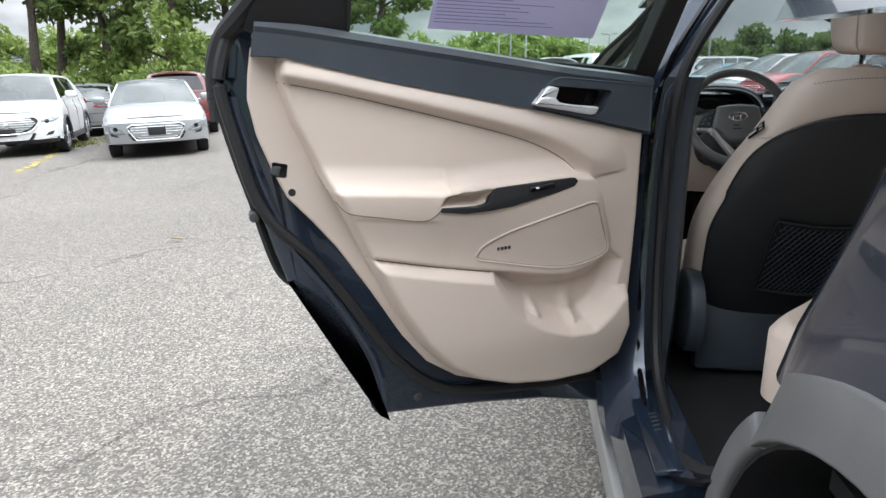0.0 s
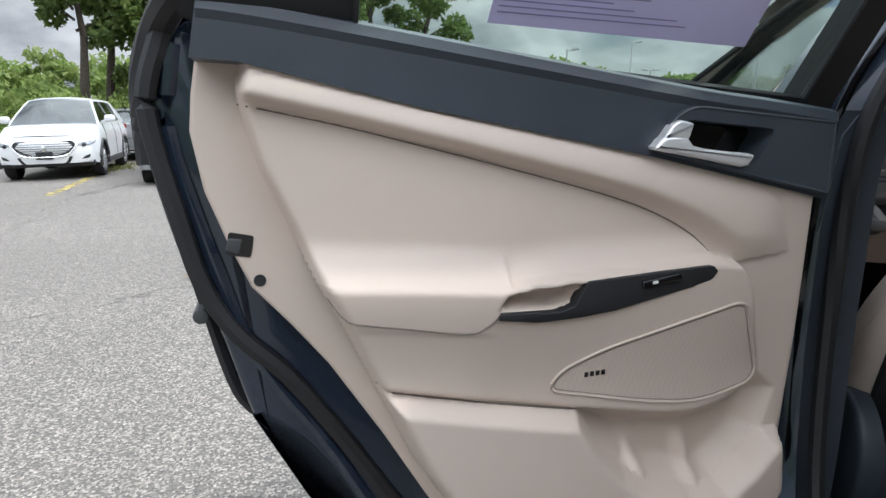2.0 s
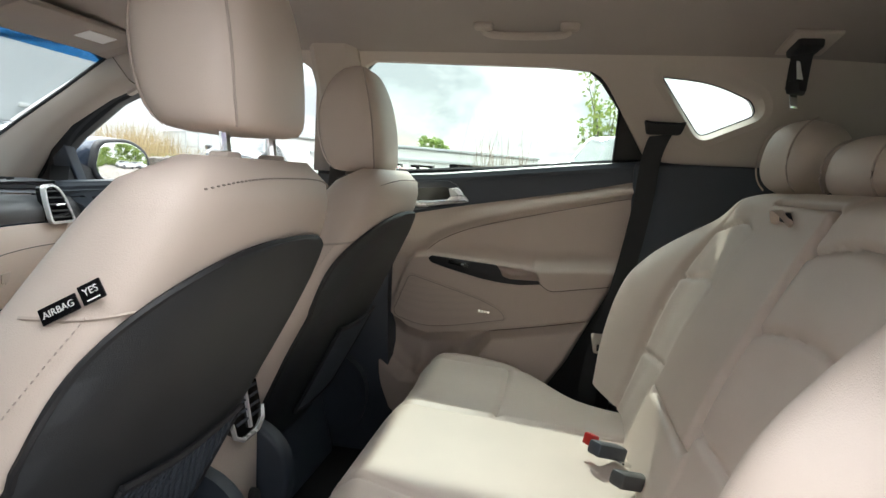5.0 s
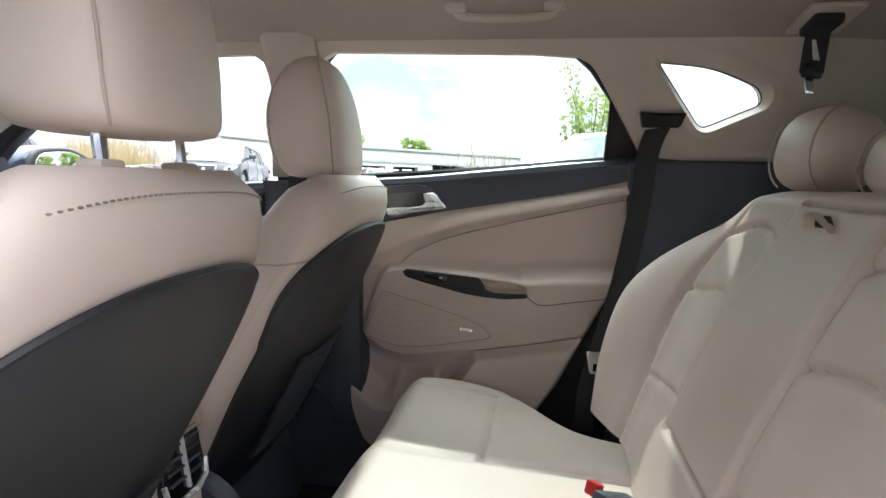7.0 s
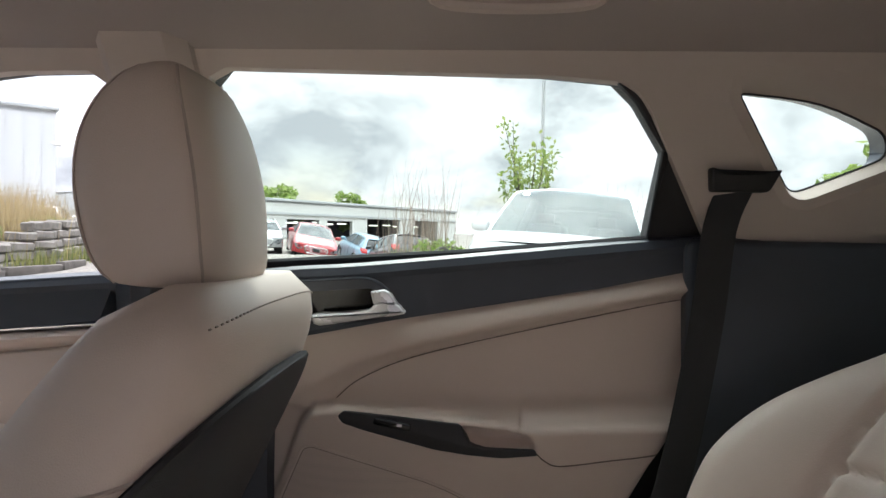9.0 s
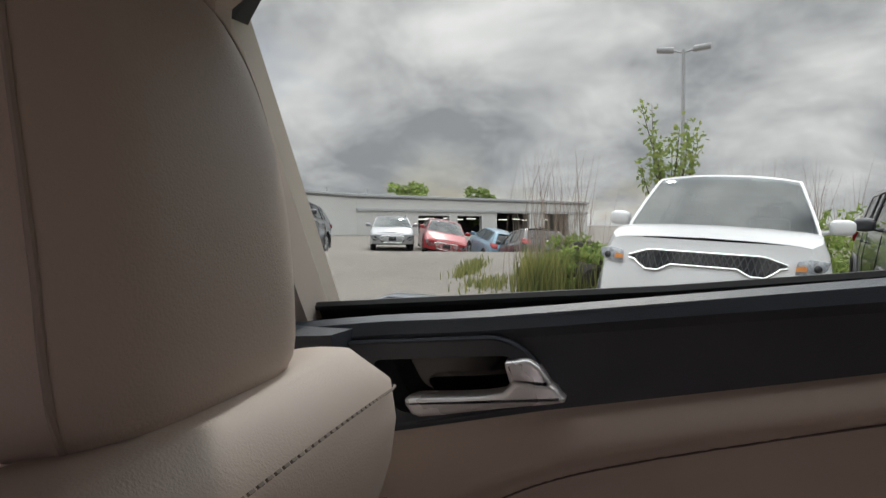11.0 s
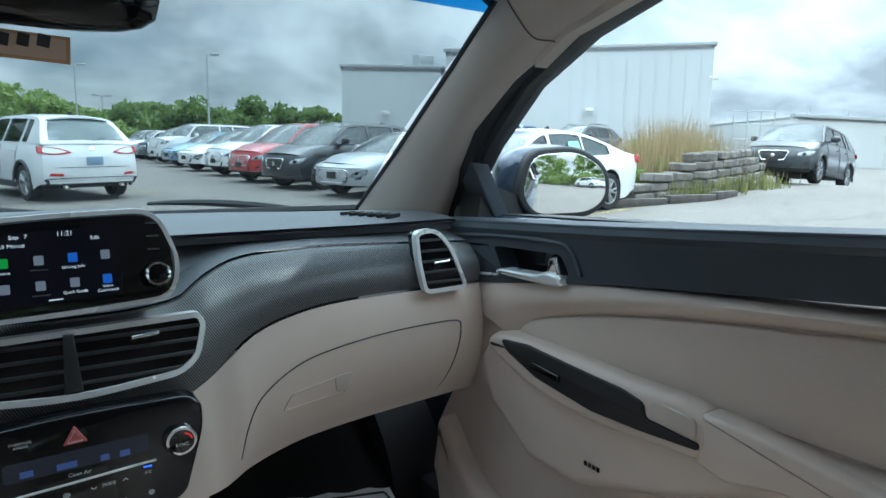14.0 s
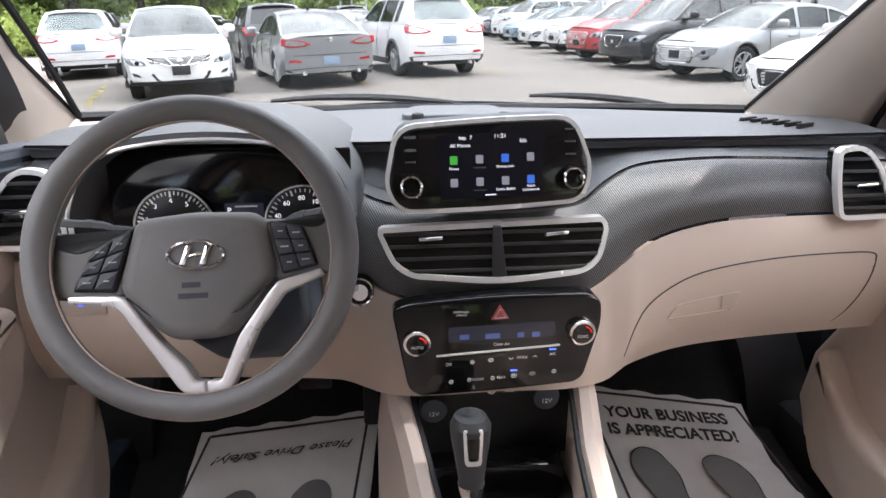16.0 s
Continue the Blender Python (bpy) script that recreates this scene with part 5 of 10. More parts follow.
def front_seat(cx, dy, label, tagside, lift=0.0):
    st = thing("front_seat", label, "car seat", (cx, 0.35, 0.36), "front seats")
    bm = B()
    rows = []
    zs = [0.48 + (1.208 - 0.48) * i / 26 for i in range(27)]
    for z in zs:
        yc, hw, dp = interp(BACK, z)
        row = []
        for i in range(40):
            a = 2 * math.pi * i / 40
            c, sn = math.cos(a), math.sin(a)
            sp = lambda v: math.copysign(abs(v) ** (2 / 3.2), v)
            bol = 0.03 * math.exp(-((abs(c) - 0.8) / 0.22) ** 2) if sn > 0 else 0
            row.append(Vector((cx + hw * sp(c), yc + dp * sp(sn) + bol * (0.4 + 0.6 * (1.2 - z)), z)))
        rows.append(row)
    loft(bm, rows)
    backrest = part("backrest", bm, "leather", st, angle=60)
    # hard rear shell
    WS = [(0.46, 0.22), (0.62, 0.245), (0.80, 0.262), (0.90, 0.258)]
    bm = B()
    rows = []
    for i in range(46):
        z = 0.46 + 0.6468 * (1 - (1 - i / 45) ** 2.2)
        w = interp(WS, z)[0] if z < 0.90 else 0.258 * max(0.0, 1 - ((z - 0.90) / 0.207) ** 3.2) ** 0.385 + 0.004
        rows.append([Vector((cx + w * (k / 10 - 1), rear_y(w * (k / 10 - 1), z) - 0.010 - 0.004 * (1 - abs(k / 10 - 1) ** 4), z)) for k in range(21)])
    sheet(bm, rows, 0.016, (0, -1, 0))
    shell = part("seat_shell", bm, "shellblack", st, "black hard plastic seat back", angle=60)
    edge = [r[0] for r in rows] + [r[-1] for r in reversed(rows)]
    part("shell_piping", tube(B(), [p + Vector((0, 0.004, 0)) for p in edge], 0.0045, 6), "softblack", shell)
    # net pocket
    def net(u, v):
        z = 0.84 - 0.012 * math.sin(math.pi * u) * 1.2 - v * 0.21
        x = (-0.125 + 0.27 * u) * (1 - 0.06 * v) - 0.0
        return Vector((cx + x, rear_y(x, z) - 0.026, z))
    bm = B()
    tube(bm, [net(i / 12, 0) for i in range(13)], 0.005, 6)
    for u in (0, 1):
        tube(bm, [net(u, i / 8) for i in range(9)], 0.004, 6)
    tube(bm, [net(i / 12, 1) for i in range(13)], 0.005, 6)
    pk = part("pocket_rim", bm, "softblack", shell, "elastic pocket rim")
    bm = B()
    for i in range(-9, 26):
        for sg in (1, -1):
            pts = []
            for j in range(9):
                v = j / 8
                u = i / 18 + sg * v * 0.5 if sg > 0 else i / 18 + 0.5 - v * 0.5
                if 0 <= u <= 1:
                    pts.append(net(u, v))
            if len(pts) > 1:
                tube(bm, pts, 0.0019, 4)
    part("pocket_net", bm, "black", pk, "stretch net pocket")
    # bolster side seam and tags
    for s in (-1, 1):
        seam = []
        for i in range(132):
            z = 1.052 - 0.40 * (i / 131)
            yc, hw, dp = interp(BACK, z)
            seam.append(Vector((cx + s * (hw + 0.0006), yc - 0.034 + 0.03 * i / 131, z)))
        bm = B()
        for p, q in zip(seam[::2], seam[1::2]):
            tube(bm, [p, p.lerp(q, 0.9)], 0.0008, 4)
        part("stitching", bm, "stitch", backrest)
        band = []
        for i in range(13):
            a = radians(168 + 64 * i / 12) if s < 0 else radians(12 - 64 * i / 12)
            z = 1.045 + 0.012 * i / 12
            yc, hw, dp = interp(BACK, z)
            c, sn = math.cos(a), math.sin(a)
            band.append(Vector((cx + (hw + 0.0005) * math.copysign(abs(c) ** 0.625, c), yc + (dp + 0.0005) * math.copysign(abs(sn) ** 0.625, sn), z)))
        part("seam", tube(B(), band, 0.0022, 5), "stitch", backrest)
    bm = B()
    for i in range(48):
        x = -0.172 + 0.344 * i / 47
        z = 1.186 - 0.012 * (abs(x) / 0.17) ** 3
        p = Vector((cx + x, rear_y(x, z) - 0.0006, z))
        tube(bm, [p, p + Vector((0.0042, 0, 0))], 0.0011, 4)
    part("stitching", bm, "stitchdark", backrest)
    if tagside:
        s = tagside
        a, b = Vector((-0.548, -0.045, 1.032)), Vector((-0.533, -0.115, 1.072))
        along = (b - a).normalized()
        nrm = Vector((-0.93, -0.32, 0.18)).normalized()
        up = nrm.cross(along).normalized() * -1
        if up.z < 0:
            up = -up
        Ft = Matrix(((along.x, up.x, nrm.x, 0), (along.y, up.y, nrm.y, 0), (along.z, up.z, nrm.z, 0), (0, 0, 0, 1)))
        mid = (a + b) / 2 + nrm * 0.030 + up * 0.010
        tg = part("airbag_tag", rbox(B(), (0.038, 0.016, 0.003), 0.001, Matrix.Translation(mid - along * 0.016) @ Ft), "gloss", backrest, "black woven tag")
        part("airbag_tag", rbox(B(), (0.023, 0.019, 0.003), 0.001, Matrix.Translation(mid + along * 0.0175 + up * 0.0015) @ Ft), "gloss", backrest, "black woven tag")
        text("lettering", "AIRBAG", 0.009, Matrix.Translation(mid - along * 0.016 + nrm * 0.0024) @ Ft, "white", tg)
        text("lettering", "YES", 0.0095, Matrix.Translation(mid + along * 0.0175 + up * 0.003 + nrm * 0.0024) @ Ft, "white", tg)
        part("tag_line", rbox(B(), (0.013, 0.0013, 0.0006), 0, Matrix.Translation(mid + along * 0.0175 - up * 0.005 + nrm * 0.0022) @ Ft), "white", tg)
    # headrest
    # flat sides, a pointed egg in profile, straight underside
    hz0 = 1.207 + lift
    HR = [(0.0, 0.020, -0.066, 0.078), (0.015, 0.038, -0.080, 0.094), (0.06, 0.052, -0.087, 0.104), (0.15, 0.066, -0.088, 0.108), (0.30, 0.078, -0.087, 0.109), (0.45, 0.083, -0.083, 0.109), (0.60, 0.080, -0.075, 0.107),
          (0.75, 0.066, -0.063, 0.102), (0.87, 0.045, -0.049, 0.092), (0.95, 0.022, -0.036, 0.076), (0.99, 0.002, -0.022, 0.052), (1.0, -0.006, -0.014, 0.03)]
    hy = -0.056 - 0.032 * (tagside != 0)

    def hshape(t, c, sn):
        yf, yr, hw = interp(HR, t)
        return Vector((cx + hw * math.copysign(abs(c) ** 0.55, c), hy + (yf + yr) / 2 + (yf - yr) / 2 * math.copysign(abs(sn) ** 0.62, sn), hz0 + 0.243 * t))

    bm = B()
    ts = [0.0, 0.006, 0.015, 0.03] + [0.06 + 0.84 * i / 20 for i in range(21)] + [0.93, 0.955, 0.975, 0.99, 1.0]
    loft(bm, [[hshape(t, math.cos(a), math.sin(a)) for a in (2 * math.pi * k / 44 for k in range(44))] for t in ts])
    hr = part("headrest", bm, "leather", st, "padded beige headrest", angle=60)
    for s in (-1, 1):
        for back in (-1, 1):
            a = math.atan2(back * 0.62, s * 0.78)
            seam = [hshape(0.02 + 0.94 * i / 22, math.cos(a), math.sin(a)) + Vector((s, back, 0)) * 0.0006 for i in range(23)]
            part("headrest_seam", tube(B(), seam, 0.0017, 6), "stitch", hr)
        py = hy - 0.036
        part("headrest_post", tube(B(), [(cx + s * 0.062, py, hz0 + 0.02), (cx + s * 0.062, py - 0.012, 1.15)], 0.0065, 8), "bright", st, "chrome headrest post")
        part("post_collar", rbox(B(), (0.034, 0.026, 0.010), 0.004, pose(cx + s * 0.062, py - 0.004, 1.210)), "pillar", st)
    # cushion and base
    bm = B()
    rows = []
    for y, z, h, hw in ((0.13, 0.56, 0.08, 0.20), (0.17, 0.575, 0.095, 0.24), (0.30, 0.575, 0.10, 0.262), (0.50, 0.59, 0.10, 0.265), (0.62, 0.60, 0.095, 0.255), (0.68, 0.60, 0.075, 0.235), (0.70, 0.595, 0.05, 0.20)):
        rows.append([Vector((cx + hw * math.copysign(abs(math.cos(a)) ** 0.6, math.cos(a)), y, z - 0.06 + h * math.copysign(abs(math.sin(a)) ** 0.6, math.sin(a)) * (1 + 0.25 * abs(math.cos(a)) ** 3))) for a in (2 * math.pi * k / 28 for k in range(28))])
    loft(bm, rows)
    part("cushion", bm, "leather", st, angle=60)
    part("seat_skirt", rbox(B(), (0.50, 0.05, 0.22), 0.02, pose(cx, 0.112, 0.475, -14, 0, 0)), "black", st, "black seat rear skirt")
    part("seat_base", rbox(B(), (0.46, 0.46, 0.12), 0.03, pose(cx, 0.38, 0.42)), "black", st)
    for s in (-1, 1):
        part("recliner_cover", prism(B(), spl([(0.04, 0.44), (-0.015, 0.50), (-0.02, 0.58), (0.015, 0.64), (0.09, 0.67), (0.20, 0.63), (0.45, 0.56), (0.62, 0.54), (0.62, 0.46), (0.3, 0.42)], True, 3), 0.255, 0.295, 0.012, lambda a, c, b, s=s: Vector((cx + s * c, a, b))), "black", st, "black plastic seat side cover")
    side = -0.05 if dy else 0.0
    for ob in st.children_recursive:
        for v in ob.data.vertices:
            v.co.x += side * (1 - smooth((v.co.z - 0.78) / 0.32))
    for ob in st.children:
        ob.matrix_basis = Matrix.Translation((0, dy, 0)) @ ob.matrix_basis
    return st


front_seat(-0.318, -0.022, "beige leather driver's seat with black hard back", -1, 0.031)
front_seat(0.411, 0.0, "beige leather passenger seat with black hard back", 0, -0.006)


# rear bench
def groove(d, w=0.006, depth=0.008):
    return -depth * math.exp(-(d / w) ** 2)


def rear_seat():
    st = thing("rear_bench", "beige leather rear bench with folding centre armrest", "car seat", (0, -0.6, 0.36))

    def top(x, y):
        t = (-0.20 - y) / 0.52
        z = 0.715 - 0.035 * t
        z -= 0.05 * max(0.0, 1 - (-0.20 - y) / 0.06) ** 2
        for c in (-0.40, 0.40):
            z -= 0.018 * math.exp(-((x - c) / 0.16) ** 4)
        z += groove(abs(abs(x) - 0.20) - 0.012 * t, 0.008, 0.010)
        z += groove(abs(abs(x) - 0.58), 0.008, 0.010)
        if 0.20 < abs(x) < 0.58:
            z += groove(y + 0.44, 0.006, 0.008)
        return z

    def wide(y):
        return interp(WIDE, y)[0]

    WIDE = [(-0.80, 0.42), (-0.63, 0.46), (-0.53, 0.56), (-0.46, 0.62), (-0.38, 0.655), (-0.30, 0.66), (-0.24, 0.64), (-0.20, 0.60)]
    near = lambda u, y: 1 - (0.24 * smooth((y + 0.45) / 0.22) if u < 0 else 0.0)
    us = [-1 + 2 * i / 140 for i in range(141)]
    bm = B()
    ys = [-0.20, -0.204, -0.212, -0.225, -0.24] + [-0.24 - 0.52 * j / 52 for j in range(1, 53)]
    sheet(bm, [[(0.03 + u * wide(y) * near(u, y), y, top(u * wide(y), y) - 0.03 * max(0.0, (abs(u) - 0.93) / 0.07) ** 2) for u in us] for y in ys], 0.14)
    part("cushion", bm, "leather", st, angle=70)
    part("cushion_front", rbox(B(), (1.02, 0.07, 0.30), 0.03, pose(0.10, -0.235, 0.52)), "leather", st)

    y0, z0, y1, z1 = -0.745, 0.66, -0.985, 1.20
    nrm = Vector((0, z1 - z0, y0 - y1)).normalized()
    nrm = Vector((0, abs(nrm.y), abs(nrm.z)))

    HALF = [(0.0, 0.555), (0.2, 0.585), (0.45, 0.59), (0.65, 0.568), (0.8, 0.522), (0.92, 0.472), (1.0, 0.435)]
    SIDE = [(0.0, 0.06), (0.2, 0.085), (0.45, 0.098), (0.6, 0.075), (0.75, 0.03), (0.85, 0.0), (1.0, -0.01)]
    EDGE = [(0.0, 0.40), (0.3, 0.425), (0.6, 0.43), (0.85, 0.40), (1.0, 0.37)]

    def face(x, t):
        base = Vector((0.03 + x, y0 + (y1 - y0) * t, z0 + (z1 - z0) * t))
        hw, ed, ax = interp(HALF, t)[0], interp(EDGE, t)[0], abs(x)
        d = 0.045 + 0.016 * math.sin(math.pi * min(1, t * 1.1))
        # hollow of each seat, side bolster, rounded top and sides
        d -= 0.024 * math.exp(-((ax - 0.33) / 0.12) ** 4) * math.sin(math.pi * min(1.0, 0.15 + t * 0.9))
        d += interp(SIDE, t)[0] * smooth((ax - ed + 0.05) / (hw - ed + 0.02))
        d -= 0.05 * max(0.0, (t - 0.90) / 0.10) ** 2.2
        d -= 0.075 * max(0.0, (ax / hw - 0.86) / 0.14) ** 2.4
        # seams
        d += groove(ax - ed, 0.007, 0.011)
        mid = 0.135 + 0.02 * (1 - t)
        arm = 0.23 < t < 0.93
        if mid < ax < ed:
            u = (ax - mid) / (ed - mid)
            for tt in (0.30 - 0.05 * u, 0.58 + 0.045 * math.sin(math.pi * u), 0.80 + 0.05 * math.sin(math.pi * u)):
                d += groove((t - tt) * 0.54, 0.006, 0.010)
            for tt in (0.44, 0.69):
                d += 0.006 * math.exp(-((t - tt) / 0.09) ** 2) * math.sin(math.pi * u)
        if arm:
            d += groove(ax - mid, 0.005, 0.017)
            if ax < mid:
                d += 0.007
        elif ax < mid + 0.02:
            d += 0.004
        if ax < mid:
            d += groove((t - 0.23) * 0.54, 0.005, 0.018) + groove((t - 0.93) * 0.54, 0.005, 0.014)
        return base + nrm * d

    bm = B()
    us = [-1 + i / 110 for i in range(221)]
    sheet(bm, [[face(u * interp(HALF, j / 100)[0], j / 100) for u in us] for j in range(101)], 0.11, nrm)
    part("backrest", bm, "leather", st, angle=70)
    part("backrest_shell", rbox(B(), (0.92, 0.04, 0.44), 0.02, Matrix.Translation((0.03, -1.0, 0.88)) @ Matrix.Rotation(radians(-21.5), 4, "X")), "carpet", st)
    a = face(0.0, 0.88) + nrm * 0.006
    bm = B()
    loop = [a + Vector((-0.035 + 0.07 * i / 10, 0.012 * math.sin(math.pi * i / 10), -0.012 + 0.022 * math.sin(math.pi * i / 10))) for i in range(11)]
    tube(bm, loop, 0.010, 6, flat=0.25)
    part("armrest_strap", bm, "leather", st, "beige pull strap")
    part("strap_slot", rbox(B(), (0.05, 0.006, 0.018), 0.002, Matrix.Translation(a) @ Matrix.Rotation(radians(-21.5), 4, "X")), "softblack", st)
    for cx, w, hgt, zc in ((0.40, 0.138, 0.080, 1.270), (0.035, 0.13, 0.058, 1.235), (-0.33, 0.138, 0.080, 1.270)):
        bm = B()
        F = Matrix.Translation((cx, -1.045, zc)) @ Matrix.Rotation(radians(12), 4, "X")
        blob(bm, (w, 0.066, hgt), F, 2.6, 32, 18)
        hr = part("headrest", bm, "leather", st, "padded beige rear headrest", angle=60)
        for s in (-1, 1):
            pts = [F @ Vector((s * w * 0.72, 0.066 * 0.92 * math.cos(q) ** 0.8 + 0.002, hgt * math.sin(q))) for q in [-1.2 + 2.4 * i / 12 for i in range(13)]]
            part("headrest_seam", tube(B(), pts, 0.002, 5), "stitch", hr)
            part("headrest_post", tube(B(), [(cx + s * 0.05, -1.03, zc - hgt + 0.01), (cx + s * 0.05, -1.02, zc - hgt - 0.05)], 0.006, 8), "bright", st)
    # buckles
    for x, y, red in ((0.085, -0.66, True), (-0.03, -0.69, False)):
        b = thing("belt_buckle", "black belt buckle standing between the rear cushions", "seat belt", (x, y, 0.70))
        part("buckle_body", rbox(B(), (0.032, 0.075, 0.026), 0.006, pose(x, y, 0.712, 18, 0, 40)), "black" if red else "clad", b)
        if red:
            part("release_button", rbox(B(), (0.024, 0.018, 0.022), 0.003, pose(x + 0.018, y + 0.030, 0.722, 18, 0, 40)), "red", b, "red release button")
            part("buckle_slot", rbox(B(), (0.026, 0.02, 0.006), 0.001, pose(x - 0.02, y - 0.026, 0.70, 18, 0, 40)), "bright", b)


rear_seat()


def strap(name, pts, w, parent, normal, material="belt"):
    bm = B()
    rows = []
    P = [Vector(p) for p in pts]
    for i, p in enumerate(P):
        d = (P[min(i + 1, len(P) - 1)] - P[max(i - 1, 0)]).normalized()
        s = d.cross(Vector(normal)).normalized()
        rows.append([p - s * w / 2, p + s * w / 2])
    sheet(bm, rows, 0.002, normal)
    return part(name, bm, material, parent)


def belts():
    b = thing("seat_belt", "black rear seat belt hanging beside the door", "seat belt", (0.68, -0.72, 0.70))
    pts = spl([(0.690, -0.80, 1.35), (0.692, -0.775, 1.28), (0.692, -0.76, 1.14), (0.680, -0.725, 0.95), (0.665, -0.685, 0.80), (0.66, -0.66, 0.70), (0.655, -0.65, 0.60)], False, 4)
    strap("webbing", pts, 0.05, b, (-0.97, 0.1, 0))
    part("belt_guide", prism(B(), rnd([(-0.755, 1.335), (-0.84, 1.335), (-0.85, 1.368), (-0.82, 1.362), (-0.775, 1.362), (-0.745, 1.37)], 0.006), 0, 0.02, 0.004, lambda a, c, z: Vector((xside(z) - 0.01 - c, a, z))), "softblack", b, "black belt guide")
    part("tongue", plate(B(), rnd([(-0.70, 0.80), (-0.65, 0.80), (-0.66, 0.745), (-0.69, 0.745)], 0.006), [rnd([(-0.685, 0.77), (-0.668, 0.77), (-0.668, 0.752), (-0.685, 0.752)], 0.002)], 0.0, 0.003, lambda a, c, z: Vector((0.652 - c, a, z))), "bright", b, "chrome belt tongue")
    c = thing("centre_belt", "black centre belt stowed at the ceiling", "seat belt", (0.49, -1.055, 1.50))
    zc = headliner_z(0.49, -1.055)
    part("belt_recess", rbox(B(), (0.13, 0.10, 0.010), 0.004, pose(0.49, -1.06, zc - 0.004, 0, 10, 0)), "pillar", c)
    part("belt_housing", rbox(B(), (0.085, 0.055, 0.024), 0.008, pose(0.492, -1.055, zc - 0.015, 0, 8, 0)), "softblack", c)
    strap("webbing", [(0.497, -1.053, zc - 0.02), (0.503, -1.051, zc - 0.06), (0.510, -1.050, zc - 0.105)], 0.044, c, (-0.86, 0.5, 0))
    part("belt_clasp", rbox(B(), (0.014, 0.048, 0.03), 0.005, pose(0.510, -1.050, zc - 0.100, 0, 8, 30)), "softblack", c)
    part("tongue", rbox(B(), (0.003, 0.022, 0.034), 0.001, pose(0.512, -1.049, zc - 0.128, 0, 8, 30)), "bright", c)
    part("belt_label", rbox(B(), (0.002, 0.022, 0.040), 0, pose(0.5005, -1.0535, zc - 0.062, 0, 8, 30)), "white", c)
    f = thing("seat_belt", "black front seat belt on the centre pillar", "seat belt", (0.68, 0.09, 0.45))
    strap("webbing", spl([(0.60, 0.06, 1.38), (0.64, 0.07, 1.30), (0.675, 0.09, 1.15), (0.682, 0.10, 1.0), (0.684, 0.10, 0.7), (0.684, 0.09, 0.45)], False, 4), 0.048, f, (-1, 0, 0))
    part("belt_guide", rbox(B(), (0.022, 0.06, 0.05), 0.01, pose(0.598, 0.06, 1.385, 0, 30, 0)), "softblack", f)
    part("belt_stop", rbox(B(), (0.03, 0.085, 0.05), 0.006, pose(0.672, 0.098, 1.104)), "softblack", f)
    part("tongue", plate(B(), rnd([(0.128, 1.088), (0.078, 1.088), (0.091, 1.071), (0.091, 1.036), (0.115, 1.036), (0.115, 1.071)], 0.005), [rnd([(0.096, 1.071), (0.110, 1.071), (0.110, 1.056), (0.096, 1.056)], 0.002), rnd([(0.096, 1.050), (0.110, 1.050), (0.110, 1.041), (0.096, 1.041)], 0.002)], 0, 0.003, lambda a, c_, z: Vector((0.668 - c_, a, z))), M["tongue"], f, "pale metal belt tongue")


M["tongue"] = mat("pale_metal", (0.75, 0.68, 0.60), 0.4, 0.3, var=0.03, bump=0)
belts()


# ---- dashboard ----
def tab(table, x):
    """A smooth value from a short table of (x, value)."""
    return interp([(a, b) for a, b in table], x)[0]


Y6 = [(-0.72, 0.96), (-0.25, 0.95), (-0.15, 0.905), (0.0, 0.895), (0.15, 0.905), (0.26, 0.94), (0.45, 0.955), (0.72, 0.965)]
Z6 = [(-0.72, 0.97), (-0.25, 0.95), (-0.15, 0.912), (0.0, 0.898), (0.126, 0.904), (0.18, 0.922), (0.26, 0.975), (0.35, 1.0), (0.45, 1.008), (0.72, 1.008)]
Z4 = [(-0.72, 1.08), (-0.25, 1.065), (-0.15, 1.03), (0.0, 1.025), (0.15, 1.034), (0.19, 1.06), (0.25, 1.083), (0.32, 1.09), (0.42, 1.092), (0.72, 1.080)]
Y4 = [(-0.72, 1.0), (-0.2, 0.985), (0.0, 0.945), (0.15, 0.955), (0.25, 0.99), (0.72, 1.0)]
Y9 = [(-0.72, 0.97), (-0.25, 0.94), (-0.16, 0.86), (0.0, 0.85), (0.16, 0.86), (0.25, 0.935), (0.40, 0.97), (0.72, 0.98)]
Z9 = [(-0.72, 0.76), (-0.25, 0.75), (-0.16, 0.765), (0.16, 0.765), (0.22, 0.755), (0.35, 0.768), (0.5, 0.776), (0.72, 0.785)]


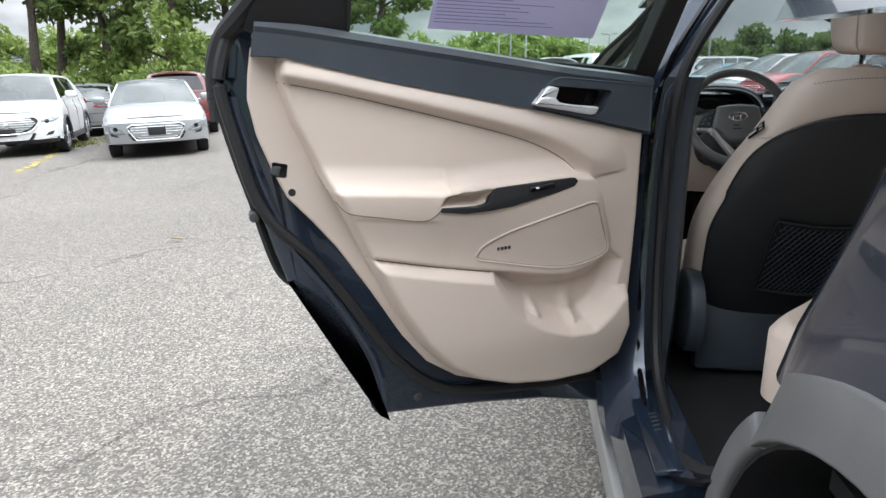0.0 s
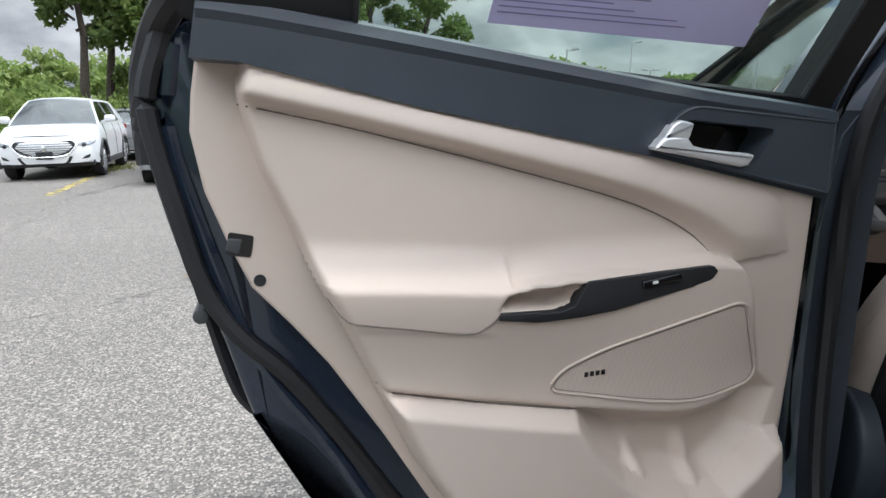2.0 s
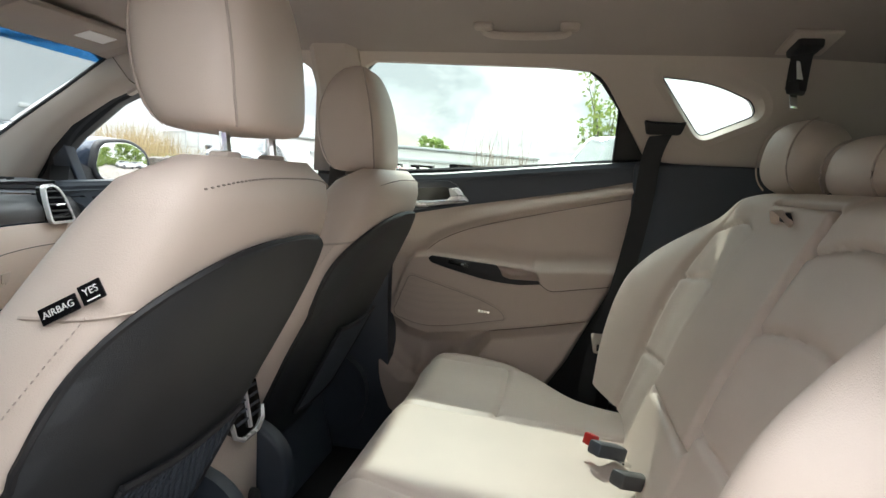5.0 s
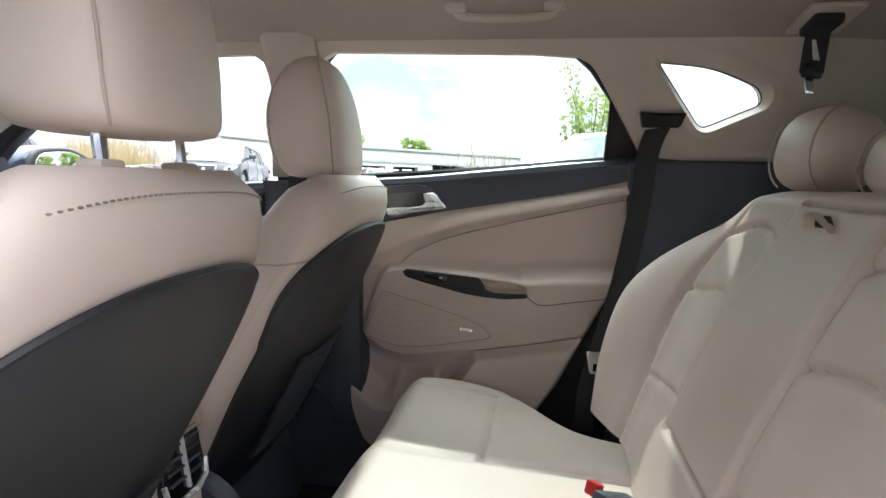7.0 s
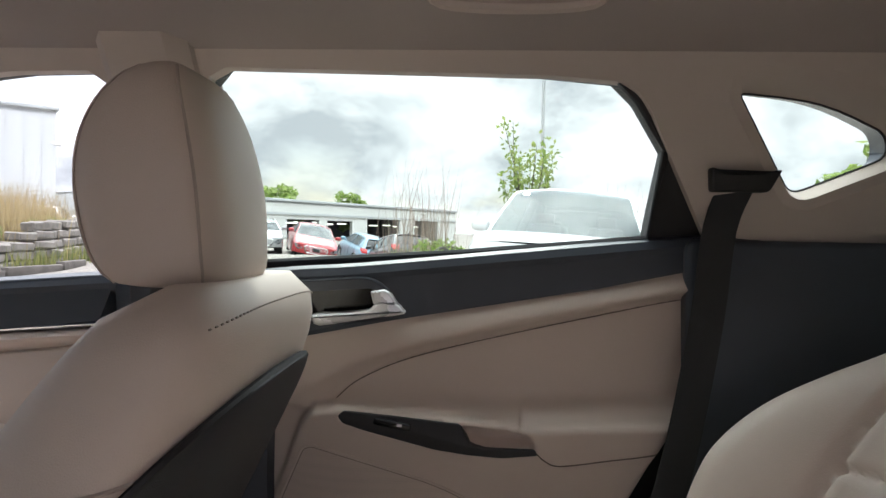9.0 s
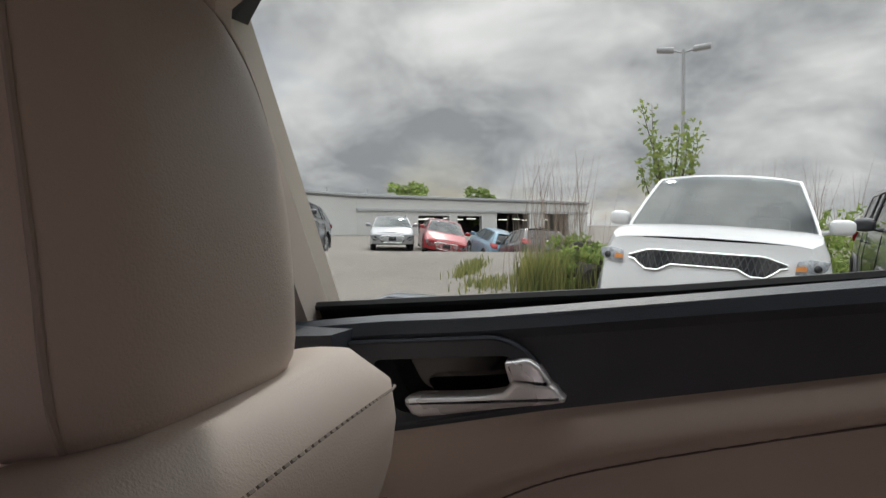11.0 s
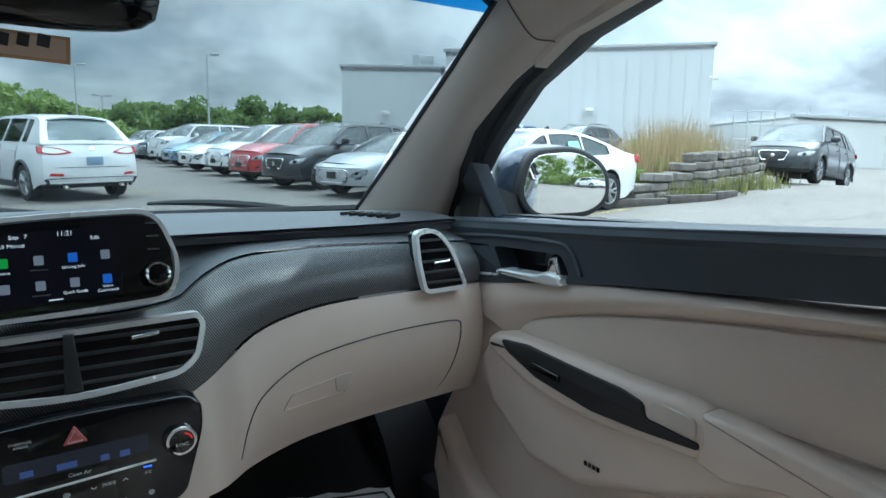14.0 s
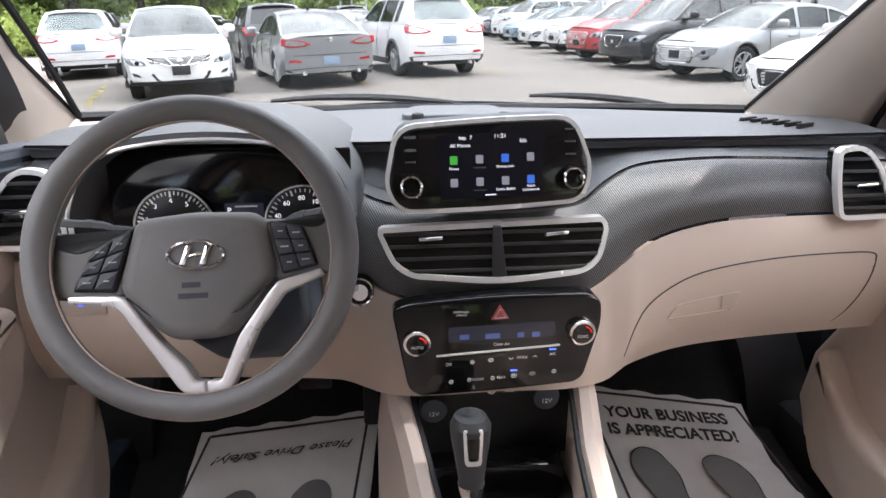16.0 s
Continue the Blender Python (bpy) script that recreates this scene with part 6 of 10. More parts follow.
def make_dash():
    d = thing("dashboard", "black and beige car dashboard with ribbed trim band", "dashboard", (0, 1.1, 0.75))
    xs = [-0.72 + 1.44 * i / 72 for i in range(73)]

    def base(x):
        k = abs(x) / 0.72
        return 1.80 - 0.31 * k ** 2.2

    rows = []
    for j in range(9):
        t = j / 8
        rows.append([(x, base(x) - 0.02 + (1.068 + 0.02 * (abs(x) / 0.7) ** 4 * 0 - base(x)) * t, 1.088 + 0.05 * math.sin(math.pi * 0.62 * t) - 0.012 * t + 0.012 * max(0, abs(x) - 0.5)) for x in xs])
    rows.append([(x, 1.062, 1.118 + 0.012 * max(0, abs(x) - 0.5)) for x in xs])
    rows.append([(x, 1.066, 1.108) for x in xs])
    bm = B()
    sheet(bm, rows, 0.006)
    part("dash_top", bm, "dash", d, "black grained dash top", angle=40)
    bm = B()
    loft(bm, [[(x, 1.072, 1.112) for x in xs], [(x, 1.08, 1.100) for x in xs], [(x, 1.045, tab(Z4, x) + 0.010) for x in xs], [(x, tab(Y4, x) + 0.012, tab(Z4, x) + 0.004) for x in xs]], closed=False, caps=False)
    part("dash_shelf", bm, "dash", d)
    bm = B()
    rr = []
    for t in [i / 10 for i in range(11)]:
        rr.append([(x, tab(Y4, x) + (tab(Y6, x) - tab(Y4, x)) * t - 0.020 * math.sin(math.pi * t), tab(Z4, x) + (tab(Z6, x) - tab(Z4, x)) * t) for x in xs])
    loft(bm, [[(x, tab(Y4, x) + 0.02, tab(Z4, x) - 0.001) for x in xs]] + rr + [[(x, tab(Y6, x) + 0.02, tab(Z6, x) - 0.002) for x in xs]], closed=False, caps=False)
    part("trim_band", bm, "carbon", d, "ribbed carbon-look trim band", angle=50)
    bm = B()
    rr = []
    for t in [i / 14 for i in range(15)]:
        rr.append([(x, tab(Y6, x) + 0.004 + (tab(Y9, x) - tab(Y6, x)) * t - (0.030 if abs(x) > 0.2 else 0.012) * math.sin(math.pi * min(1, 0.04 + t * 1.0)) ** 0.7, tab(Z6, x) - 0.004 + (tab(Z9, x) - tab(Z6, x)) * t) for x in xs])
    rr.append([(x, 1.10, tab(Z9, x) - 0.02) for x in xs])
    rr.append([(x, 1.45, tab(Z9, x) + 0.02) for x in xs])
    loft(bm, rr, closed=False, caps=False)
    part("lower_dash", bm, "beige", d, "beige lower dash", angle=50)

    def lower(x, z):
        t = min(1, max(0, (tab(Z6, x) - 0.004 - z) / (tab(Z6, x) - 0.004 - (tab(Z9, x) - 0.0))))
        return tab(Y6, x) + 0.004 + (tab(Y9, x) - tab(Y6, x)) * t - (0.030 if abs(x) > 0.2 else 0.012) * math.sin(math.pi * min(1, 0.04 + t)) ** 0.7

    G = lambda a, c, b: Vector((a, lower(a, b) - c, b))
    # glovebox: joint line and latch
    joint = spl([(0.224, 0.785), (0.235, 0.83), (0.262, 0.875), (0.326, 0.912), (0.40, 0.929), (0.50, 0.939), (0.60, 0.942), (0.655, 0.940), (0.664, 0.925), (0.66, 0.885), (0.645, 0.83), (0.625, 0.79)], False, 5)
    part("glovebox_joint", tube(B(), [G(p.x, 0.0008, p.y) for p in joint], 0.0013, 5), "clad", d, "dark glovebox joint")
    latch = rnd([(0.30, 0.838), (0.316, 0.864), (0.42, 0.879), (0.418, 0.843)], 0.006)
    bm = B()
    tube(bm, [G(p.x, 0.0005, p.y) for p in latch], 0.0018, 5, True)
    part("glovebox_latch", bm, "pillar", d, "beige glovebox latch")
    part("latch_recess", prism(B(), rnd([(0.395, 0.878), (0.43, 0.881), (0.425, 0.848), (0.40, 0.846)], 0.008), -0.01, 0.003, 0.001, G), "pillar", d)
    # side and centre vents
    def vent(line, F, slats, name, tabs, split=None):
        v = part(name, plate(B(), grow(line, 0.0045), [grow(line, -0.003)], -0.01, 0.005, F), "chrome", d, "satin chrome vent frame")
        part("vent_body", prism(B(), grow(line, 0.0), -0.03, 0.001, 0, F), "gloss", v)
        zs = [p.y for p in line]
        z0, z1 = min(zs), max(zs)
        for i in range(slats):
            z = z0 + (z1 - z0) * (i + 0.8) / (slats + 0.6)
            xs_ = []
            n = len(line)
            for k in range(n):
                p, q = line[k - 1], line[k]
                if (p.y - z) * (q.y - z) < 0:
                    xs_.append(p.x + (q.x - p.x) * (z - p.y) / (q.y - p.y))
            if len(xs_) >= 2:
                a, b = min(xs_) + 0.003, max(xs_) - 0.003
                part("slat", prism(B(), [(a, z - 0.003), (b, z - 0.003), (b, z + 0.002), (a, z + 0.002)], -0.002, 0.0045, 0.001, F), "softblack", v)
        for x, z in tabs:
            part("vent_tab", prism(B(), rnd([(x - 0.018, z - 0.003), (x + 0.018, z - 0.001), (x + 0.018, z + 0.004), (x - 0.018, z + 0.002)], 0.002), -0.01, 0.008, 0.002, F), "bright", v)
        if split is not None:
            part("vent_post", prism(B(), [(split - 0.006, z1 - 0.004), (split + 0.006, z1 - 0.004), (split + 0.012, z0 + 0.005), (split - 0.010, z0 + 0.005)], -0.012, 0.005, 0.002, F), "softblack", v)
        return v

    cv = rnd([(-0.172, 1.013), (0.171, 1.021), (0.176, 1.008), (0.163, 0.965), (0.138, 0.949), (0.008, 0.939), (-0.125, 0.950), (-0.150, 0.966)], [0.010, 0.010, 0.01, 0.02, 0.03, 0.05, 0.03, 0.02])
    Fc = lambda a, c, b: Vector((a, 0.905 - 0.03 * (1 - (a / 0.2) ** 2) * 0.3 + 0.35 * (b - 0.98) - c, b))
    vent(cv, Fc, 4, "centre_vent", ((-0.095, 1.001), (0.098, 1.004)), 0.006)
    rv = rnd([(0.566, 1.112), (0.606, 1.118), (0.637, 1.085), (0.667, 1.008), (0.578, 1.006), (0.568, 1.06)], [0.01, 0.02, 0.03, 0.01, 0.012, 0.02])
    Fr = lambda a, c, b: Vector((a, 0.945 + 0.15 * (b - 1.06) - c, b))
    vent(rv, Fr, 5, "side_vent", ((0.615, 1.058),))
    lv = [Vector((-p.x - 0.08, p.y - 0.012)) for p in rv]
    Fl = lambda a, c, b: Vector((a, 0.945 + 0.15 * (b - 1.05) - c, b))
    vent(lv, Fl, 5, "side_vent", ((-0.69, 1.046),))
    # demister slots in the dash top
    for i in range(6):
        a = Vector((0.540 + 0.012 * i, 1.185 - 0.017 * i, 1.1315))
        part("demister_slot", prism(B(), rnd([(-0.026, -0.004), (0.026, -0.004), (0.026, 0.004), (-0.026, 0.004)], 0.003), -0.01, 0.0035, 0, lambda p, c, q, a=a: a + Vector((p * 0.75 + q * 0.6, p * 0.35 - q * 0.8, c))), "softblack", d)
    part("dash_speaker", prism(B(), rnd([(-0.13, 1.24), (0.10, 1.25), (0.08, 1.40), (-0.10, 1.40)], 0.04), 1.12, 1.139, 0.003, lambda a, c, b: Vector((a, b, c))), "dash", d, "dash top speaker cover")
    for x in (-0.095, 0.07):
        part("light_sensor", disc(B(), 0.012, 1.13, 1.146, lambda a, c, b, x=x: Vector((x + a, 1.22 + b, c)), 0.005, 14), "softblack", d)

    # centre display
    F = lambda a, c, b: Vector((a, 0.937 + 0.30 * (b - 1.10) - c, b))
    line = rnd([(-0.160, 1.075), (-0.142, 1.160), (0.0, 1.170), (0.126, 1.173), (0.152, 1.100), (0.138, 1.052), (0.0, 1.043), (-0.138, 1.041)], [0.04, 0.03, 0.05, 0.03, 0.04, 0.03, 0.08, 0.03])
    u = part("display_housing", prism(B(), grow(line, 0.001), -0.05, 0.006, 0.004, F), "black", d, "silver-rimmed centre display")
    part("display_rim", plate(B(), grow(line, 0.003), [grow(line, -0.003)], 0.0, 0.010, F), "chrome", u, "satin silver rim")
    part("display_face", prism(B(), grow(line, -0.003), -0.02, 0.0105, 0.003, F), "gloss", u)
    scr = [(-0.083, 1.148), (0.078, 1.155), (0.074, 1.063), (-0.078, 1.057)]
    part("screen", prism(B(), scr, 0.0, 0.0112, 0, F), M["screen"], u, "lit menu screen")

    def put(body_, x, z, size, m="screentext", align="CENTER", par=u, Fq=F, lift=0.0116):
        tilt = Matrix(((1, 0, 0, 0), (0, 0.29, -0.957, 0), (0.03, 0.957, 0.29, 0), (0, 0, 0, 1)))
        return text("lettering", body_, size, Matrix.Translation(Fq(x, lift, z)) @ tilt, M[m], par, 0.0002, align)

    put("11:21", 0.012, 1.1465, 0.0088)
    put("Sep.  7", -0.040, 1.1445, 0.0075)
    put("All Menus", -0.048, 1.1335, 0.0075)
    put("Edit", 0.047, 1.1395, 0.007)
    for i, (lab, col) in enumerate((("Phone", "icon_green"), (None, "icon_grey"), ("Driving Info", "icon_blue"), (None, "icon_grey"), (None, "icon_grey"), (None, "icon_grey"), ("Quick Guide", "icon_grey"), ("Voice\nCommands", "icon_blue"))):
        x, z = -0.058 + 0.0385 * (i % 4), 1.113 - 0.032 * (i // 4) + 0.0012 * (i % 4)
        part("icon", prism(B(), rnd([(x - 0.0056, z - 0.006), (x + 0.0056, z - 0.006), (x + 0.0056, z + 0.006), (x - 0.0056, z + 0.006)], 0.002), 0.0108, 0.0118, 0, F), M[col], u)
        if lab:
            put(lab, x, z - 0.0120, 0.0056)
        elif i != 3 and i != 4:
            part("caption_bar", prism(B(), [(x - 0.010, z - 0.0130), (x + 0.010, z - 0.0130), (x + 0.010, z - 0.0112), (x - 0.010, z - 0.0112)], 0.0108, 0.0116, 0, F), "clad", u)
    part("page_bar", prism(B(), [(-0.012, 1.0625), (0.004, 1.0630), (0.004, 1.0645), (-0.012, 1.064)], 0.0108, 0.0116, 0, F), M["screentext"], u)
    for x in (-0.122, 0.119):
        z = 1.080 if x < 0 else 1.088
        k = part("knob", disc(B(), 0.0165, 0.005, 0.030, lambda a, c, b, x=x, z=z: F(x + a, c, z + b), 0.004, 24), "gloss", u, "black rotary knob with bright ring")
        rg = [F(x + 0.0145 * math.cos(q), 0.029, z + 0.0145 * math.sin(q)) for q in [2 * math.pi * i / 24 for i in range(24)]]
        part("knob_ring", tube(B(), rg, 0.0022, 6, True), "bright", k)
        for i in range(3):
            zz = z + 0.030 + 0.018 * i
            if x < 0 and i:
                put("RADIO" if i == 2 else "MEDIA", x, zz, 0.0058, "keyprint")
                continue
            part("key_label", prism(B(), [(x - 0.008, zz), (x + 0.008, zz), (x + 0.008, zz + 0.0025), (x - 0.008, zz + 0.0025)], 0.010, 0.0112, 0, F), "clad", u)
    # climate panel
    F2 = lambda a, c, b: Vector((a, 0.858 + 0.22 * (b - 0.86) - 0.014 - c, b))
    cl = rnd([(-0.157, 0.912), (-0.13, 0.920), (0.0, 0.928), (0.138, 0.926), (0.156, 0.915), (0.156, 0.882), (0.128, 0.803), (0.115, 0.794), (0.0, 0.787), (-0.118, 0.784), (-0.135, 0.795)], [0.012, 0.02, 0.05, 0.02, 0.01, 0.02, 0.012, 0.012, 0.05, 0.012, 0.012])
    c = part("climate_panel", prism(B(), cl, -0.02, 0.010, 0.004, F2), "gloss", d, "gloss black climate control panel")

    def put2(body_, x, z, size, m="white"):
        tilt = Matrix(((1, 0, 0, 0), (0, 0.21, -0.977, 0), (0, 0.977, 0.21, 0), (0, 0, 0, 1)))
        return text("lettering", body_, size, Matrix.Translation(F2(x, 0.0108, z)) @ tilt, M[m], c, 0.0002)

    for x, z, lab in ((-0.121, 0.866, "AUTO"), (0.124, 0.872, "SYNC")):
        FF = lambda a, cc, b, x=x, z=z: F2(x, 0, z) + Vector((a, -cc, b))
        k = part("climate_knob", disc(B(), 0.0205, 0.0, 0.021, FF, 0.003, 28), "bright", c, "bright-rimmed climate knob")
        part("knob_cap", disc(B(), 0.0165, 0.012, 0.0222, FF, 0.002, 24), "gloss", k)
        text("lettering", lab, 0.0065, Matrix.Translation(FF(0, 0.0226, -0.004)) @ Matrix.Rotation(radians(90), 4, "X"), M["white"], k, 0.0002)
        arcs = [FF(0.013 * math.cos(q), 0.0225, 0.012 * math.sin(q)) for q in [0.2 + 0.22 * i for i in range(6)]]
        part("knob_mark", tube(B(), arcs, 0.0012, 5), M["redmark"], k)
    hz = [(-0.0115, 0.8935), (0.0155, 0.8945), (0.002, 0.9155)]
    hb = part("hazard_key", prism(B(), rnd(hz, 0.002), 0.005, 0.0125, 0.001, F2), M["hazard"], c, "red hazard triangle key")
    inner = [Vector(p) for p in hz]
    mid_ = (inner[0] + inner[1] + inner[2]) / 3
    part("hazard_line", tube(B(), [F2(*(lambda v: (v.x, 0.0130, v.y))(mid_ + (p - mid_) * 0.62)) for p in inner], 0.0009, 5, True), "white", hb)
    part("display_strip", prism(B(), rnd([(-0.075, 0.862), (0.085, 0.866), (0.085, 0.888), (-0.075, 0.884)], 0.004), 0.009, 0.0108, 0, F2), M["lcd"], c)
    for x, w in ((-0.058, 0.014), (-0.02, 0.022), (0.028, 0.010), (0.05, 0.012)):
        part("display_mark", prism(B(), [(x, 0.866), (x + w, 0.8663), (x + w, 0.8735), (x, 0.8732)], 0.0105, 0.0112, 0, F2), M["lcdmark"], c)
    part("bright_line", prism(B(), [(-0.093, 0.842), (0.092, 0.851), (0.092, 0.8535), (-0.093, 0.8445)], 0.009, 0.0115, 0, F2), "white", c)
    put2("Clean Air", 0.004, 0.857, 0.0065)
    for lab, x, z in (("OFF", -0.075, 0.830), ("MODE", 0.035, 0.836), ("A/C", 0.081, 0.839), ("FRONT", -0.032, 0.806), ("REAR", 0.003, 0.8075)):
        put2(lab, x, z, 0.0055)
    for x, z, s in ((-0.04, 0.832, 0.006), (-0.012, 0.834, 0.008), (0.018, 0.835, 0.005), (0.054, 0.837, 0.005), (-0.072, 0.804, 0.007), (-0.045, 0.806, 0.006), (-0.010, 0.807, 0.006), (0.022, 0.809, 0.010), (0.05, 0.811, 0.010), (0.083, 0.813, 0.007)):
        if s < 0.0055:
            g_ = 1 if x > 0.04 else -1
            part("key_symbol", tube(B(), [F2(x - 0.003, 0.0108, z - 0.0012 * g_), F2(x, 0.0108, z + 0.0012 * g_), F2(x + 0.003, 0.0108, z - 0.0012 * g_)], 0.0005, 4), "white", c)
            continue
        part("key_symbol", tube(B(), [F2(x + s * 0.45 * math.cos(q), 0.0106, z + 0.0025 * math.sin(q)) for q in [2 * math.pi * i / 10 for i in range(10)]], 0.0006, 4, True), "white", c)
        part("key_symbol", prism(B(), [(x - s * 0.22, z - 0.0008), (x + s * 0.22, z - 0.0002), (x + s * 0.22, z + 0.0008), (x - s * 0.22, z + 0.0002)], 0.009, 0.0111, 0, F2), "white", c)
    for x, z in ((0.081, 0.8455), (0.022, 0.8165)):
        part("key_light", prism(B(), [(x - 0.005, z), (x + 0.005, z), (x + 0.005, z + 0.0016), (x - 0.005, z + 0.0016)], 0.009, 0.0114, 0, F2), M["bluelight"], c)
    put2("PASSENGER\nAIRBAG", -0.055, 0.904, 0.0045)
    # starter button
    Fb = lambda a, cc, b: Vector((-0.203 + a, 0.900 + 0.2 * b - cc, 0.924 + b))
    sb = part("start_button", disc(B(), 0.021, -0.01, 0.012, Fb, 0.004, 24), "gloss", d, "black round start button")
    part("button_ring", tube(B(), [Fb(0.0195 * math.cos(q), 0.010, 0.0195 * math.sin(q)) for q in [2 * math.pi * i / 24 for i in range(24)]], 0.0022, 6, True), "bright", sb)
    part("button_cap", disc(B(), 0.0125, 0.0, 0.0135, Fb, 0.002, 20), "chrome", sb)
    # instrument binnacle
    hood = spl([(-0.600, 1.02), (-0.592, 1.06), (-0.570, 1.105), (-0.530, 1.138), (-0.46, 1.152), (-0.38, 1.155), (-0.30, 1.145), (-0.25, 1.118), (-0.222, 1.075), (-0.215, 1.02)], False, 4)
    bm = B()
    loft(bm, [[(p.x - 0.0 + (p.x + 0.40) * 0.16, 1.16, p.y + 0.02) for p in hood], [(p.x + (p.x + 0.40) * 0.10, 0.95, p.y + 0.022) for p in hood], [(p.x + (p.x + 0.4) * 0.04, 0.885, p.y + 0.012) for p in hood], [(p.x, 0.885, p.y) for p in hood], [(p.x + (p.x + 0.4) * -0.06, 1.0, p.y - 0.012) for p in hood]], closed=False, caps=False)
    bn = part("binnacle", bm, "dash", d, "black instrument binnacle")
    part("binnacle_line", tube(B(), [(p.x, 0.882, p.y + 0.002) for p in hood], 0.003, 6), "chrome", bn)
    part("instrument_face", rbox(B(), (0.345, 0.01, 0.16), 0.004, pose(-0.382, 0.930, 1.055, -8, 0, 0)), "gloss", bn)
    for x, nums, a0, step in ((-0.463, ("1", "2", "3", "4", "5", "6", "7"), 195, -34), (-0.280, ("0", "20", "40", "60", "80", "100", "120", "140"), 228, -34)):
        FF = lambda a, cc, b, x=x: Vector((x + a, 0.914 - cc + 0.14 * b, 1.027 + b))
        dl = part("dial", disc(B(), 0.056, -0.002, 0.006, FF, 0.002, 36), M["dial"], bn, "round dial with white figures")
        part("dial_ring", tube(B(), [FF(0.056 * math.cos(q), 0.006, 0.056 * math.sin(q)) for q in [2 * math.pi * i / 40 for i in range(40)]], 0.0016, 5, True), "chrome", dl)
        for i, s in enumerate(nums):
            q = radians(a0 + step * i)
            text("lettering", s, 0.0098, Matrix.Translation(FF(0.039 * math.cos(q), 0.0075, 0.039 * math.sin(q))) @ Matrix.Rotation(radians(90), 4, "X"), M["screentext"], dl, 0.0002)
        for i in range(31):
            q = radians(a0 + step * (len(nums) - 1) * i / 30)
            dv = Vector((math.cos(q), math.sin(q)))
            pv = Vector((-dv.y, dv.x)) * (0.0008 if i % 5 else 0.0013)
            r0 = 0.047 if i % 5 else 0.044
            qd = [dv * r0 + pv, dv * r0 - pv, dv * 0.052 - pv, dv * 0.052 + pv]
            part("tick", prism(B(), qd, 0.005, 0.0070, 0, FF), "white", dl)
        q = radians(a0 - 2)
        dv, pv = Vector((math.cos(q), math.sin(q))), Vector((-math.sin(q), math.cos(q))) * 0.0012
        part("needle", prism(B(), [pv, dv * 0.046, -pv], 0.008, 0.010, 0, FF), "white", dl)
    text("lettering", "P", 0.012, Matrix.Translation((-0.386, 0.916, 1.048)) @ Matrix.Rotation(radians(90), 4, "X"), M["screentext"], bn, 0.0002)
    part("info_display", rbox(B(), (0.055, 0.004, 0.03), 0, pose(-0.366, 0.921, 1.042, -8, 0, 0)), M["lcd"], bn)
    part("info_bar", rbox(B(), (0.032, 0.002, 0.002), 0, pose(-0.362, 0.9165, 1.054)), "white", bn)
    # driver's knee panel details
    part("knee_switches", rbox(B(), (0.10, 0.01, 0.035), 0.003, pose(-0.64, lower(-0.64, 0.90) + 0.001, 0.90)), "pillar", d, "beige switch bank")
    part("switch_light", rbox(B(), (0.006, 0.003, 0.006), 0, pose(-0.625, lower(-0.625, 0.90) - 0.005, 0.903)), M["bluelight"], d)
    return d


M["screen"] = glow_mat("lit_screen", (0.004, 0.005, 0.010), 0.3)
M["screentext"] = glow_mat("screen_letters", (0.75, 0.78, 0.82), 0.7)
M["icon_green"] = glow_mat("icon_green", (0.05, 0.40, 0.06), 0.45)
M["icon_blue"] = glow_mat("icon_blue", (0.04, 0.15, 0.60), 0.5)
M["icon_grey"] = glow_mat("icon_grey", (0.26, 0.28, 0.32), 0.4)
M["redmark"] = glow_mat("red_mark", (0.7, 0.03, 0.02), 0.6)
M["hazard"] = mat("hazard_red", (0.55, 0.10, 0.10), 0.4, bump=0)
M["lcd"] = glow_mat("dark_display", (0.018, 0.02, 0.03), 0.5)
M["lcdmark"] = glow_mat("display_segments", (0.08, 0.12, 0.30), 0.35)
M["bluelight"] = glow_mat("blue_indicator", (0.05, 0.12, 1.0), 2.0)
M["keyprint"] = mat("key_print_grey", (0.42, 0.42, 0.43), 0.6, bump=0)
M["dial"] = mat("dial_black", (0.008, 0.008, 0.010), 0.3, bump=0)
make_dash()


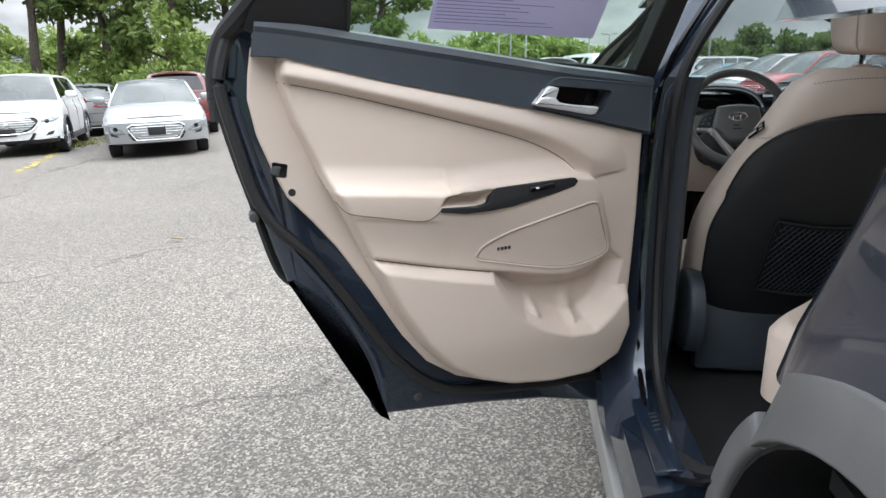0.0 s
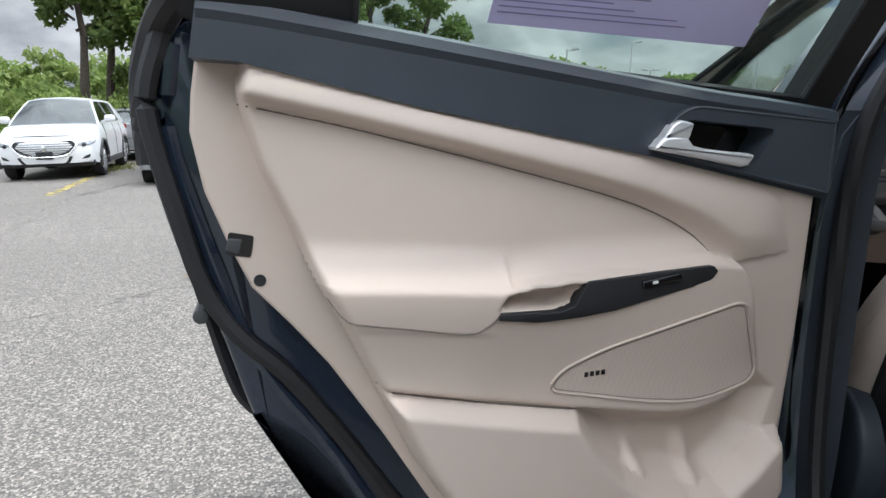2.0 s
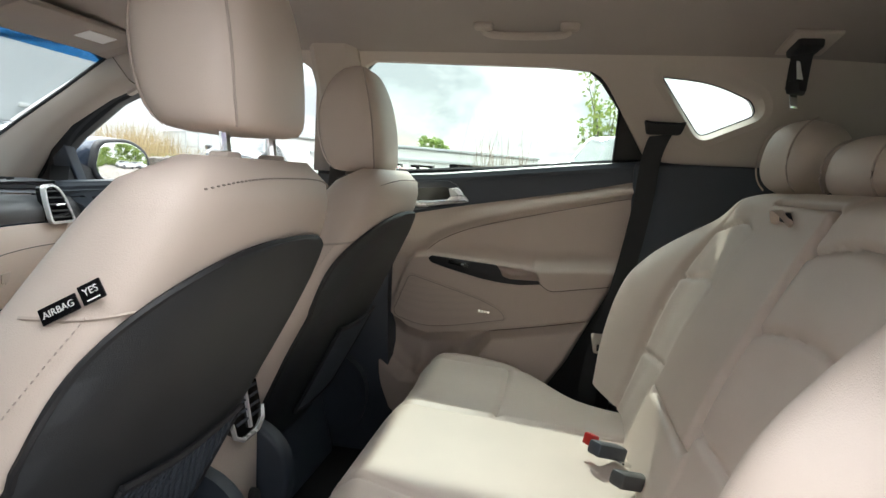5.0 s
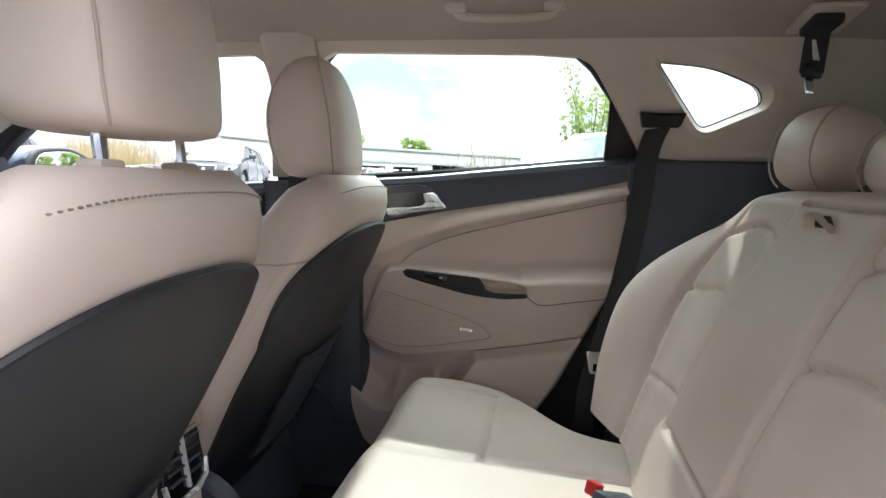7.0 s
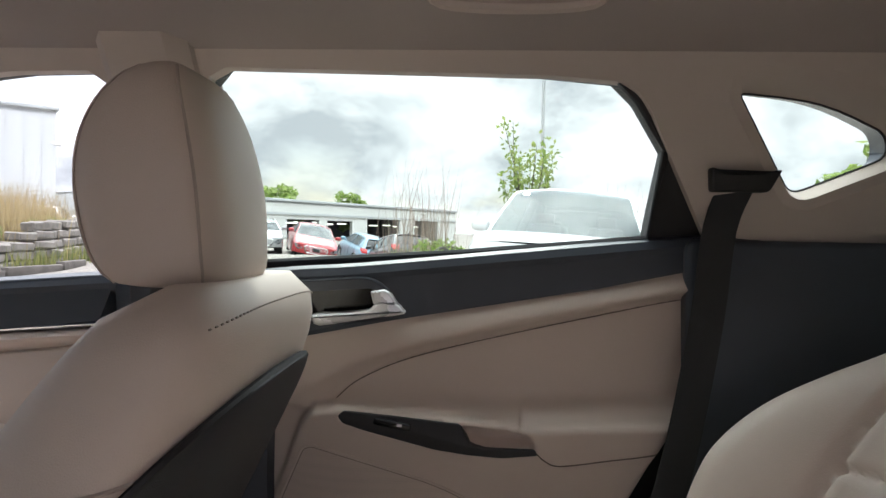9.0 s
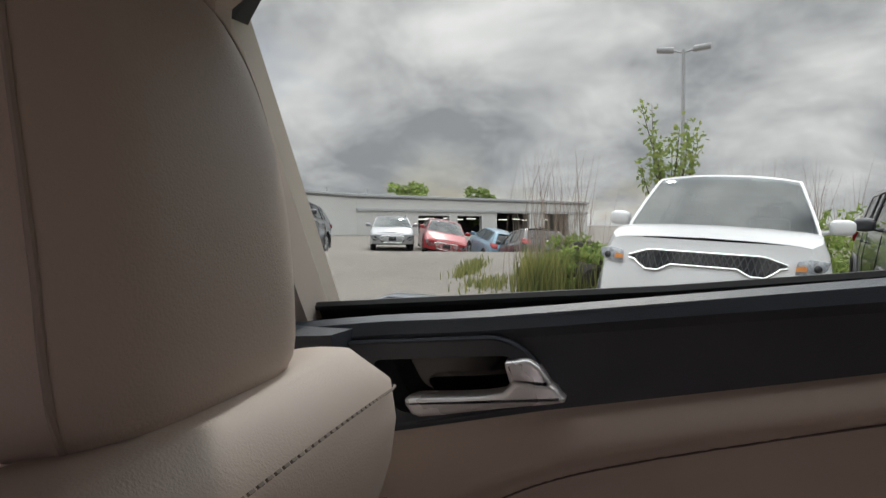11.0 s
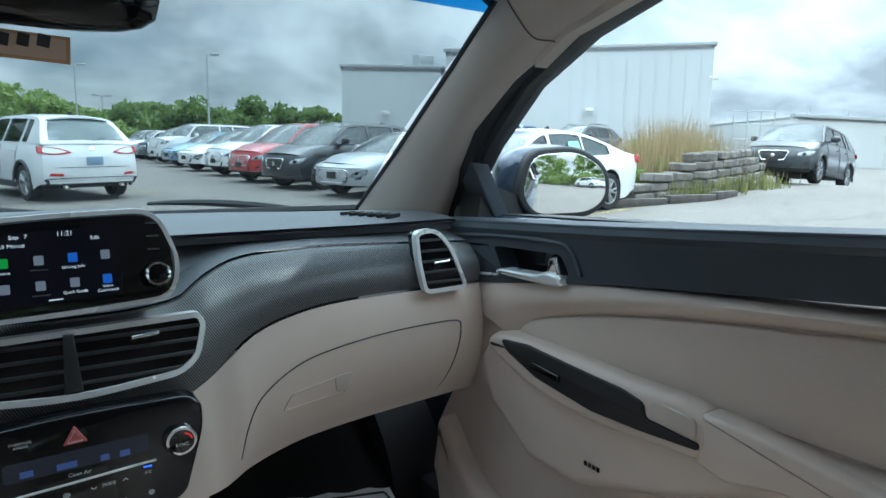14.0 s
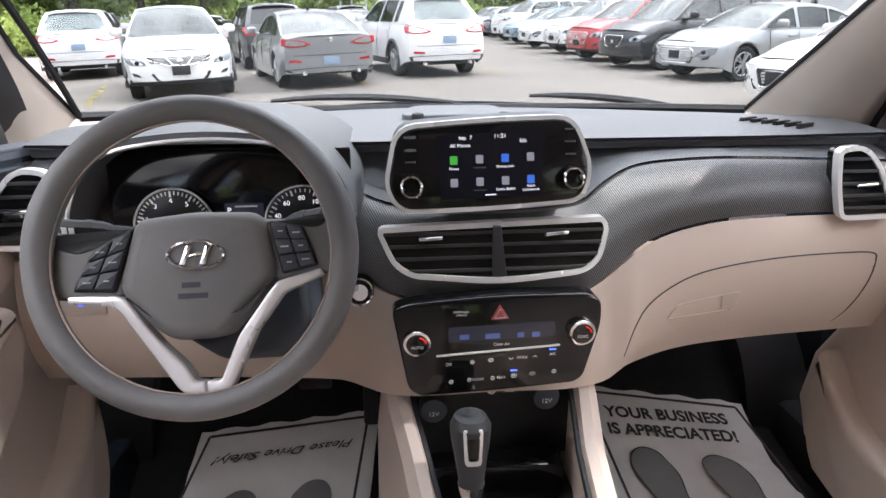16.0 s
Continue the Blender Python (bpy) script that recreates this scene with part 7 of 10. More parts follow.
def steering_wheel():
    w = thing("steering_wheel", "grey leather steering wheel with chrome lower spoke", "steering wheel", (-0.383, 0.70, 1.05))
    n = Vector((0, -0.915, 0.40)).normalized()
    ax = Vector((1, 0, 0.02)).normalized()
    up = n.cross(ax).normalized()
    C = Vector((-0.375, 0.690, 1.052)) + up * 0.008
    F = lambda a, c, b: C + ax * a + up * b + n * c
    R = 0.1675
    for tip, root in (((-0.545, 0.765, 1.072), (-0.44, 0.79, 1.052)), ((-0.235, 0.765, 1.080), (-0.33, 0.79, 1.052))):
        tip, root = Vector(tip), Vector(root)
        st = part("stalk", tube(B(), [root, root.lerp(tip, 0.5), root.lerp(tip, 0.62), tip], [0.008, 0.010, 0.0135, 0.0125], 10), "softblack", w, "black column stalk")
        part("stalk_ring", tube(B(), [root.lerp(tip, 0.70), root.lerp(tip, 0.78)], 0.0142, 10), "softblack", st)
        for k in (0.86, 0.93):
            part("stalk_mark", rbox(B(), (0.006, 0.001, 0.008), 0, Matrix.Translation(root.lerp(tip, k) + Vector((0, -0.0135, 0.003)))), "white", st)
    bm = B()
    rows = []
    for i in range(72):
        q = 2 * math.pi * i / 72
        thick = 0.0152 + 0.002 * math.exp(-((abs(math.atan2(math.sin(q), math.cos(q)) - math.pi / 2) - math.pi / 2 + 0.35) / 0.3) ** 2)
        rows.append([F((R + thick * math.cos(p)) * math.cos(q), thick * 1.05 * math.sin(p), (R + thick * math.cos(p)) * math.sin(q)) for p in (2 * math.pi * k / 14 for k in range(14))])
    rows.append(rows[0])
    loft(bm, rows, caps=False)
    rim = part("rim", bm, "wheel", w)
    part("rim_seam", tube(B(), [F((R - 0.0155) * math.cos(q), 0.004, (R - 0.0155) * math.sin(q)) for q in [2 * math.pi * i / 60 for i in range(60)]], 0.0012, 5, True), "stitch", rim)
    pad = rnd([(-0.058, 0.044), (0.0, 0.050), (0.067, 0.047), (0.080, 0.037), (0.092, -0.024), (0.076, -0.042), (0.048, -0.074), (0.030, -0.093), (-0.024, -0.094), (-0.050, -0.076), (-0.079, -0.040), (-0.081, -0.024), (-0.066, 0.036)][::-1], 0.012)
    p = part("airbag_cover", prism(B(), pad, -0.05, 0.006, 0.016, F, 5), "wheel", w, "grey airbag cover")
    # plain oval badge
    el = lambda a, b, k=28: [Vector((0.004 + a * math.cos(2 * math.pi * i / k), 0.0 + b * math.sin(2 * math.pi * i / k))) for i in range(k)]
    part("badge_ring", tube(B(), [F(v.x, 0.008, v.y) for v in el(0.0305, 0.0155)], 0.0022, 6, True), "bright", p, "chrome oval badge")
    for pts in ([(-0.014, -0.011), (-0.007, -0.011), (0.001, 0.011), (-0.006, 0.011)], [(0.008, -0.011), (0.015, -0.011), (0.022, 0.011), (0.015, 0.011)], [(-0.004, -0.003), (0.013, 0.0), (0.014, 0.0035), (-0.002, 0.0008)]):
        part("badge_bar", prism(B(), rnd(pts, 0.0015), 0.004, 0.0095, 0.001, F), "bright", p)
    for i in range(2):
        part("embossed_mark", prism(B(), rnd([(-0.012 - 0.004 * i, -0.036 - 0.012 * i), (0.008 + 0.008 * i, -0.036 - 0.012 * i), (0.008 + 0.008 * i, -0.030 - 0.012 * i), (-0.012 - 0.004 * i, -0.030 - 0.012 * i)], 0.001), 0.004, 0.0068, 0, F), "black", p)
    part("pad_crease", tube(B(), [F(v[0], 0.0035, v[1]) for v in ((-0.072, -0.044), (-0.045, -0.066), (-0.024, -0.072), (0.030, -0.071), (0.050, -0.062), (0.083, -0.034))], 0.0014, 5), "softblack", p)
    KEYS = {-1: ((-0.062, 0.036), (-0.109, 0.012), (-0.132, -0.034), (-0.086, -0.037), (-0.068, 0.022)), 1: ((0.082, 0.036), (0.121, 0.028), (0.137, -0.017), (0.096, -0.026), (0.088, 0.006))}
    LEGS = {-1: ((-0.136, -0.047), (-0.090, -0.052), (-0.078, -0.062), (-0.020, -0.146), (-0.012, -0.153), (0.0095, -0.154), (0.0095, -0.139), (-0.002, -0.138), (-0.012, -0.120), (-0.032, -0.100), (-0.052, -0.077), (-0.074, -0.044), (-0.084, -0.040), (-0.136, -0.039)),
            1: ((0.0105, -0.154), (0.030, -0.153), (0.039, -0.146), (0.067, -0.087), (0.097, -0.047), (0.142, -0.029), (0.140, -0.021), (0.091, -0.033), (0.080, -0.045), (0.046, -0.092), (0.026, -0.139), (0.0105, -0.139))}
    SPOKES = {-1: ((-0.055, 0.040), (-0.100, 0.022), (-0.128, 0.012), (-0.146, 0.020), (-0.158, 0.040), (-0.172, 0.01), (-0.170, -0.040), (-0.135, -0.044), (-0.078, -0.044)), 1: ((0.070, 0.040), (0.118, 0.036), (0.138, 0.030), (0.152, 0.052), (0.170, 0.03), (0.172, -0.030), (0.140, -0.026), (0.088, -0.034))}
    for s in (-1, 1):
        way = -1 if s > 0 else 1
        part("spoke", prism(B(), rnd([Vector(v) for v in SPOKES[s]][::way], 0.010), -0.03, -0.006, 0.006, F), "wheel", w)
        kq = [Vector(v) for v in KEYS[s]]
        kp = part("key_pad", prism(B(), rnd(kq[::way], 0.004), -0.02, -0.002, 0.002, F), "softblack", w, "black spoke keys")
        inner, outer = (kq[0], kq[3]), (kq[1], kq[2])
        for r in range(3):
            for q in range(2):
                spot = lambda f, g: inner[0].lerp(inner[1], g).lerp(outer[0].lerp(outer[1], g), f)
                f0, f1, g0, g1 = 0.07 + 0.45 * q, 0.07 + 0.45 * q + 0.42, 0.05 + 0.31 * r, 0.05 + 0.31 * r + 0.28
                qd = [spot(f0, g0), spot(f1, g0), spot(f1, g1), spot(f0, g1)][::way]
                part("key", prism(B(), rnd(qd, 0.0018), -0.008, 0.0008 if r != 1 else 0.0022, 0.0012, F), "black", kp)
                m_ = spot((f0 + f1) / 2, (g0 + g1) / 2)
                ln = 0.0045 if (r + q) % 2 else 0.0028
                part("key_print", prism(B(), [(m_.x - ln, m_.y - 0.0008), (m_.x + ln, m_.y - 0.0008), (m_.x + ln, m_.y + 0.0008), (m_.x - ln, m_.y + 0.0008)], -0.004, 0.0012 if r != 1 else 0.0026, 0, F), M["keyprint"], kp)
        part("chrome_spoke", prism(B(), rnd([Vector(v) for v in LEGS[s]][::1], 0.003, 2), -0.02, 0.002, 0.003, F), "chrome", w, "satin chrome lower spoke")
    part("column", tube(B(), [F(0, -0.03, 0), F(0, -0.16, -0.01), F(0, -0.30, -0.02)], [0.055, 0.06, 0.075], 16), "black", w, "black steering column shroud")
    shroud = rnd([(-0.06, 0.0), (0.112, 0.0), (0.118, -0.085), (0.10, -0.125), (0.01, -0.125), (-0.05, -0.085)], 0.015)[::-1]
    part("column_shroud", prism(B(), shroud, -0.26, -0.075, 0.012, F), "black", w, "black lower column cover")


steering_wheel()


def console():
    c = thing("centre_console", "black centre console with beige rails and lidded armrest", "centre console", (0, 0.5, 0.36))
    part("console_floor", rbox(B(), (0.24, 0.62, 0.03), 0.005, pose(0, 0.66, 0.60)), "gloss", c, "gloss black console tray")
    part("tray_back", rbox(B(), (0.27, 0.02, 0.17), 0.005, pose(0.0, 0.90, 0.70)), "softblack", c)
    for s in (-1, 1):
        bm = B()
        rows = []
        for y, z, x in ((0.93, 0.765, 0.155), (0.86, 0.745, 0.148), (0.76, 0.715, 0.130), (0.66, 0.70, 0.118), (0.50, 0.695, 0.114), (0.40, 0.69, 0.112)):
            rows.append([Vector((s * (x + a), y, z + b)) for a, b in ((-0.020, -0.004), (-0.012, 0.010), (0.004, 0.012), (0.018, 0.0), (0.030, -0.10), (0.035, -0.36), (-0.018, -0.36))])
        loft(bm, rows)
        part("console_rail", bm, "beige", c, "beige console side", angle=40)
        rg = [(s * (x - 0.021), y, z - 0.003) for y, z, x in ((0.88, 0.750, 0.150), (0.76, 0.717, 0.131), (0.66, 0.702, 0.119), (0.50, 0.697, 0.115))]
        part("rail_edge", tube(B(), rg, 0.005, 6), "softblack", c)
    # sockets
    for x, z in ((-0.095, 0.728), (0.085, 0.742)):
        k = part("socket_cap", disc(B(), 0.022, 0.0, 0.025, lambda a, cc, b, x=x, z=z: Vector((x + a, 0.885 - cc, z + b)), 0.005, 20), "black", c, "round 12 volt socket cap")
        text("lettering", "12V", 0.011, Matrix.Translation((x, 0.8592, z - 0.004)) @ Matrix.Rotation(radians(90), 4, "X"), M["white"], k, 0.0002)
    part("usb_port", rbox(B(), (0.028, 0.01, 0.014), 0.002, pose(0.03, 0.887, 0.748)), "clad", c)
    part("usb_slot", rbox(B(), (0.016, 0.012, 0.006), 0.001, pose(0.03, 0.886, 0.748)), "white", c)
    part("aux_port", disc(B(), 0.007, 0, 0.008, lambda a, cc, b: Vector((0.0 + a, 0.888 - cc, 0.748 + b)), 0.002, 14), "chrome", c)
    part("tray_edge", tube(B(), [(0.0, 0.70, 0.628), (0.09, 0.71, 0.628), (0.095, 0.66, 0.628)], 0.003, 6), "chrome", c)
    part("tray_step", rbox(B(), (0.21, 0.05, 0.05), 0.008, pose(0, 0.83, 0.635)), "gloss", c)
    # armrest box
    bm = B()
    rbox(bm, (0.20, 0.36, 0.30), 0.02, pose(0.02, 0.22, 0.62))
    part("armrest_box", bm, "beige", c, "beige console box")
    bm = B()
    rbox(bm, (0.19, 0.33, 0.06), 0.022, pose(0.02, 0.20, 0.80, 3, 0, 0), 4)
    part("armrest_lid", bm, "leather", c, "padded beige armrest lid")
    # rear face with outlet
    F = lambda a, cc, b: Vector((0.035 + a, 0.036 + 0.18 * (b - 0.7) - cc, b))
    vf = part("rear_outlet", prism(B(), rnd([(-0.055, 0.80), (0.055, 0.80), (0.060, 0.70), (0.03, 0.682), (-0.03, 0.682), (-0.060, 0.70)], 0.012), -0.01, 0.012, 0.004, F), "gloss", c, "black rear air outlet")
    for i in range(5):
        z = 0.712 + 0.018 * i
        part("slat", prism(B(), [(-0.048, z), (0.048, z), (0.048, z + 0.004), (-0.048, z + 0.004)], 0.005, 0.016, 0.001, F), "black", vf)
    part("outlet_post", prism(B(), [(-0.004, 0.695), (0.004, 0.695), (0.004, 0.795), (-0.004, 0.795)], 0.005, 0.018, 0.001, F), "chrome", vf)
    part("outlet_trim", tube(B(), [F(a, 0.012, b) for a, b in ((-0.060, 0.72), (-0.056, 0.694), (-0.03, 0.680), (0.03, 0.680), (0.056, 0.694), (0.060, 0.72))], 0.005, 6), "chrome", vf)
    part("rear_socket", disc(B(), 0.016, 0.0, 0.012, lambda a, cc, b: F(a - 0.01, cc, 0.56 + b), 0.003, 18), "softblack", c, "black rear power socket")
    # gear selector
    gx = -0.056
    g = thing("gear_selector", "black and chrome automatic gear selector", "gear lever", (gx, 0.70, 0.62))
    part("gaiter", tube(B(), [(gx, 0.68, 0.61), (gx, 0.685, 0.64), (gx, 0.698, 0.672)], [0.052, 0.036, 0.019], 16), "black", g)
    part("shaft", tube(B(), [(gx, 0.695, 0.66), (gx, 0.702, 0.695), (gx, 0.705, 0.708), (gx, 0.706, 0.716)], [0.013, 0.014, 0.018, 0.019], 14), "bright", g, "bright chrome selector shaft")
    bm = B()
    tube(bm, [(gx, 0.705, 0.712), (gx, 0.709, 0.730), (gx, 0.715, 0.755), (gx, 0.720, 0.778), (gx, 0.724, 0.797), (gx, 0.726, 0.809), (gx, 0.726, 0.814)], [0.0165, 0.0185, 0.0225, 0.0265, 0.028, 0.022, 0.010], 18, flat=1.12)
    part("knob", bm, "clad", g, "dark grey leather gear knob")
    Fk = lambda a, cc, b: Vector((gx + a, 0.722 - cc + 0.2 * (b - 0.78), b))
    part("knob_inlay", prism(B(), rnd([(-0.011, 0.756), (0.011, 0.756), (0.014, 0.806), (-0.014, 0.806)], 0.006), 0.0, 0.031, 0.003, Fk), "chrome", g)
    part("knob_gloss", prism(B(), rnd([(-0.007, 0.764), (0.007, 0.764), (0.009, 0.796), (-0.009, 0.796)], 0.004), 0.0, 0.0325, 0.002, Fk), "gloss", g)


console()


def mats():
    def mat_sheet(F, label):
        m = thing("paper_mat", label, "floor mat", F(0, 0, 0))
        bm = B()
        rows = [[F(-0.21 + 0.42 * i / 16, 0.004 * math.sin(i * 1.7 + j) + 0.003 * math.sin(j * 2.1), -0.42 + 0.52 * j / 16) for i in range(17)] for j in range(17)]
        sheet(bm, rows, 0.001, (0, 0, 1))
        part("paper", bm, "paper", m)
        fr = [(-0.185, 0.078), (0.185, 0.078), (0.185, -0.40), (-0.185, -0.40)]
        bm = B()
        for a, b in zip(fr, fr[1:] + fr[:1]):
            a, b = Vector(a), Vector(b)
            dn = (b - a).normalized()
            nn = Vector((-dn.y, dn.x)) * 0.003
            pts = [a + nn, b + nn, b - nn, a - nn]
            loft(bm, [[F(p.x, 0.009, p.y) for p in pts], [F(p.x, 0.0098, p.y) for p in pts]])
        part("border_line", bm, "ink", m)
        return m

    FR = lambda a, c, b: Vector((0.49 + a * 0.98 + b * -0.02, 1.225 + b * 0.90 - a * 0.16, max(0.400 + b * 0.42 - a * 0.085, 0.364) + c * 0.95))
    m = mat_sheet(FR, "white paper floor mat with printed words lying in the footwell")
    ex, ey = (FR(1, 0.0105, 0) - FR(0, 0.0105, 0)), (FR(0, 0.0105, 1) - FR(0, 0.0105, 0))
    en = ex.cross(ey).normalized()
    T = Matrix((( ex.x, ey.x, en.x, 0), (ex.y, ey.y, en.y, 0), (ex.z, ey.z, en.z, 0), (0, 0, 0, 1)))
    for s, z in (("YOUR BUSINESS", 0.030), ("IS APPRECIATED!", -0.016)):
        text("lettering", s, 0.040, Matrix.Translation(FR(0.0, 0.0110, z)) @ T, M["ink"], m, 0.0003, bold=0.0012)
    for x in (-0.08, 0.08):
        sole = spl([(x - 0.045, -0.13), (x - 0.035, -0.08), (x, -0.062), (x + 0.035, -0.08), (x + 0.048, -0.14), (x + 0.035, -0.22), (x + 0.030, -0.30), (x, -0.33), (x - 0.03, -0.30), (x - 0.036, -0.22)], True, 4)
        part("shoe_print", prism(B(), sole, 0.008, 0.0100, 0, FR), M["greyprint"], m, "grey shoe print")
        part("print_edge", tube(B(), [FR(p.x, 0.0100, p.y) for p in sole], 0.0012, 5, True), "ink", m)
    FL = lambda a, c, b: Vector((-0.40 + a * 0.95 + b * 0.10, 1.20 + b * 0.92 + a * 0.10, max(0.395 + b * 0.40 + a * 0.02, 0.364) + c * 0.95))
    m = mat_sheet(FL, "white paper floor mat lying turned round in the footwell")
    ex, ey = (FL(-1, 0, 0) - FL(0, 0, 0)), (FL(0, 0, -1) - FL(0, 0, 0))
    en = ex.cross(ey).normalized()
    T = Matrix((( ex.x, ey.x, en.x, 0), (ex.y, ey.y, en.y, 0), (ex.z, ey.z, en.z, 0), (0, 0, 0, 1)))
    text("lettering", "Please Drive Safely!", 0.040, Matrix.Translation(FL(0.0, 0.0110, 0.015)) @ T, M["ink"], m, 0.0003, shear=0.3)
    for x in (-0.08, 0.08):
        sole = spl([(x - 0.045, -0.13), (x - 0.035, -0.08), (x, -0.062), (x + 0.035, -0.08), (x + 0.048, -0.14), (x + 0.035, -0.22), (x + 0.030, -0.30), (x, -0.33), (x - 0.03, -0.30), (x - 0.036, -0.22)], True, 4)
        part("shoe_print", prism(B(), sole, 0.008, 0.0100, 0, FL), M["greyprint"], m, "grey shoe print")
    p = thing("pedals", "black brake and accelerator pedals", "pedals", (-0.30, 1.28, 0.45))
    part("brake_pedal", rbox(B(), (0.075, 0.02, 0.05), 0.008, pose(-0.33, 1.27, 0.55, 35, 0, 0)), "softblack", p)
    part("pedal_arm", tube(B(), [(-0.33, 1.28, 0.56), (-0.33, 1.36, 0.75)], 0.010, 8), "softblack", p)
    part("accelerator", rbox(B(), (0.05, 0.02, 0.14), 0.008, pose(-0.20, 1.29, 0.50, -25, 0, 0)), "softblack", p)


M["greyprint"] = mat("grey_print", (0.27, 0.27, 0.28), 0.9, var=0.1, bump=0)
mats()


# ---- car park: other cars ----
def paint(name, col, metal=0.0):
    return mat(name, col, 0.30, metal, var=0.05, scale=1.2, fine=900, bump=0, coat=0.8)


PAINT = {
    "white": paint("white_paint", (0.74, 0.75, 0.76)), "silver": paint("silver_paint", (0.36, 0.375, 0.39), 0.45), "grey": paint("grey_paint", (0.27, 0.285, 0.30), 0.35),
    "dark": paint("graphite_paint", (0.035, 0.038, 0.043), 0.2), "black": paint("black_paint", (0.012, 0.013, 0.016)), "red": paint("red_paint", (0.36, 0.015, 0.02)),
    "maroon": paint("maroon_paint", (0.115, 0.016, 0.02)), "blue": paint("blue_paint", (0.03, 0.11, 0.30), 0.2), "navy": paint("navy_paint", (0.012, 0.022, 0.06)), "teal": paint("pale_blue_paint", (0.16, 0.30, 0.40), 0.2),
}
M["pane"] = glass("car_pane", (0.50, 0.55, 0.55), 0.85, 0.10)
M["tyre"] = mat("tyre_rubber", (0.018, 0.018, 0.019), 0.85, var=0.25, scale=9, bump=0.2)
M["alloy"] = mat("wheel_alloy", (0.34, 0.35, 0.36), 0.35, 0.5, var=0.06, bump=0)
M["lampred"] = mat("red_lens", (0.42, 0.012, 0.014), 0.12, var=0.2, scale=30, bump=0, coat=0.6)
M["lampclear"] = mat("clear_lens", (0.26, 0.28, 0.30), 0.10, 0.3, var=0.45, scale=28, bump=0, coat=0.8)
M["amber"] = mat("amber_lens", (0.55, 0.20, 0.04), 0.15, var=0.2, bump=0)
M["platebar"] = mat("plate_blue", (0.24, 0.33, 0.44), 0.5, var=0.06, bump=0)
M["stickergreen"] = mat("green_sticker", (0.30, 0.62, 0.48), 0.6, var=0.05, bump=0)
M["seatgrey"] = mat("far_seat_cloth", (0.06, 0.058, 0.056), 0.9, var=0.1, bump=0)


def wheel_meshes():
    prof = [(0.235, -0.10), (0.30, -0.112), (0.328, -0.108), (0.343, -0.085), (0.346, 0.0), (0.343, 0.085), (0.328, 0.108), (0.30, 0.112), (0.235, 0.10), (0.225, 0.0)]
    bm = B()
    rows = [[Vector((c, r * math.cos(a), r * math.sin(a))) for r, c in prof] for a in (2 * math.pi * i / 32 for i in range(33))]
    loft(bm, rows, caps=False)
    bmesh.ops.remove_doubles(bm, verts=bm.verts, dist=1e-5)
    bmesh.ops.recalc_face_normals(bm, faces=bm.faces)
    ty = bpy.data.meshes.new("tyre")
    bm.to_mesh(ty)
    ty.materials.append(M["tyre"])
    ty.polygons.foreach_set("use_smooth", [True] * len(ty.polygons))
    ty.set_sharp_from_angle(angle=radians(40))
    bm = B()
    ringp = [(0.238, 0.105), (0.228, 0.112), (0.215, 0.104), (0.212, 0.0), (0.235, -0.02)]
    loft(bm, [[Vector((c, r * math.cos(a), r * math.sin(a))) for r, c in ringp] for a in (2 * math.pi * i / 32 for i in range(33))], caps=False)
    disc(bm, 0.055, 0.06, 0.102, lambda a, c, b: Vector((c, a, b)), 0.01, 16)
    for k in range(5):
        w = 2 * math.pi * k / 5
        for d in (-0.16, 0.16):
            a0 = Vector((0.088, 0.04 * math.cos(w + d), 0.04 * math.sin(w + d)))
            a1 = Vector((0.098, 0.222 * math.cos(w + d * 1.3), 0.222 * math.sin(w + d * 1.3)))
            tube(bm, [a0, (a0 + a1) / 2 + Vector((0.004, 0, 0)), a1], [0.022, 0.019, 0.022], 6, up=(1, 0, 0))
    bmesh.ops.recalc_face_normals(bm, faces=bm.faces)
    ri = bpy.data.meshes.new("rim")
    bm.to_mesh(ri)
    ri.materials.append(M["alloy"])
    ri.polygons.foreach_set("use_smooth", [True] * len(ri.polygons))
    ri.set_sharp_from_angle(angle=radians(35))
    bm = B()
    disc(bm, 0.232, -0.02, 0.03, lambda a, c, b: Vector((c, a, b)), 0, 24)
    hub = bpy.data.meshes.new("brake_disc")
    bm.to_mesh(hub)
    hub.materials.append(M["softblack"])
    return ty, ri, hub


TYRE, RIM, HUB = wheel_meshes()


def child(ob, parent):
    ob.parent = parent
    ob.matrix_parent_inverse = Matrix.Identity(4)
    return ob


SIZES = {
    # length, width, height, bonnet lip, cowl, belt, deck, base and top of screen, top and base of rear pane, wheelbase, wheel scale
    "suv": dict(L=4.55, W=1.86, H=1.68, lip=0.86, cowl=1.08, belt=1.10, deck=1.10, ws0=1.25, ws1=0.45, rr1=-1.50, rr0=-2.08, wb=2.70, ws=1.0),
    "big": dict(L=5.0, W=1.95, H=1.80, lip=1.10, cowl=1.21, belt=1.18, deck=1.18, ws0=1.35, ws1=0.70, rr1=-2.05, rr0=-2.30, wb=3.0, ws=1.08),
    "cross": dict(L=4.38, W=1.83, H=1.60, lip=0.82, cowl=1.04, belt=1.05, deck=1.06, ws0=1.25, ws1=0.42, rr1=-1.40, rr0=-1.98, wb=2.65, ws=0.98),
    "sedan": dict(L=4.70, W=1.83, H=1.45, lip=0.72, cowl=0.95, belt=0.95, deck=0.99, ws0=1.15, ws1=0.30, rr1=-0.82, rr0=-1.86, wb=2.75, ws=0.95),
}


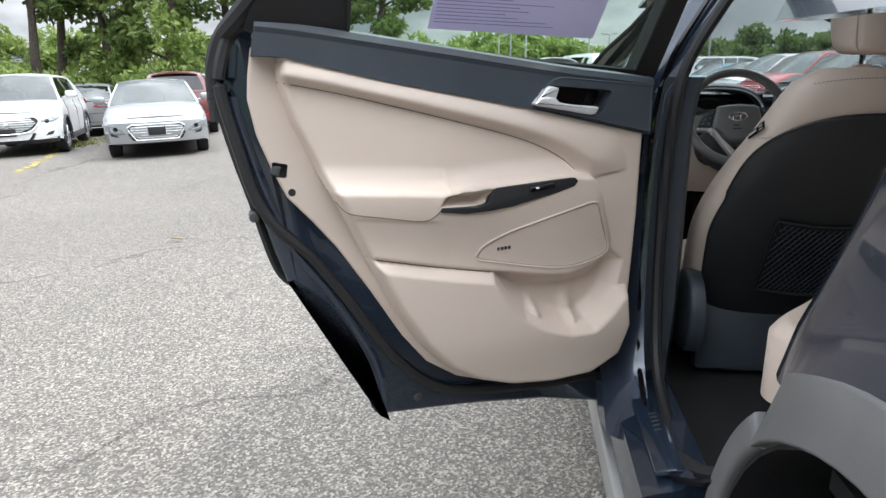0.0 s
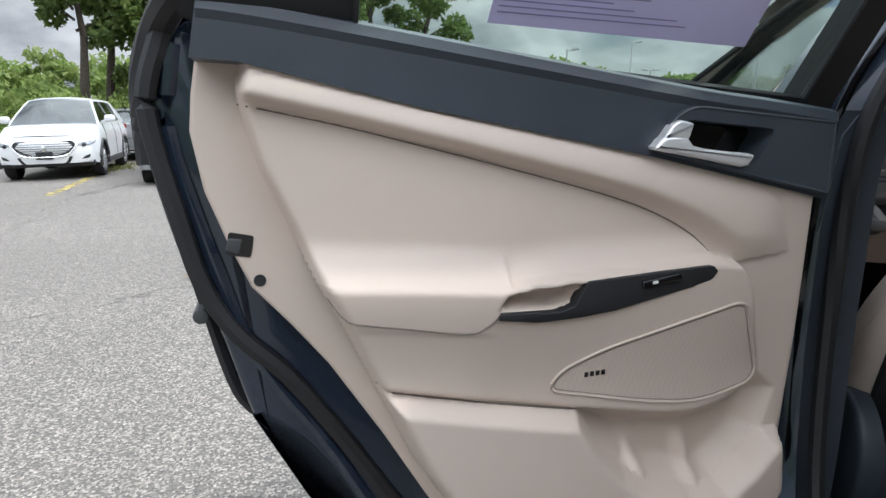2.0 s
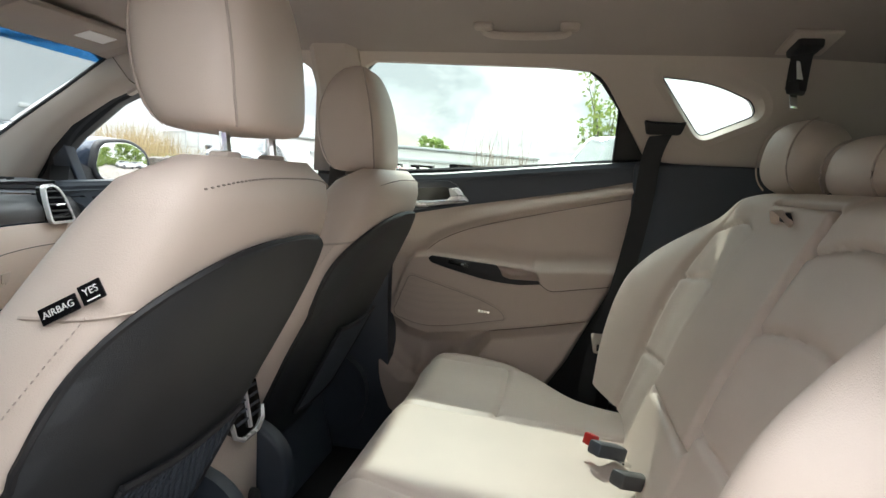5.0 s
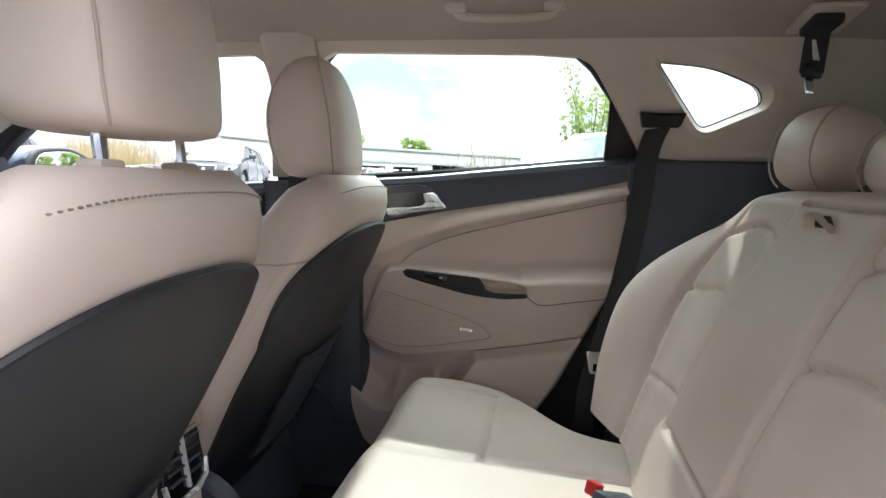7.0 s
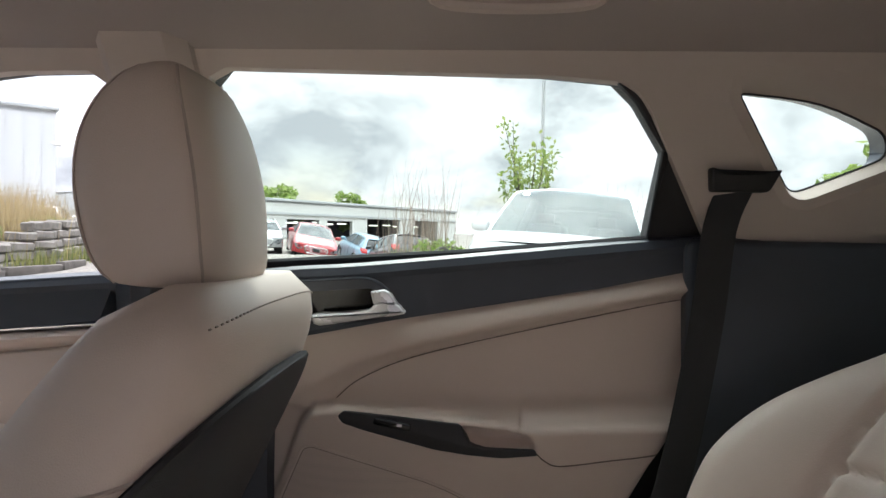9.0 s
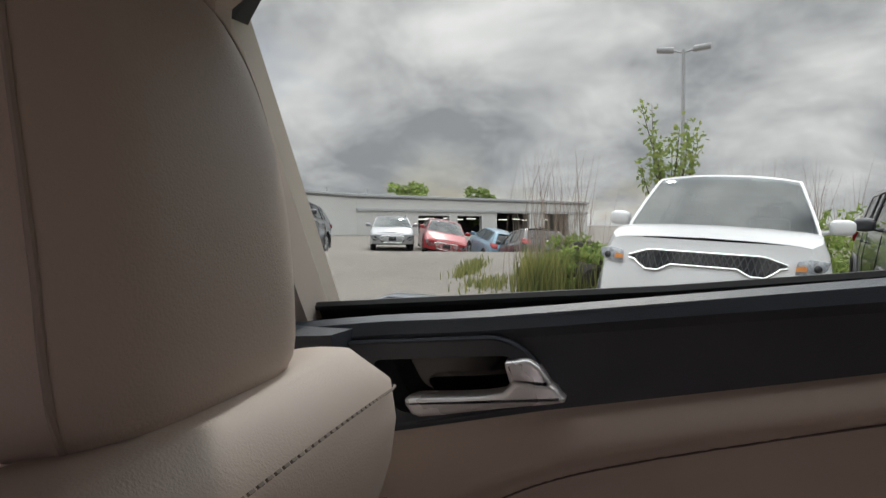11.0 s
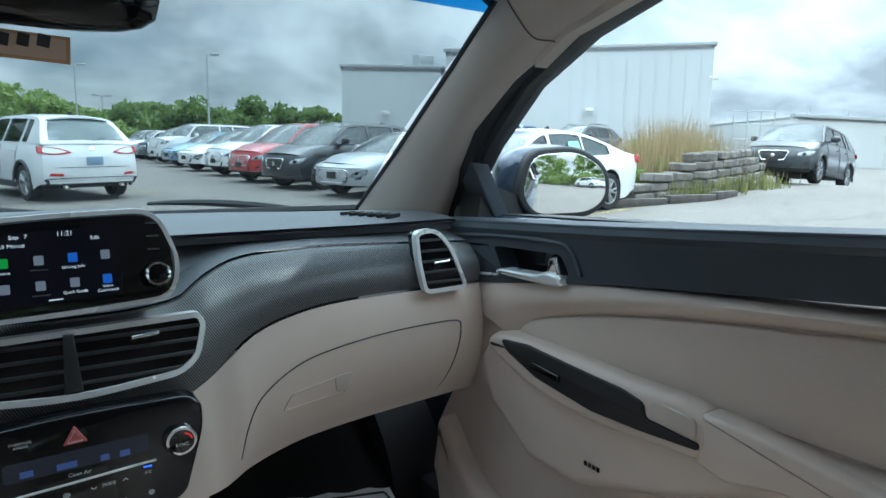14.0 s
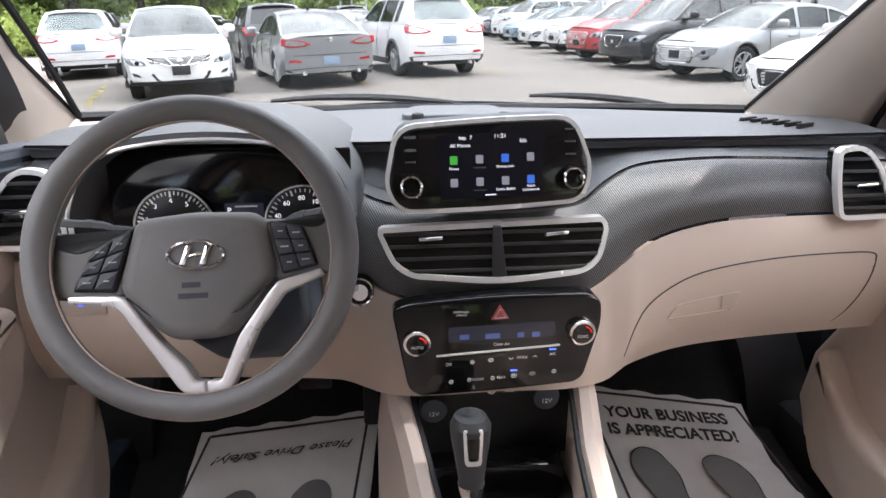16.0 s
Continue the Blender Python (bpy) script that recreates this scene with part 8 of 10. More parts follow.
def car(kind, colour, at, az, ref="c", name="parked_car", label="", grille="bars", back="wide", clad=True, sticker=False, plated=True, rails=False):
    D = SIZES[kind]
    L, W, H, R = D["L"], D["W"] / 2, D["H"], 0.346 * D["ws"]
    fw, rw = D["wb"] / 2 + 0.06, -D["wb"] / 2 + 0.06
    tr = W - 0.13
    a = radians(az)
    fwd, rgt = Vector((math.sin(a), math.cos(a), 0)), Vector((math.cos(a), -math.sin(a), 0))
    off = {"c": (0, 0), "fl": (-tr, fw), "fr": (tr, fw), "rl": (-tr, rw), "rr": (tr, rw), "f": (0, L / 2), "r": (0, -L / 2)}[ref]
    c = Vector((at[0], at[1], 0)) - rgt * off[0] - fwd * off[1]
    hf, hr = (raised(((c + fwd * o).x, (c + fwd * o).y)) for o in (fw, rw))
    hl, hg = (raised(((c + rgt * o).x, (c + rgt * o).y)) for o in (-0.8, 0.8))
    fwd3 = (fwd * (fw - rw) + Vector((0, 0, hf - hr))).normalized()
    rgt3 = (rgt * 1.6 + Vector((0, 0, hg - hl))).normalized()
    up3 = rgt3.cross(fwd3).normalized()
    rgt3 = fwd3.cross(up3)
    root = thing(name, label, "car", (0, 0, 0), "parked cars")
    root.matrix_basis = Matrix(((rgt3.x, fwd3.x, up3.x, c.x), (rgt3.y, fwd3.y, up3.y, c.y), (rgt3.z, fwd3.z, up3.z, (hf + hr) / 2 * (0.5) + (hl + hg) / 4), (0, 0, 0, 1)))
    pm = PAINT[colour]
    suv = kind != "sedan"

    def lp(nm, bm, material, parent=None, lab="", angle=32):
        return child(part(nm, bm, material, None, lab, angle), parent or root)

    lip, cowl, belt, deck = D["lip"], D["cowl"], D["belt"], D["deck"]
    F0, R0 = L / 2, -L / 2

    def top(y):
        if y > D["ws0"] - 0.05:
            t = (y - D["ws0"]) / (F0 - D["ws0"])
            return cowl + (lip - cowl) * smooth(max(0, t)) * 0.55 + (lip - cowl) * 0.45 * max(0, t) ** 3
        if suv:
            return belt
        t = smooth((D["rr1"] + 0.1 - y) / 0.8)
        return belt + (deck - belt) * t - 0.05 * smooth((-2.0 - y) / 0.35)

    def low(y):
        z = 0.24 if suv else 0.19
        z += 0.10 * smooth((y - F0 + 0.5) / 0.5) + 0.12 * smooth((R0 + 0.45 - y) / 0.45)
        for w in (fw, rw):
            q = (R + 0.055) ** 2 - (y - w) ** 2
            if q > 0:
                z = max(z, R + math.sqrt(q))
        return z

    nose = lambda z: 0.10 * smooth((z - 0.62) / (lip - 0.60)) ** 1.5 + 0.05 * smooth((0.45 - z) / 0.3)
    tail = (lambda z: 0.16 * smooth((z - 0.75) / 0.5) - 0.0 + 0.07 * smooth((0.5 - z) / 0.3)) if suv else (lambda z: 0.10 * smooth((0.85 - z) / 0.4) * 0.6 + 0.05 * smooth((0.45 - z) / 0.3))

    def warp(x, y, z):
        k = min(1.0, abs(x) / W)
        ef, er = smooth((y - fw) / (F0 - fw)), smooth((rw - y) / (rw - R0))
        return Vector((x, y - ef * (0.26 * k ** 3.0 + nose(z)) + er * (0.17 * k ** 3.4 + tail(z)), z))

    front = lambda x, z: F0 - 0.26 * min(1, abs(x) / W) ** 3.0 - nose(z)
    rear = lambda x, z: R0 + 0.17 * min(1, abs(x) / W) ** 3.4 + tail(z)

    def half(y):
        return W * (1 - 0.10 * smooth((y - F0 + 0.45) / 0.45) ** 2 - 0.07 * smooth((R0 + 0.35 - y) / 0.35) ** 2)

    ys = sorted({round(v, 4) for v in [R0 + L * i / 44 for i in range(45)] + [w + (R + 0.055) * math.cos(math.pi * i / 14) for w in (fw, rw) for i in range(15)]})
    rows = []
    for y in ys:
        w, t, b = half(y), top(y), low(y)
        s = min(t - 0.06, 0.88 if suv else 0.74)
        s = max(s, b + 0.06)
        row = [(w * 0.985, b), (w, b + (s - b) * 0.35), (w * 0.995, b + (s - b) * 0.7), (w * 0.985, s), (w * 0.955, s + (t - s) * 0.55), (w * 0.90, t - 0.008), (w * 0.78, t + 0.012), (w * 0.42, t + 0.028), (0, t + 0.034)]
        full = [(-x, z) for x, z in reversed(row[:-1])]
        rows.append([warp(x, y, z) for x, z in row + full])
    bm = B()
    loft(bm, rows, closed=False, caps=False)
    for y, fn in ((F0, front), (R0, rear)):
        grid = []
        w, t, b = half(y), top(y), low(y)
        s = max(min(t - 0.06, 0.88 if suv else 0.74), b + 0.06)
        for x0, z in [(w * 0.985, b), (w, b + (s - b) * 0.35), (w * 0.995, b + (s - b) * 0.7), (w * 0.985, s), (w * 0.955, s + (t - s) * 0.55), (w * 0.90, t - 0.008), (w * 0.78, t + 0.012)]:
            grid.append([Vector((x0 * (i / 8 - 1), fn(x0 * (i / 8 - 1), z), z)) for i in range(17)])
        loft(bm, grid, closed=False, caps=False)
    bmesh.ops.remove_doubles(bm, verts=bm.verts, dist=0.002)
    bodyp = lp("body", bm, pm, angle=38)
    lp("underside", rbox(B(), (2 * W - 0.34, L - 0.7, 0.30), 0.05, pose(0, 0, 0.40)), "softblack")

    # greenhouse
    rb, ze = W * 0.905, H - 0.055
    rt = W * (0.655 if kind in ("suv", "cross") else 0.70)

    def side(s):
        return lambda y, cc, z: Vector((s * (rb + (rt - rb) * max(0.0, (z - belt) / (ze - belt)) ** 1.15 - cc), y, z))

    y0, y1, y2, y3 = D["ws0"], D["ws1"], D["rr1"], D["rr0"]
    zb = belt - 0.012
    curve = spl([(y0, zb), (y0 * 0.45 + y1 * 0.55, belt + (ze - belt) * 0.57), (y1, ze - 0.03), (y1 - 0.35, ze), (y1 * 0.4 + y2 * 0.6, ze - 0.005), (y2, ze - (0.045 if suv else 0.06)), ((y2 + y3) / 2 - (0.02 if suv else 0), belt + (ze - belt) * (0.52 if suv else 0.52)), (y3, zb + (0.0 if suv else 0.06))], False, 4)
    outline = curve + ([] if suv else [Vector((y3, zb))])
    yb = (y0 + y2) / 2 - (0.05 if suv else 0.02)

    def zt(y, inset):
        for p, q in zip(curve, curve[1:]):
            if min(p.x, q.x) <= y <= max(p.x, q.x):
                t = (y - p.x) / (q.x - p.x + 1e-9)
                return p.y + (q.y - p.y) * t - inset
        return zb

    def pane(ya, ybk, cut):
        """One side window between two uprights."""
        n = 9
        up_ = [(ya + (ybk - ya) * i / n, zt(ya + (ybk - ya) * i / n, 0.055)) for i in range(n + 1)]
        up_ = [p for p in up_ if p[1] > belt + 0.075]
        lowz = belt + 0.028
        pts = [(up_[0][0] + (0.10 if cut == 1 else 0), lowz)] + up_ + [(up_[-1][0] - (0.02 if cut == -1 else 0.0), lowz)]
        return rnd(pts, 0.018, 2)

    panes = [pane(y0 - 0.30, yb + 0.05, 1), pane(yb - 0.05, -1.05 if suv else y2 + 0.16, 0)]
    panes.append(pane(-1.13, y2 + 0.10, -1) if suv else pane(y2 + 0.10, y3 + 0.50, -1))
    panes = [p for p in panes if len(p) > 9]
    for s in (-1, 1):
        Sd = side(s)
        bm = plate(B(), outline, panes, -0.004, 0.03, Sd)
        lp("window_frame", bm, pm, bodyp)
        for p in panes:
            lp("window_pane", prism(B(), grow(p, 0.004), 0.004, 0.010, 0, Sd), "pane", bodyp)
            if p is not panes[-1] or not suv:
                lp("window_trim", tube(B(), [Sd(v.x, -0.004, v.y) for v in p], 0.007, 4, True), "softblack", bodyp)
        if sticker and s < 0:
            lp("window_sticker", prism(B(), rnd([(-0.30, belt + 0.07), (-0.62, belt + 0.07), (-0.62, belt + 0.27), (-0.34, belt + 0.27)], 0.01), -0.004, 0.0, 0, Sd), "stickergreen", bodyp, "green window sticker")
        # door lines, handles, mirror
        for yy in (y0 - 0.28, yb + 0.0, -1.02):
            pts = []
            for i in range(8):
                z = 0.36 + (belt - 0.38) * i / 7
                y_ = yy + (0.25 * smooth((0.75 - z) / 0.4) if yy < -0.9 else 0.0)
                b = low(y_)
                s_ = max(min(top(y_) - 0.06, 0.88 if suv else 0.74), b + 0.06)
                w = half(y_)
                x = w * (0.9975 if z < s_ else 0.985 - 0.055 * (z - s_) / max(0.05, belt - s_))
                pts.append((s * (x + 0.001), y_, z))
            lp("door_gap", tube(B(), pts, 0.0055, 4), "softblack", bodyp)
        for yy in (yb + 0.17, -0.84):
            lp("door_handle", rbox(B(), (0.035, 0.20, 0.032), 0.012, pose(s * (W * 0.975), yy, belt - 0.13)), pm, bodyp)
        bm = B()
        blob(bm, (0.115, 0.062, 0.078), pose(s * (W + 0.085), y0 - 0.42, belt + 0.10, 0, 0, s * -12), 3.0, 16, 8)
        tube(bm, [(s * (W * 0.90), y0 - 0.44, belt + 0.03), (s * (W + 0.03), y0 - 0.43, belt + 0.06)], 0.026, 6)
        lp("wing_mirror", bm, pm, bodyp, "body-coloured wing mirror", 50)
        if suv and clad:
            for w in (fw, rw):
                arc = [(s * (half(w) + 0.001), w + (R + 0.075) * math.cos(q), R + (R + 0.075) * math.sin(q)) for q in [-0.25 + (math.pi + 0.5) * i / 16 for i in range(17)]]
                lp("arch_trim", tube(B(), arc, 0.034, 6), "clad", bodyp)
            lp("sill_trim", rbox(B(), (0.06, fw - rw - 2 * R - 0.15, 0.13), 0.02, pose(s * (W - 0.028), (fw + rw) / 2, 0.31)), "clad", bodyp)
        if rails:
            lp("roof_rail", tube(B(), spl([(s * rt * 0.97, y1 - 0.2, H - 0.03), (s * rt * 0.97, y1 - 0.32, H + 0.035), (s * rt * 0.97, y2 + 0.4, H + 0.03), (s * rt * 0.97, y2 + 0.2, H - 0.04)], False, 4), 0.016, 6), "softblack", bodyp)
    # roof, screens
    rows = []
    roofc = [p for p in curve if y2 - 0.001 <= p.x <= y1 + 0.001]
    for p in roofc:
        w = side(1)(p.x, 0, p.y).x
        rows.append([Vector((w * u, p.x, p.y + 0.052 * (1 - abs(u) ** 2.4))) for u in [i / 6 - 1 for i in range(13)]])
    lp("roof", sheet(B(), rows, 0.03), pm, bodyp, angle=50)

    def screen(pts, nm, bulge, material, inset, lift=0.0):
        rows = []
        for i, p in enumerate(pts):
            w = side(1)(p.x, 0, p.y).x - inset
            rows.append([Vector((w * u, p.x + bulge * (1 - u * u) * (0.4 + 0.6 * (1 - i / (len(pts) - 1))), p.y + 0.05 * (1 - abs(u) ** 2.4) * (i / (len(pts) - 1)) + 0.02 * (1 - u * u) * (1 - i / (len(pts) - 1)) + lift)) for u in [k / 6 - 1 for k in range(13)]])
        return lp(nm, sheet(B(), rows, 0.008), material, bodyp, angle=50)

    wsl = [p for p in curve if p.x >= y1 - 0.001]
    screen(wsl, "windscreen", 0.16, "pane", 0.02)
    rsl = [p for p in reversed(curve) if p.x <= y2 + 0.001]
    n = len(rsl)
    if suv:
        screen(rsl, "tailgate_upper", -0.09, pm, 0.0)
        rows = []
        for i, t in enumerate((0.14, 0.32, 0.5, 0.68, 0.86)):
            k = t * (n - 1)
            p = rsl[int(k)].lerp(rsl[min(n - 1, int(k) + 1)], k - int(k))
            w = (side(1)(p.x, 0, p.y).x) * (0.86 - 0.05 * abs(t - 0.5))
            f = t
            rows.append([Vector((w * u, p.x - 0.09 * (1 - (u * 0.86) ** 2) * (0.4 + 0.6 * (1 - f)) - 0.012, p.y + 0.05 * (1 - abs(u * 0.86) ** 2.4) * f + 0.02 * (1 - u * u) * (1 - f))) for u in [k2 / 6 - 1 for k2 in range(13)]])
        lp("rear_window", sheet(B(), rows, 0.006, (0, -1, 0.2)), M["gloss"] if colour != "white" else "pane", bodyp, angle=50)
        bm = B()
        e = rsl[-1]
        rows = [[Vector((rt * 0.93 * u, e.x + 0.06 - d - 0.05 * (1 - u * u), e.y + 0.05 * (1 - abs(u) ** 2.4) + 0.005 - d * 0.12)) for u in [i / 6 - 1 for i in range(13)]] for d in (0.0, 0.12, 0.25)]
        lp("roof_spoiler", sheet(bm, rows, 0.025), pm, bodyp)
        lp("rear_wiper", tube(B(), [(0.02, rsl[0].x - 0.085, belt + 0.06), (0.30, rsl[0].x - 0.06, belt + 0.11)], 0.009, 5), "softblack", bodyp)
    else:
        screen(rsl, "rear_window", -0.14, "pane", 0.03)
    lp("cabin_lining", rbox(B(), (2 * rb - 0.10, y0 - y2 - 0.55, 0.10), 0.03, pose(0, (y0 + y2) / 2 - 0.2, belt - 0.06)), "softblack", bodyp)
    for sx in (-0.40, 0.40):
        for sy, hh in ((0.02, 0.30), (-0.85, 0.22)):
            bm = B()
            rbox(bm, (0.44, 0.13, 0.30), 0.05, pose(sx, sy, belt + 0.03, -12, 0, 0))
            rbox(bm, (0.24, 0.09, 0.16), 0.03, pose(sx, sy - 0.05, belt + hh - 0.06, -12, 0, 0))
            lp("seat_back", bm, "seatgrey", bodyp)
    lp("dashboard", rbox(B(), (2 * rb - 0.15, 0.40, 0.08), 0.03, pose(0, y0 - 0.42, belt + 0.0)), "softblack", bodyp)
    lp("antenna_fin", prism(B(), [(-0.0, 0), (0.16, 0), (0.03, 0.07), (0.0, 0.065)], -0.02, 0.02, 0, lambda q, cc, z: Vector((cc, y2 + 0.12 + q, H - 0.035 + z))), "softblack", bodyp)

    # wheels
    for x, y in ((-tr, fw), (tr, fw), (-tr, rw), (tr, rw)):
        wh = child(new("wheel", TYRE), root)
        wh.matrix_basis = pose(x, y, R, 0, 0, 0 if x > 0 else 180) @ Matrix.Scale(D["ws"], 4)
        child(new("rim", RIM), wh)
        child(new("brake_disc", HUB), wh)

    def onface(fn, sg, d):
        return lambda x, cc, z: Vector((x, fn(x, z) + sg * (cc + d), z))

    Ff, Rf = onface(front, 1, 0.0), onface(rear, -1, 0.0)
    # front face
    g0, g1 = lip - 0.36, lip - 0.10
    if grille == "bars":
        gl = rnd([(-0.42, g1), (0.42, g1), (0.50, g1 - 0.06), (0.36, g0 - 0.02), (-0.36, g0 - 0.02), (-0.50, g1 - 0.06)], 0.03)
    elif grille == "wide":
        gx = [-0.624 + 0.052 * i for i in range(25)]
        gtop = [g1 + 0.01 - 0.05 * max(0, abs(x) - 0.45) / 0.15 for x in gx]
        gbot = [g1 - 0.105 - 0.055 * smooth((abs(x) - 0.26) / 0.10) + 0.085 * smooth((abs(x) - 0.46) / 0.14) for x in gx]
        gl = [Vector((x, z)) for x, z in zip(gx, gtop)][::-1] + [Vector((x, z)) for x, z in zip(gx, gbot)]
    elif grille == "vee":
        gl = rnd([(-0.56, g1 + 0.03), (0.56, g1 + 0.03), (0.52, g1 - 0.02), (0.22, g1 - 0.13), (-0.22, g1 - 0.13), (-0.52, g1 - 0.02)], 0.02)
    elif grille == "shield":
        gl = rnd([(-0.50, g1 + 0.01), (0.50, g1 + 0.01), (0.55, g1 - 0.05), (0.47, g1 - 0.17), (0.30, g1 - 0.26), (-0.30, g1 - 0.26), (-0.47, g1 - 0.17), (-0.55, g1 - 0.05)], 0.03)
    else:
        gl = rnd([(-0.33, g1), (0.33, g1), (0.36, g1 - 0.04), (0.27, g0 + 0.02), (-0.27, g0 + 0.02), (-0.36, g1 - 0.04)], 0.04)
    if grille == "wide":
        bm = B()
        sheet(bm, [[Ff(x, 0.012, b_ + (t_ - b_) * k / 6) for x, t_, b_ in zip(gx, gtop, gbot)] for k in range(7)], 0.01)
        gr = lp("grille", bm, "gloss", bodyp, "black mesh front grille")
    else:
        gr = lp("grille", prism(B(), gl, -0.02, 0.006, 0.003, Ff), "softblack", bodyp, "black front grille")
    lp("grille_surround", tube(B(), [Ff(p.x, 0.014 if grille == "wide" else 0.006, p.y) for p in gl], 0.010 if grille == "wide" else 0.013, 6, True), "bright" if grille != "shield" else "gloss", gr)
    zs_ = [p.y for p in gl]
    if grille == "wide":
        for i in range(24):
            for a_, b_ in ((i, i + 1), (i + 1, i)):
                lp("grille_bar", tube(B(), [Ff(gx[a_], 0.018, gtop[a_] * 0.95 + gbot[a_] * 0.05), Ff(gx[b_], 0.018, gtop[b_] * 0.05 + gbot[b_] * 0.95)], 0.004, 4), "clad", gr)
    for i in range(1, 6 if grille != "wide" else 1):
        z = min(zs_) + (max(zs_) - min(zs_)) * i / 6
        xw = max([abs(p.x) for p in gl if abs(p.y - z) < 0.06] or [0.3]) - 0.04
        lp("grille_bar", tube(B(), [Ff(xw * (k / 4 - 1), 0.010, z) for k in range(9)], 0.006, 4), "chrome" if grille == "bars" else "softblack", gr)
    if grille == "vee":
        for s in (-1, 1):
            lp("chrome_vee", tube(B(), [Ff(s * 0.25, 0.014, g1 + 0.03), Ff(s * 0.11, 0.014, g1 - 0.13)], 0.018, 6), "bright", gr)
    if grille == "shield":
        low_rim = [(-0.60, g1 - 0.03), (-0.50, g1 - 0.17), (-0.31, g1 - 0.28), (0.31, g1 - 0.28), (0.50, g1 - 0.17), (0.60, g1 - 0.03)]
        lp("grille_wing", tube(B(), [Ff(p.x, 0.012, p.y) for p in spl(low_rim, False, 4)], 0.012, 6), "bright", gr)
    if grille != "wide":
        lp("badge", disc(B(), 0.055, 0.004, 0.018, lambda x, cc, z: Ff(x, cc, z + (g1 + g0) / 2 + (0.06 if grille == "vee" else 0.0)), 0.004, 16), "bright", gr)
    for s in (-1, 1):
        hz = g1 - 0.02
        ln = [(s * x, z) for x, z in ((0.56, hz - 0.10), (0.80, hz - 0.09), (0.885, hz - 0.02), (0.90, hz + 0.05), (0.74, hz + 0.035), (0.58, hz - 0.02))]
        if grille == "wide":
            ln = [(s * x, z) for x, z in ((0.645, hz - 0.10), (0.78, hz - 0.095), (0.86, hz - 0.06), (0.885, hz + 0.01), (0.76, hz + 0.03), (0.66, hz + 0.01))]
        elif grille == "shield":
            ln = [(s * x, z) for x, z in ((0.60, hz - 0.05), (0.78, hz - 0.065), (0.88, hz - 0.02), (0.90, hz + 0.045), (0.76, hz + 0.02), (0.60, hz - 0.01))]
        elif not suv:
            ln = [(s * x, z) for x, z in ((0.53, hz - 0.13), (0.70, hz - 0.15), (0.86, hz - 0.08), (0.90, hz + 0.04), (0.80, hz + 0.03), (0.60, hz - 0.05))]
        ln = [Vector((x * W / 0.93, z)) for x, z in ln]
        hd = lp("headlamp", prism(B(), rnd(ln, 0.02), -0.03, 0.026 if grille == "wide" else 0.010, 0.006, Ff), "lampclear", bodyp, "clear headlamp")
        lp("lamp_lens", disc(B(), 0.03 if grille == "wide" else 0.04, 0.004, 0.031 if grille == "wide" else 0.015, lambda x, cc, z, s=s: Ff(x + s * (0.80 if grille == "wide" else 0.70) * W / 0.93, cc, z + hz - 0.045), 0.004, 12), "gloss", hd)
        if grille == "wide":
            lp("turn_lamp", prism(B(), rnd([(s * 0.68, hz - 0.07), (s * 0.76, hz - 0.07), (s * 0.755, hz - 0.025), (s * 0.685, hz - 0.03)], 0.008), 0.006, 0.032, 0, Ff), "amber", hd)
        lp("fog_pocket", prism(B(), rnd([Vector((s * 0.64, 0.41)), Vector((s * 0.77, 0.43)), Vector((s * 0.80, 0.50)), Vector((s * 0.70, 0.47))], 0.012), -0.02, 0.006, 0.003, Ff), "softblack", bodyp)
    lp("lower_intake", prism(B(), rnd([(-0.50, 0.47), (0.50, 0.47), (0.42, 0.34), (-0.42, 0.34)], 0.03), -0.03, 0.006, 0.003, Ff), "softblack", bodyp)
    if suv and clad:
        lp("bumper_trim", prism(B(), rnd([(-0.86, 0.38), (-0.60, 0.335), (0.60, 0.335), (0.86, 0.38), (0.84, 0.27), (-0.84, 0.27)], 0.02), -0.05, 0.010, 0.006, Ff), "clad", bodyp)
    if plated:
        lp("plate_bar", rbox(B(), (0.30, 0.012, 0.15), 0.01, pose(0, front(0, 0.48) + 0.012, 0.50)), "softblack", bodyp)
    # rear face
    tz = 0.98 if suv else 0.86
    if kind == "big":
        tz = 1.05
    for s in (-1, 1):
        if back == "wide":
            ln = [(0.36, tz - 0.035), (0.60, tz + 0.05), (0.90, tz + 0.075), (0.905, tz - 0.05), (0.74, tz - 0.085), (0.50, tz - 0.075)]
        else:
            ln = [(0.62, tz - 0.10), (0.64, tz + 0.08), (0.90, tz + 0.10), (0.905, tz - 0.02), (0.84, tz - 0.11)]
        ln = [Vector((s * x * W / 0.93, z)) for x, z in ln]
        lp("tail_lamp", prism(B(), rnd(ln, 0.02), -0.04, 0.014, 0.008, Rf), "lampred", bodyp, "red tail lamp")
        lp("reflector", prism(B(), rnd([Vector((s * 0.55, 0.50)), Vector((s * 0.78, 0.51)), Vector((s * 0.76, 0.56)), Vector((s * 0.56, 0.545))], 0.01), -0.01, 0.010, 0.003, Rf), "lampred", bodyp)
    bz = 0.47 if suv else 0.40
    lp("rear_bumper_trim", prism(B(), rnd([(-0.87, bz - 0.02), (-0.5, bz), (0.5, bz), (0.87, bz - 0.02), (0.80, 0.33), (-0.80, 0.33)], 0.03), -0.06, 0.016, 0.008, Rf), "clad" if suv else "softblack", bodyp, "dark lower bumper")
    lp("boot_gap", tube(B(), [Rf(x, 0.001, 0.66 if suv else 0.63) for x in [-0.70 + 1.4 * i / 8 for i in range(9)]], 0.006, 4), "softblack", bodyp)
    lp("boot_gap", tube(B(), [Rf(x, 0.001, tz + 0.11) for x in [-0.60 + 1.2 * i / 8 for i in range(9)]], 0.004, 4), "softblack", bodyp)
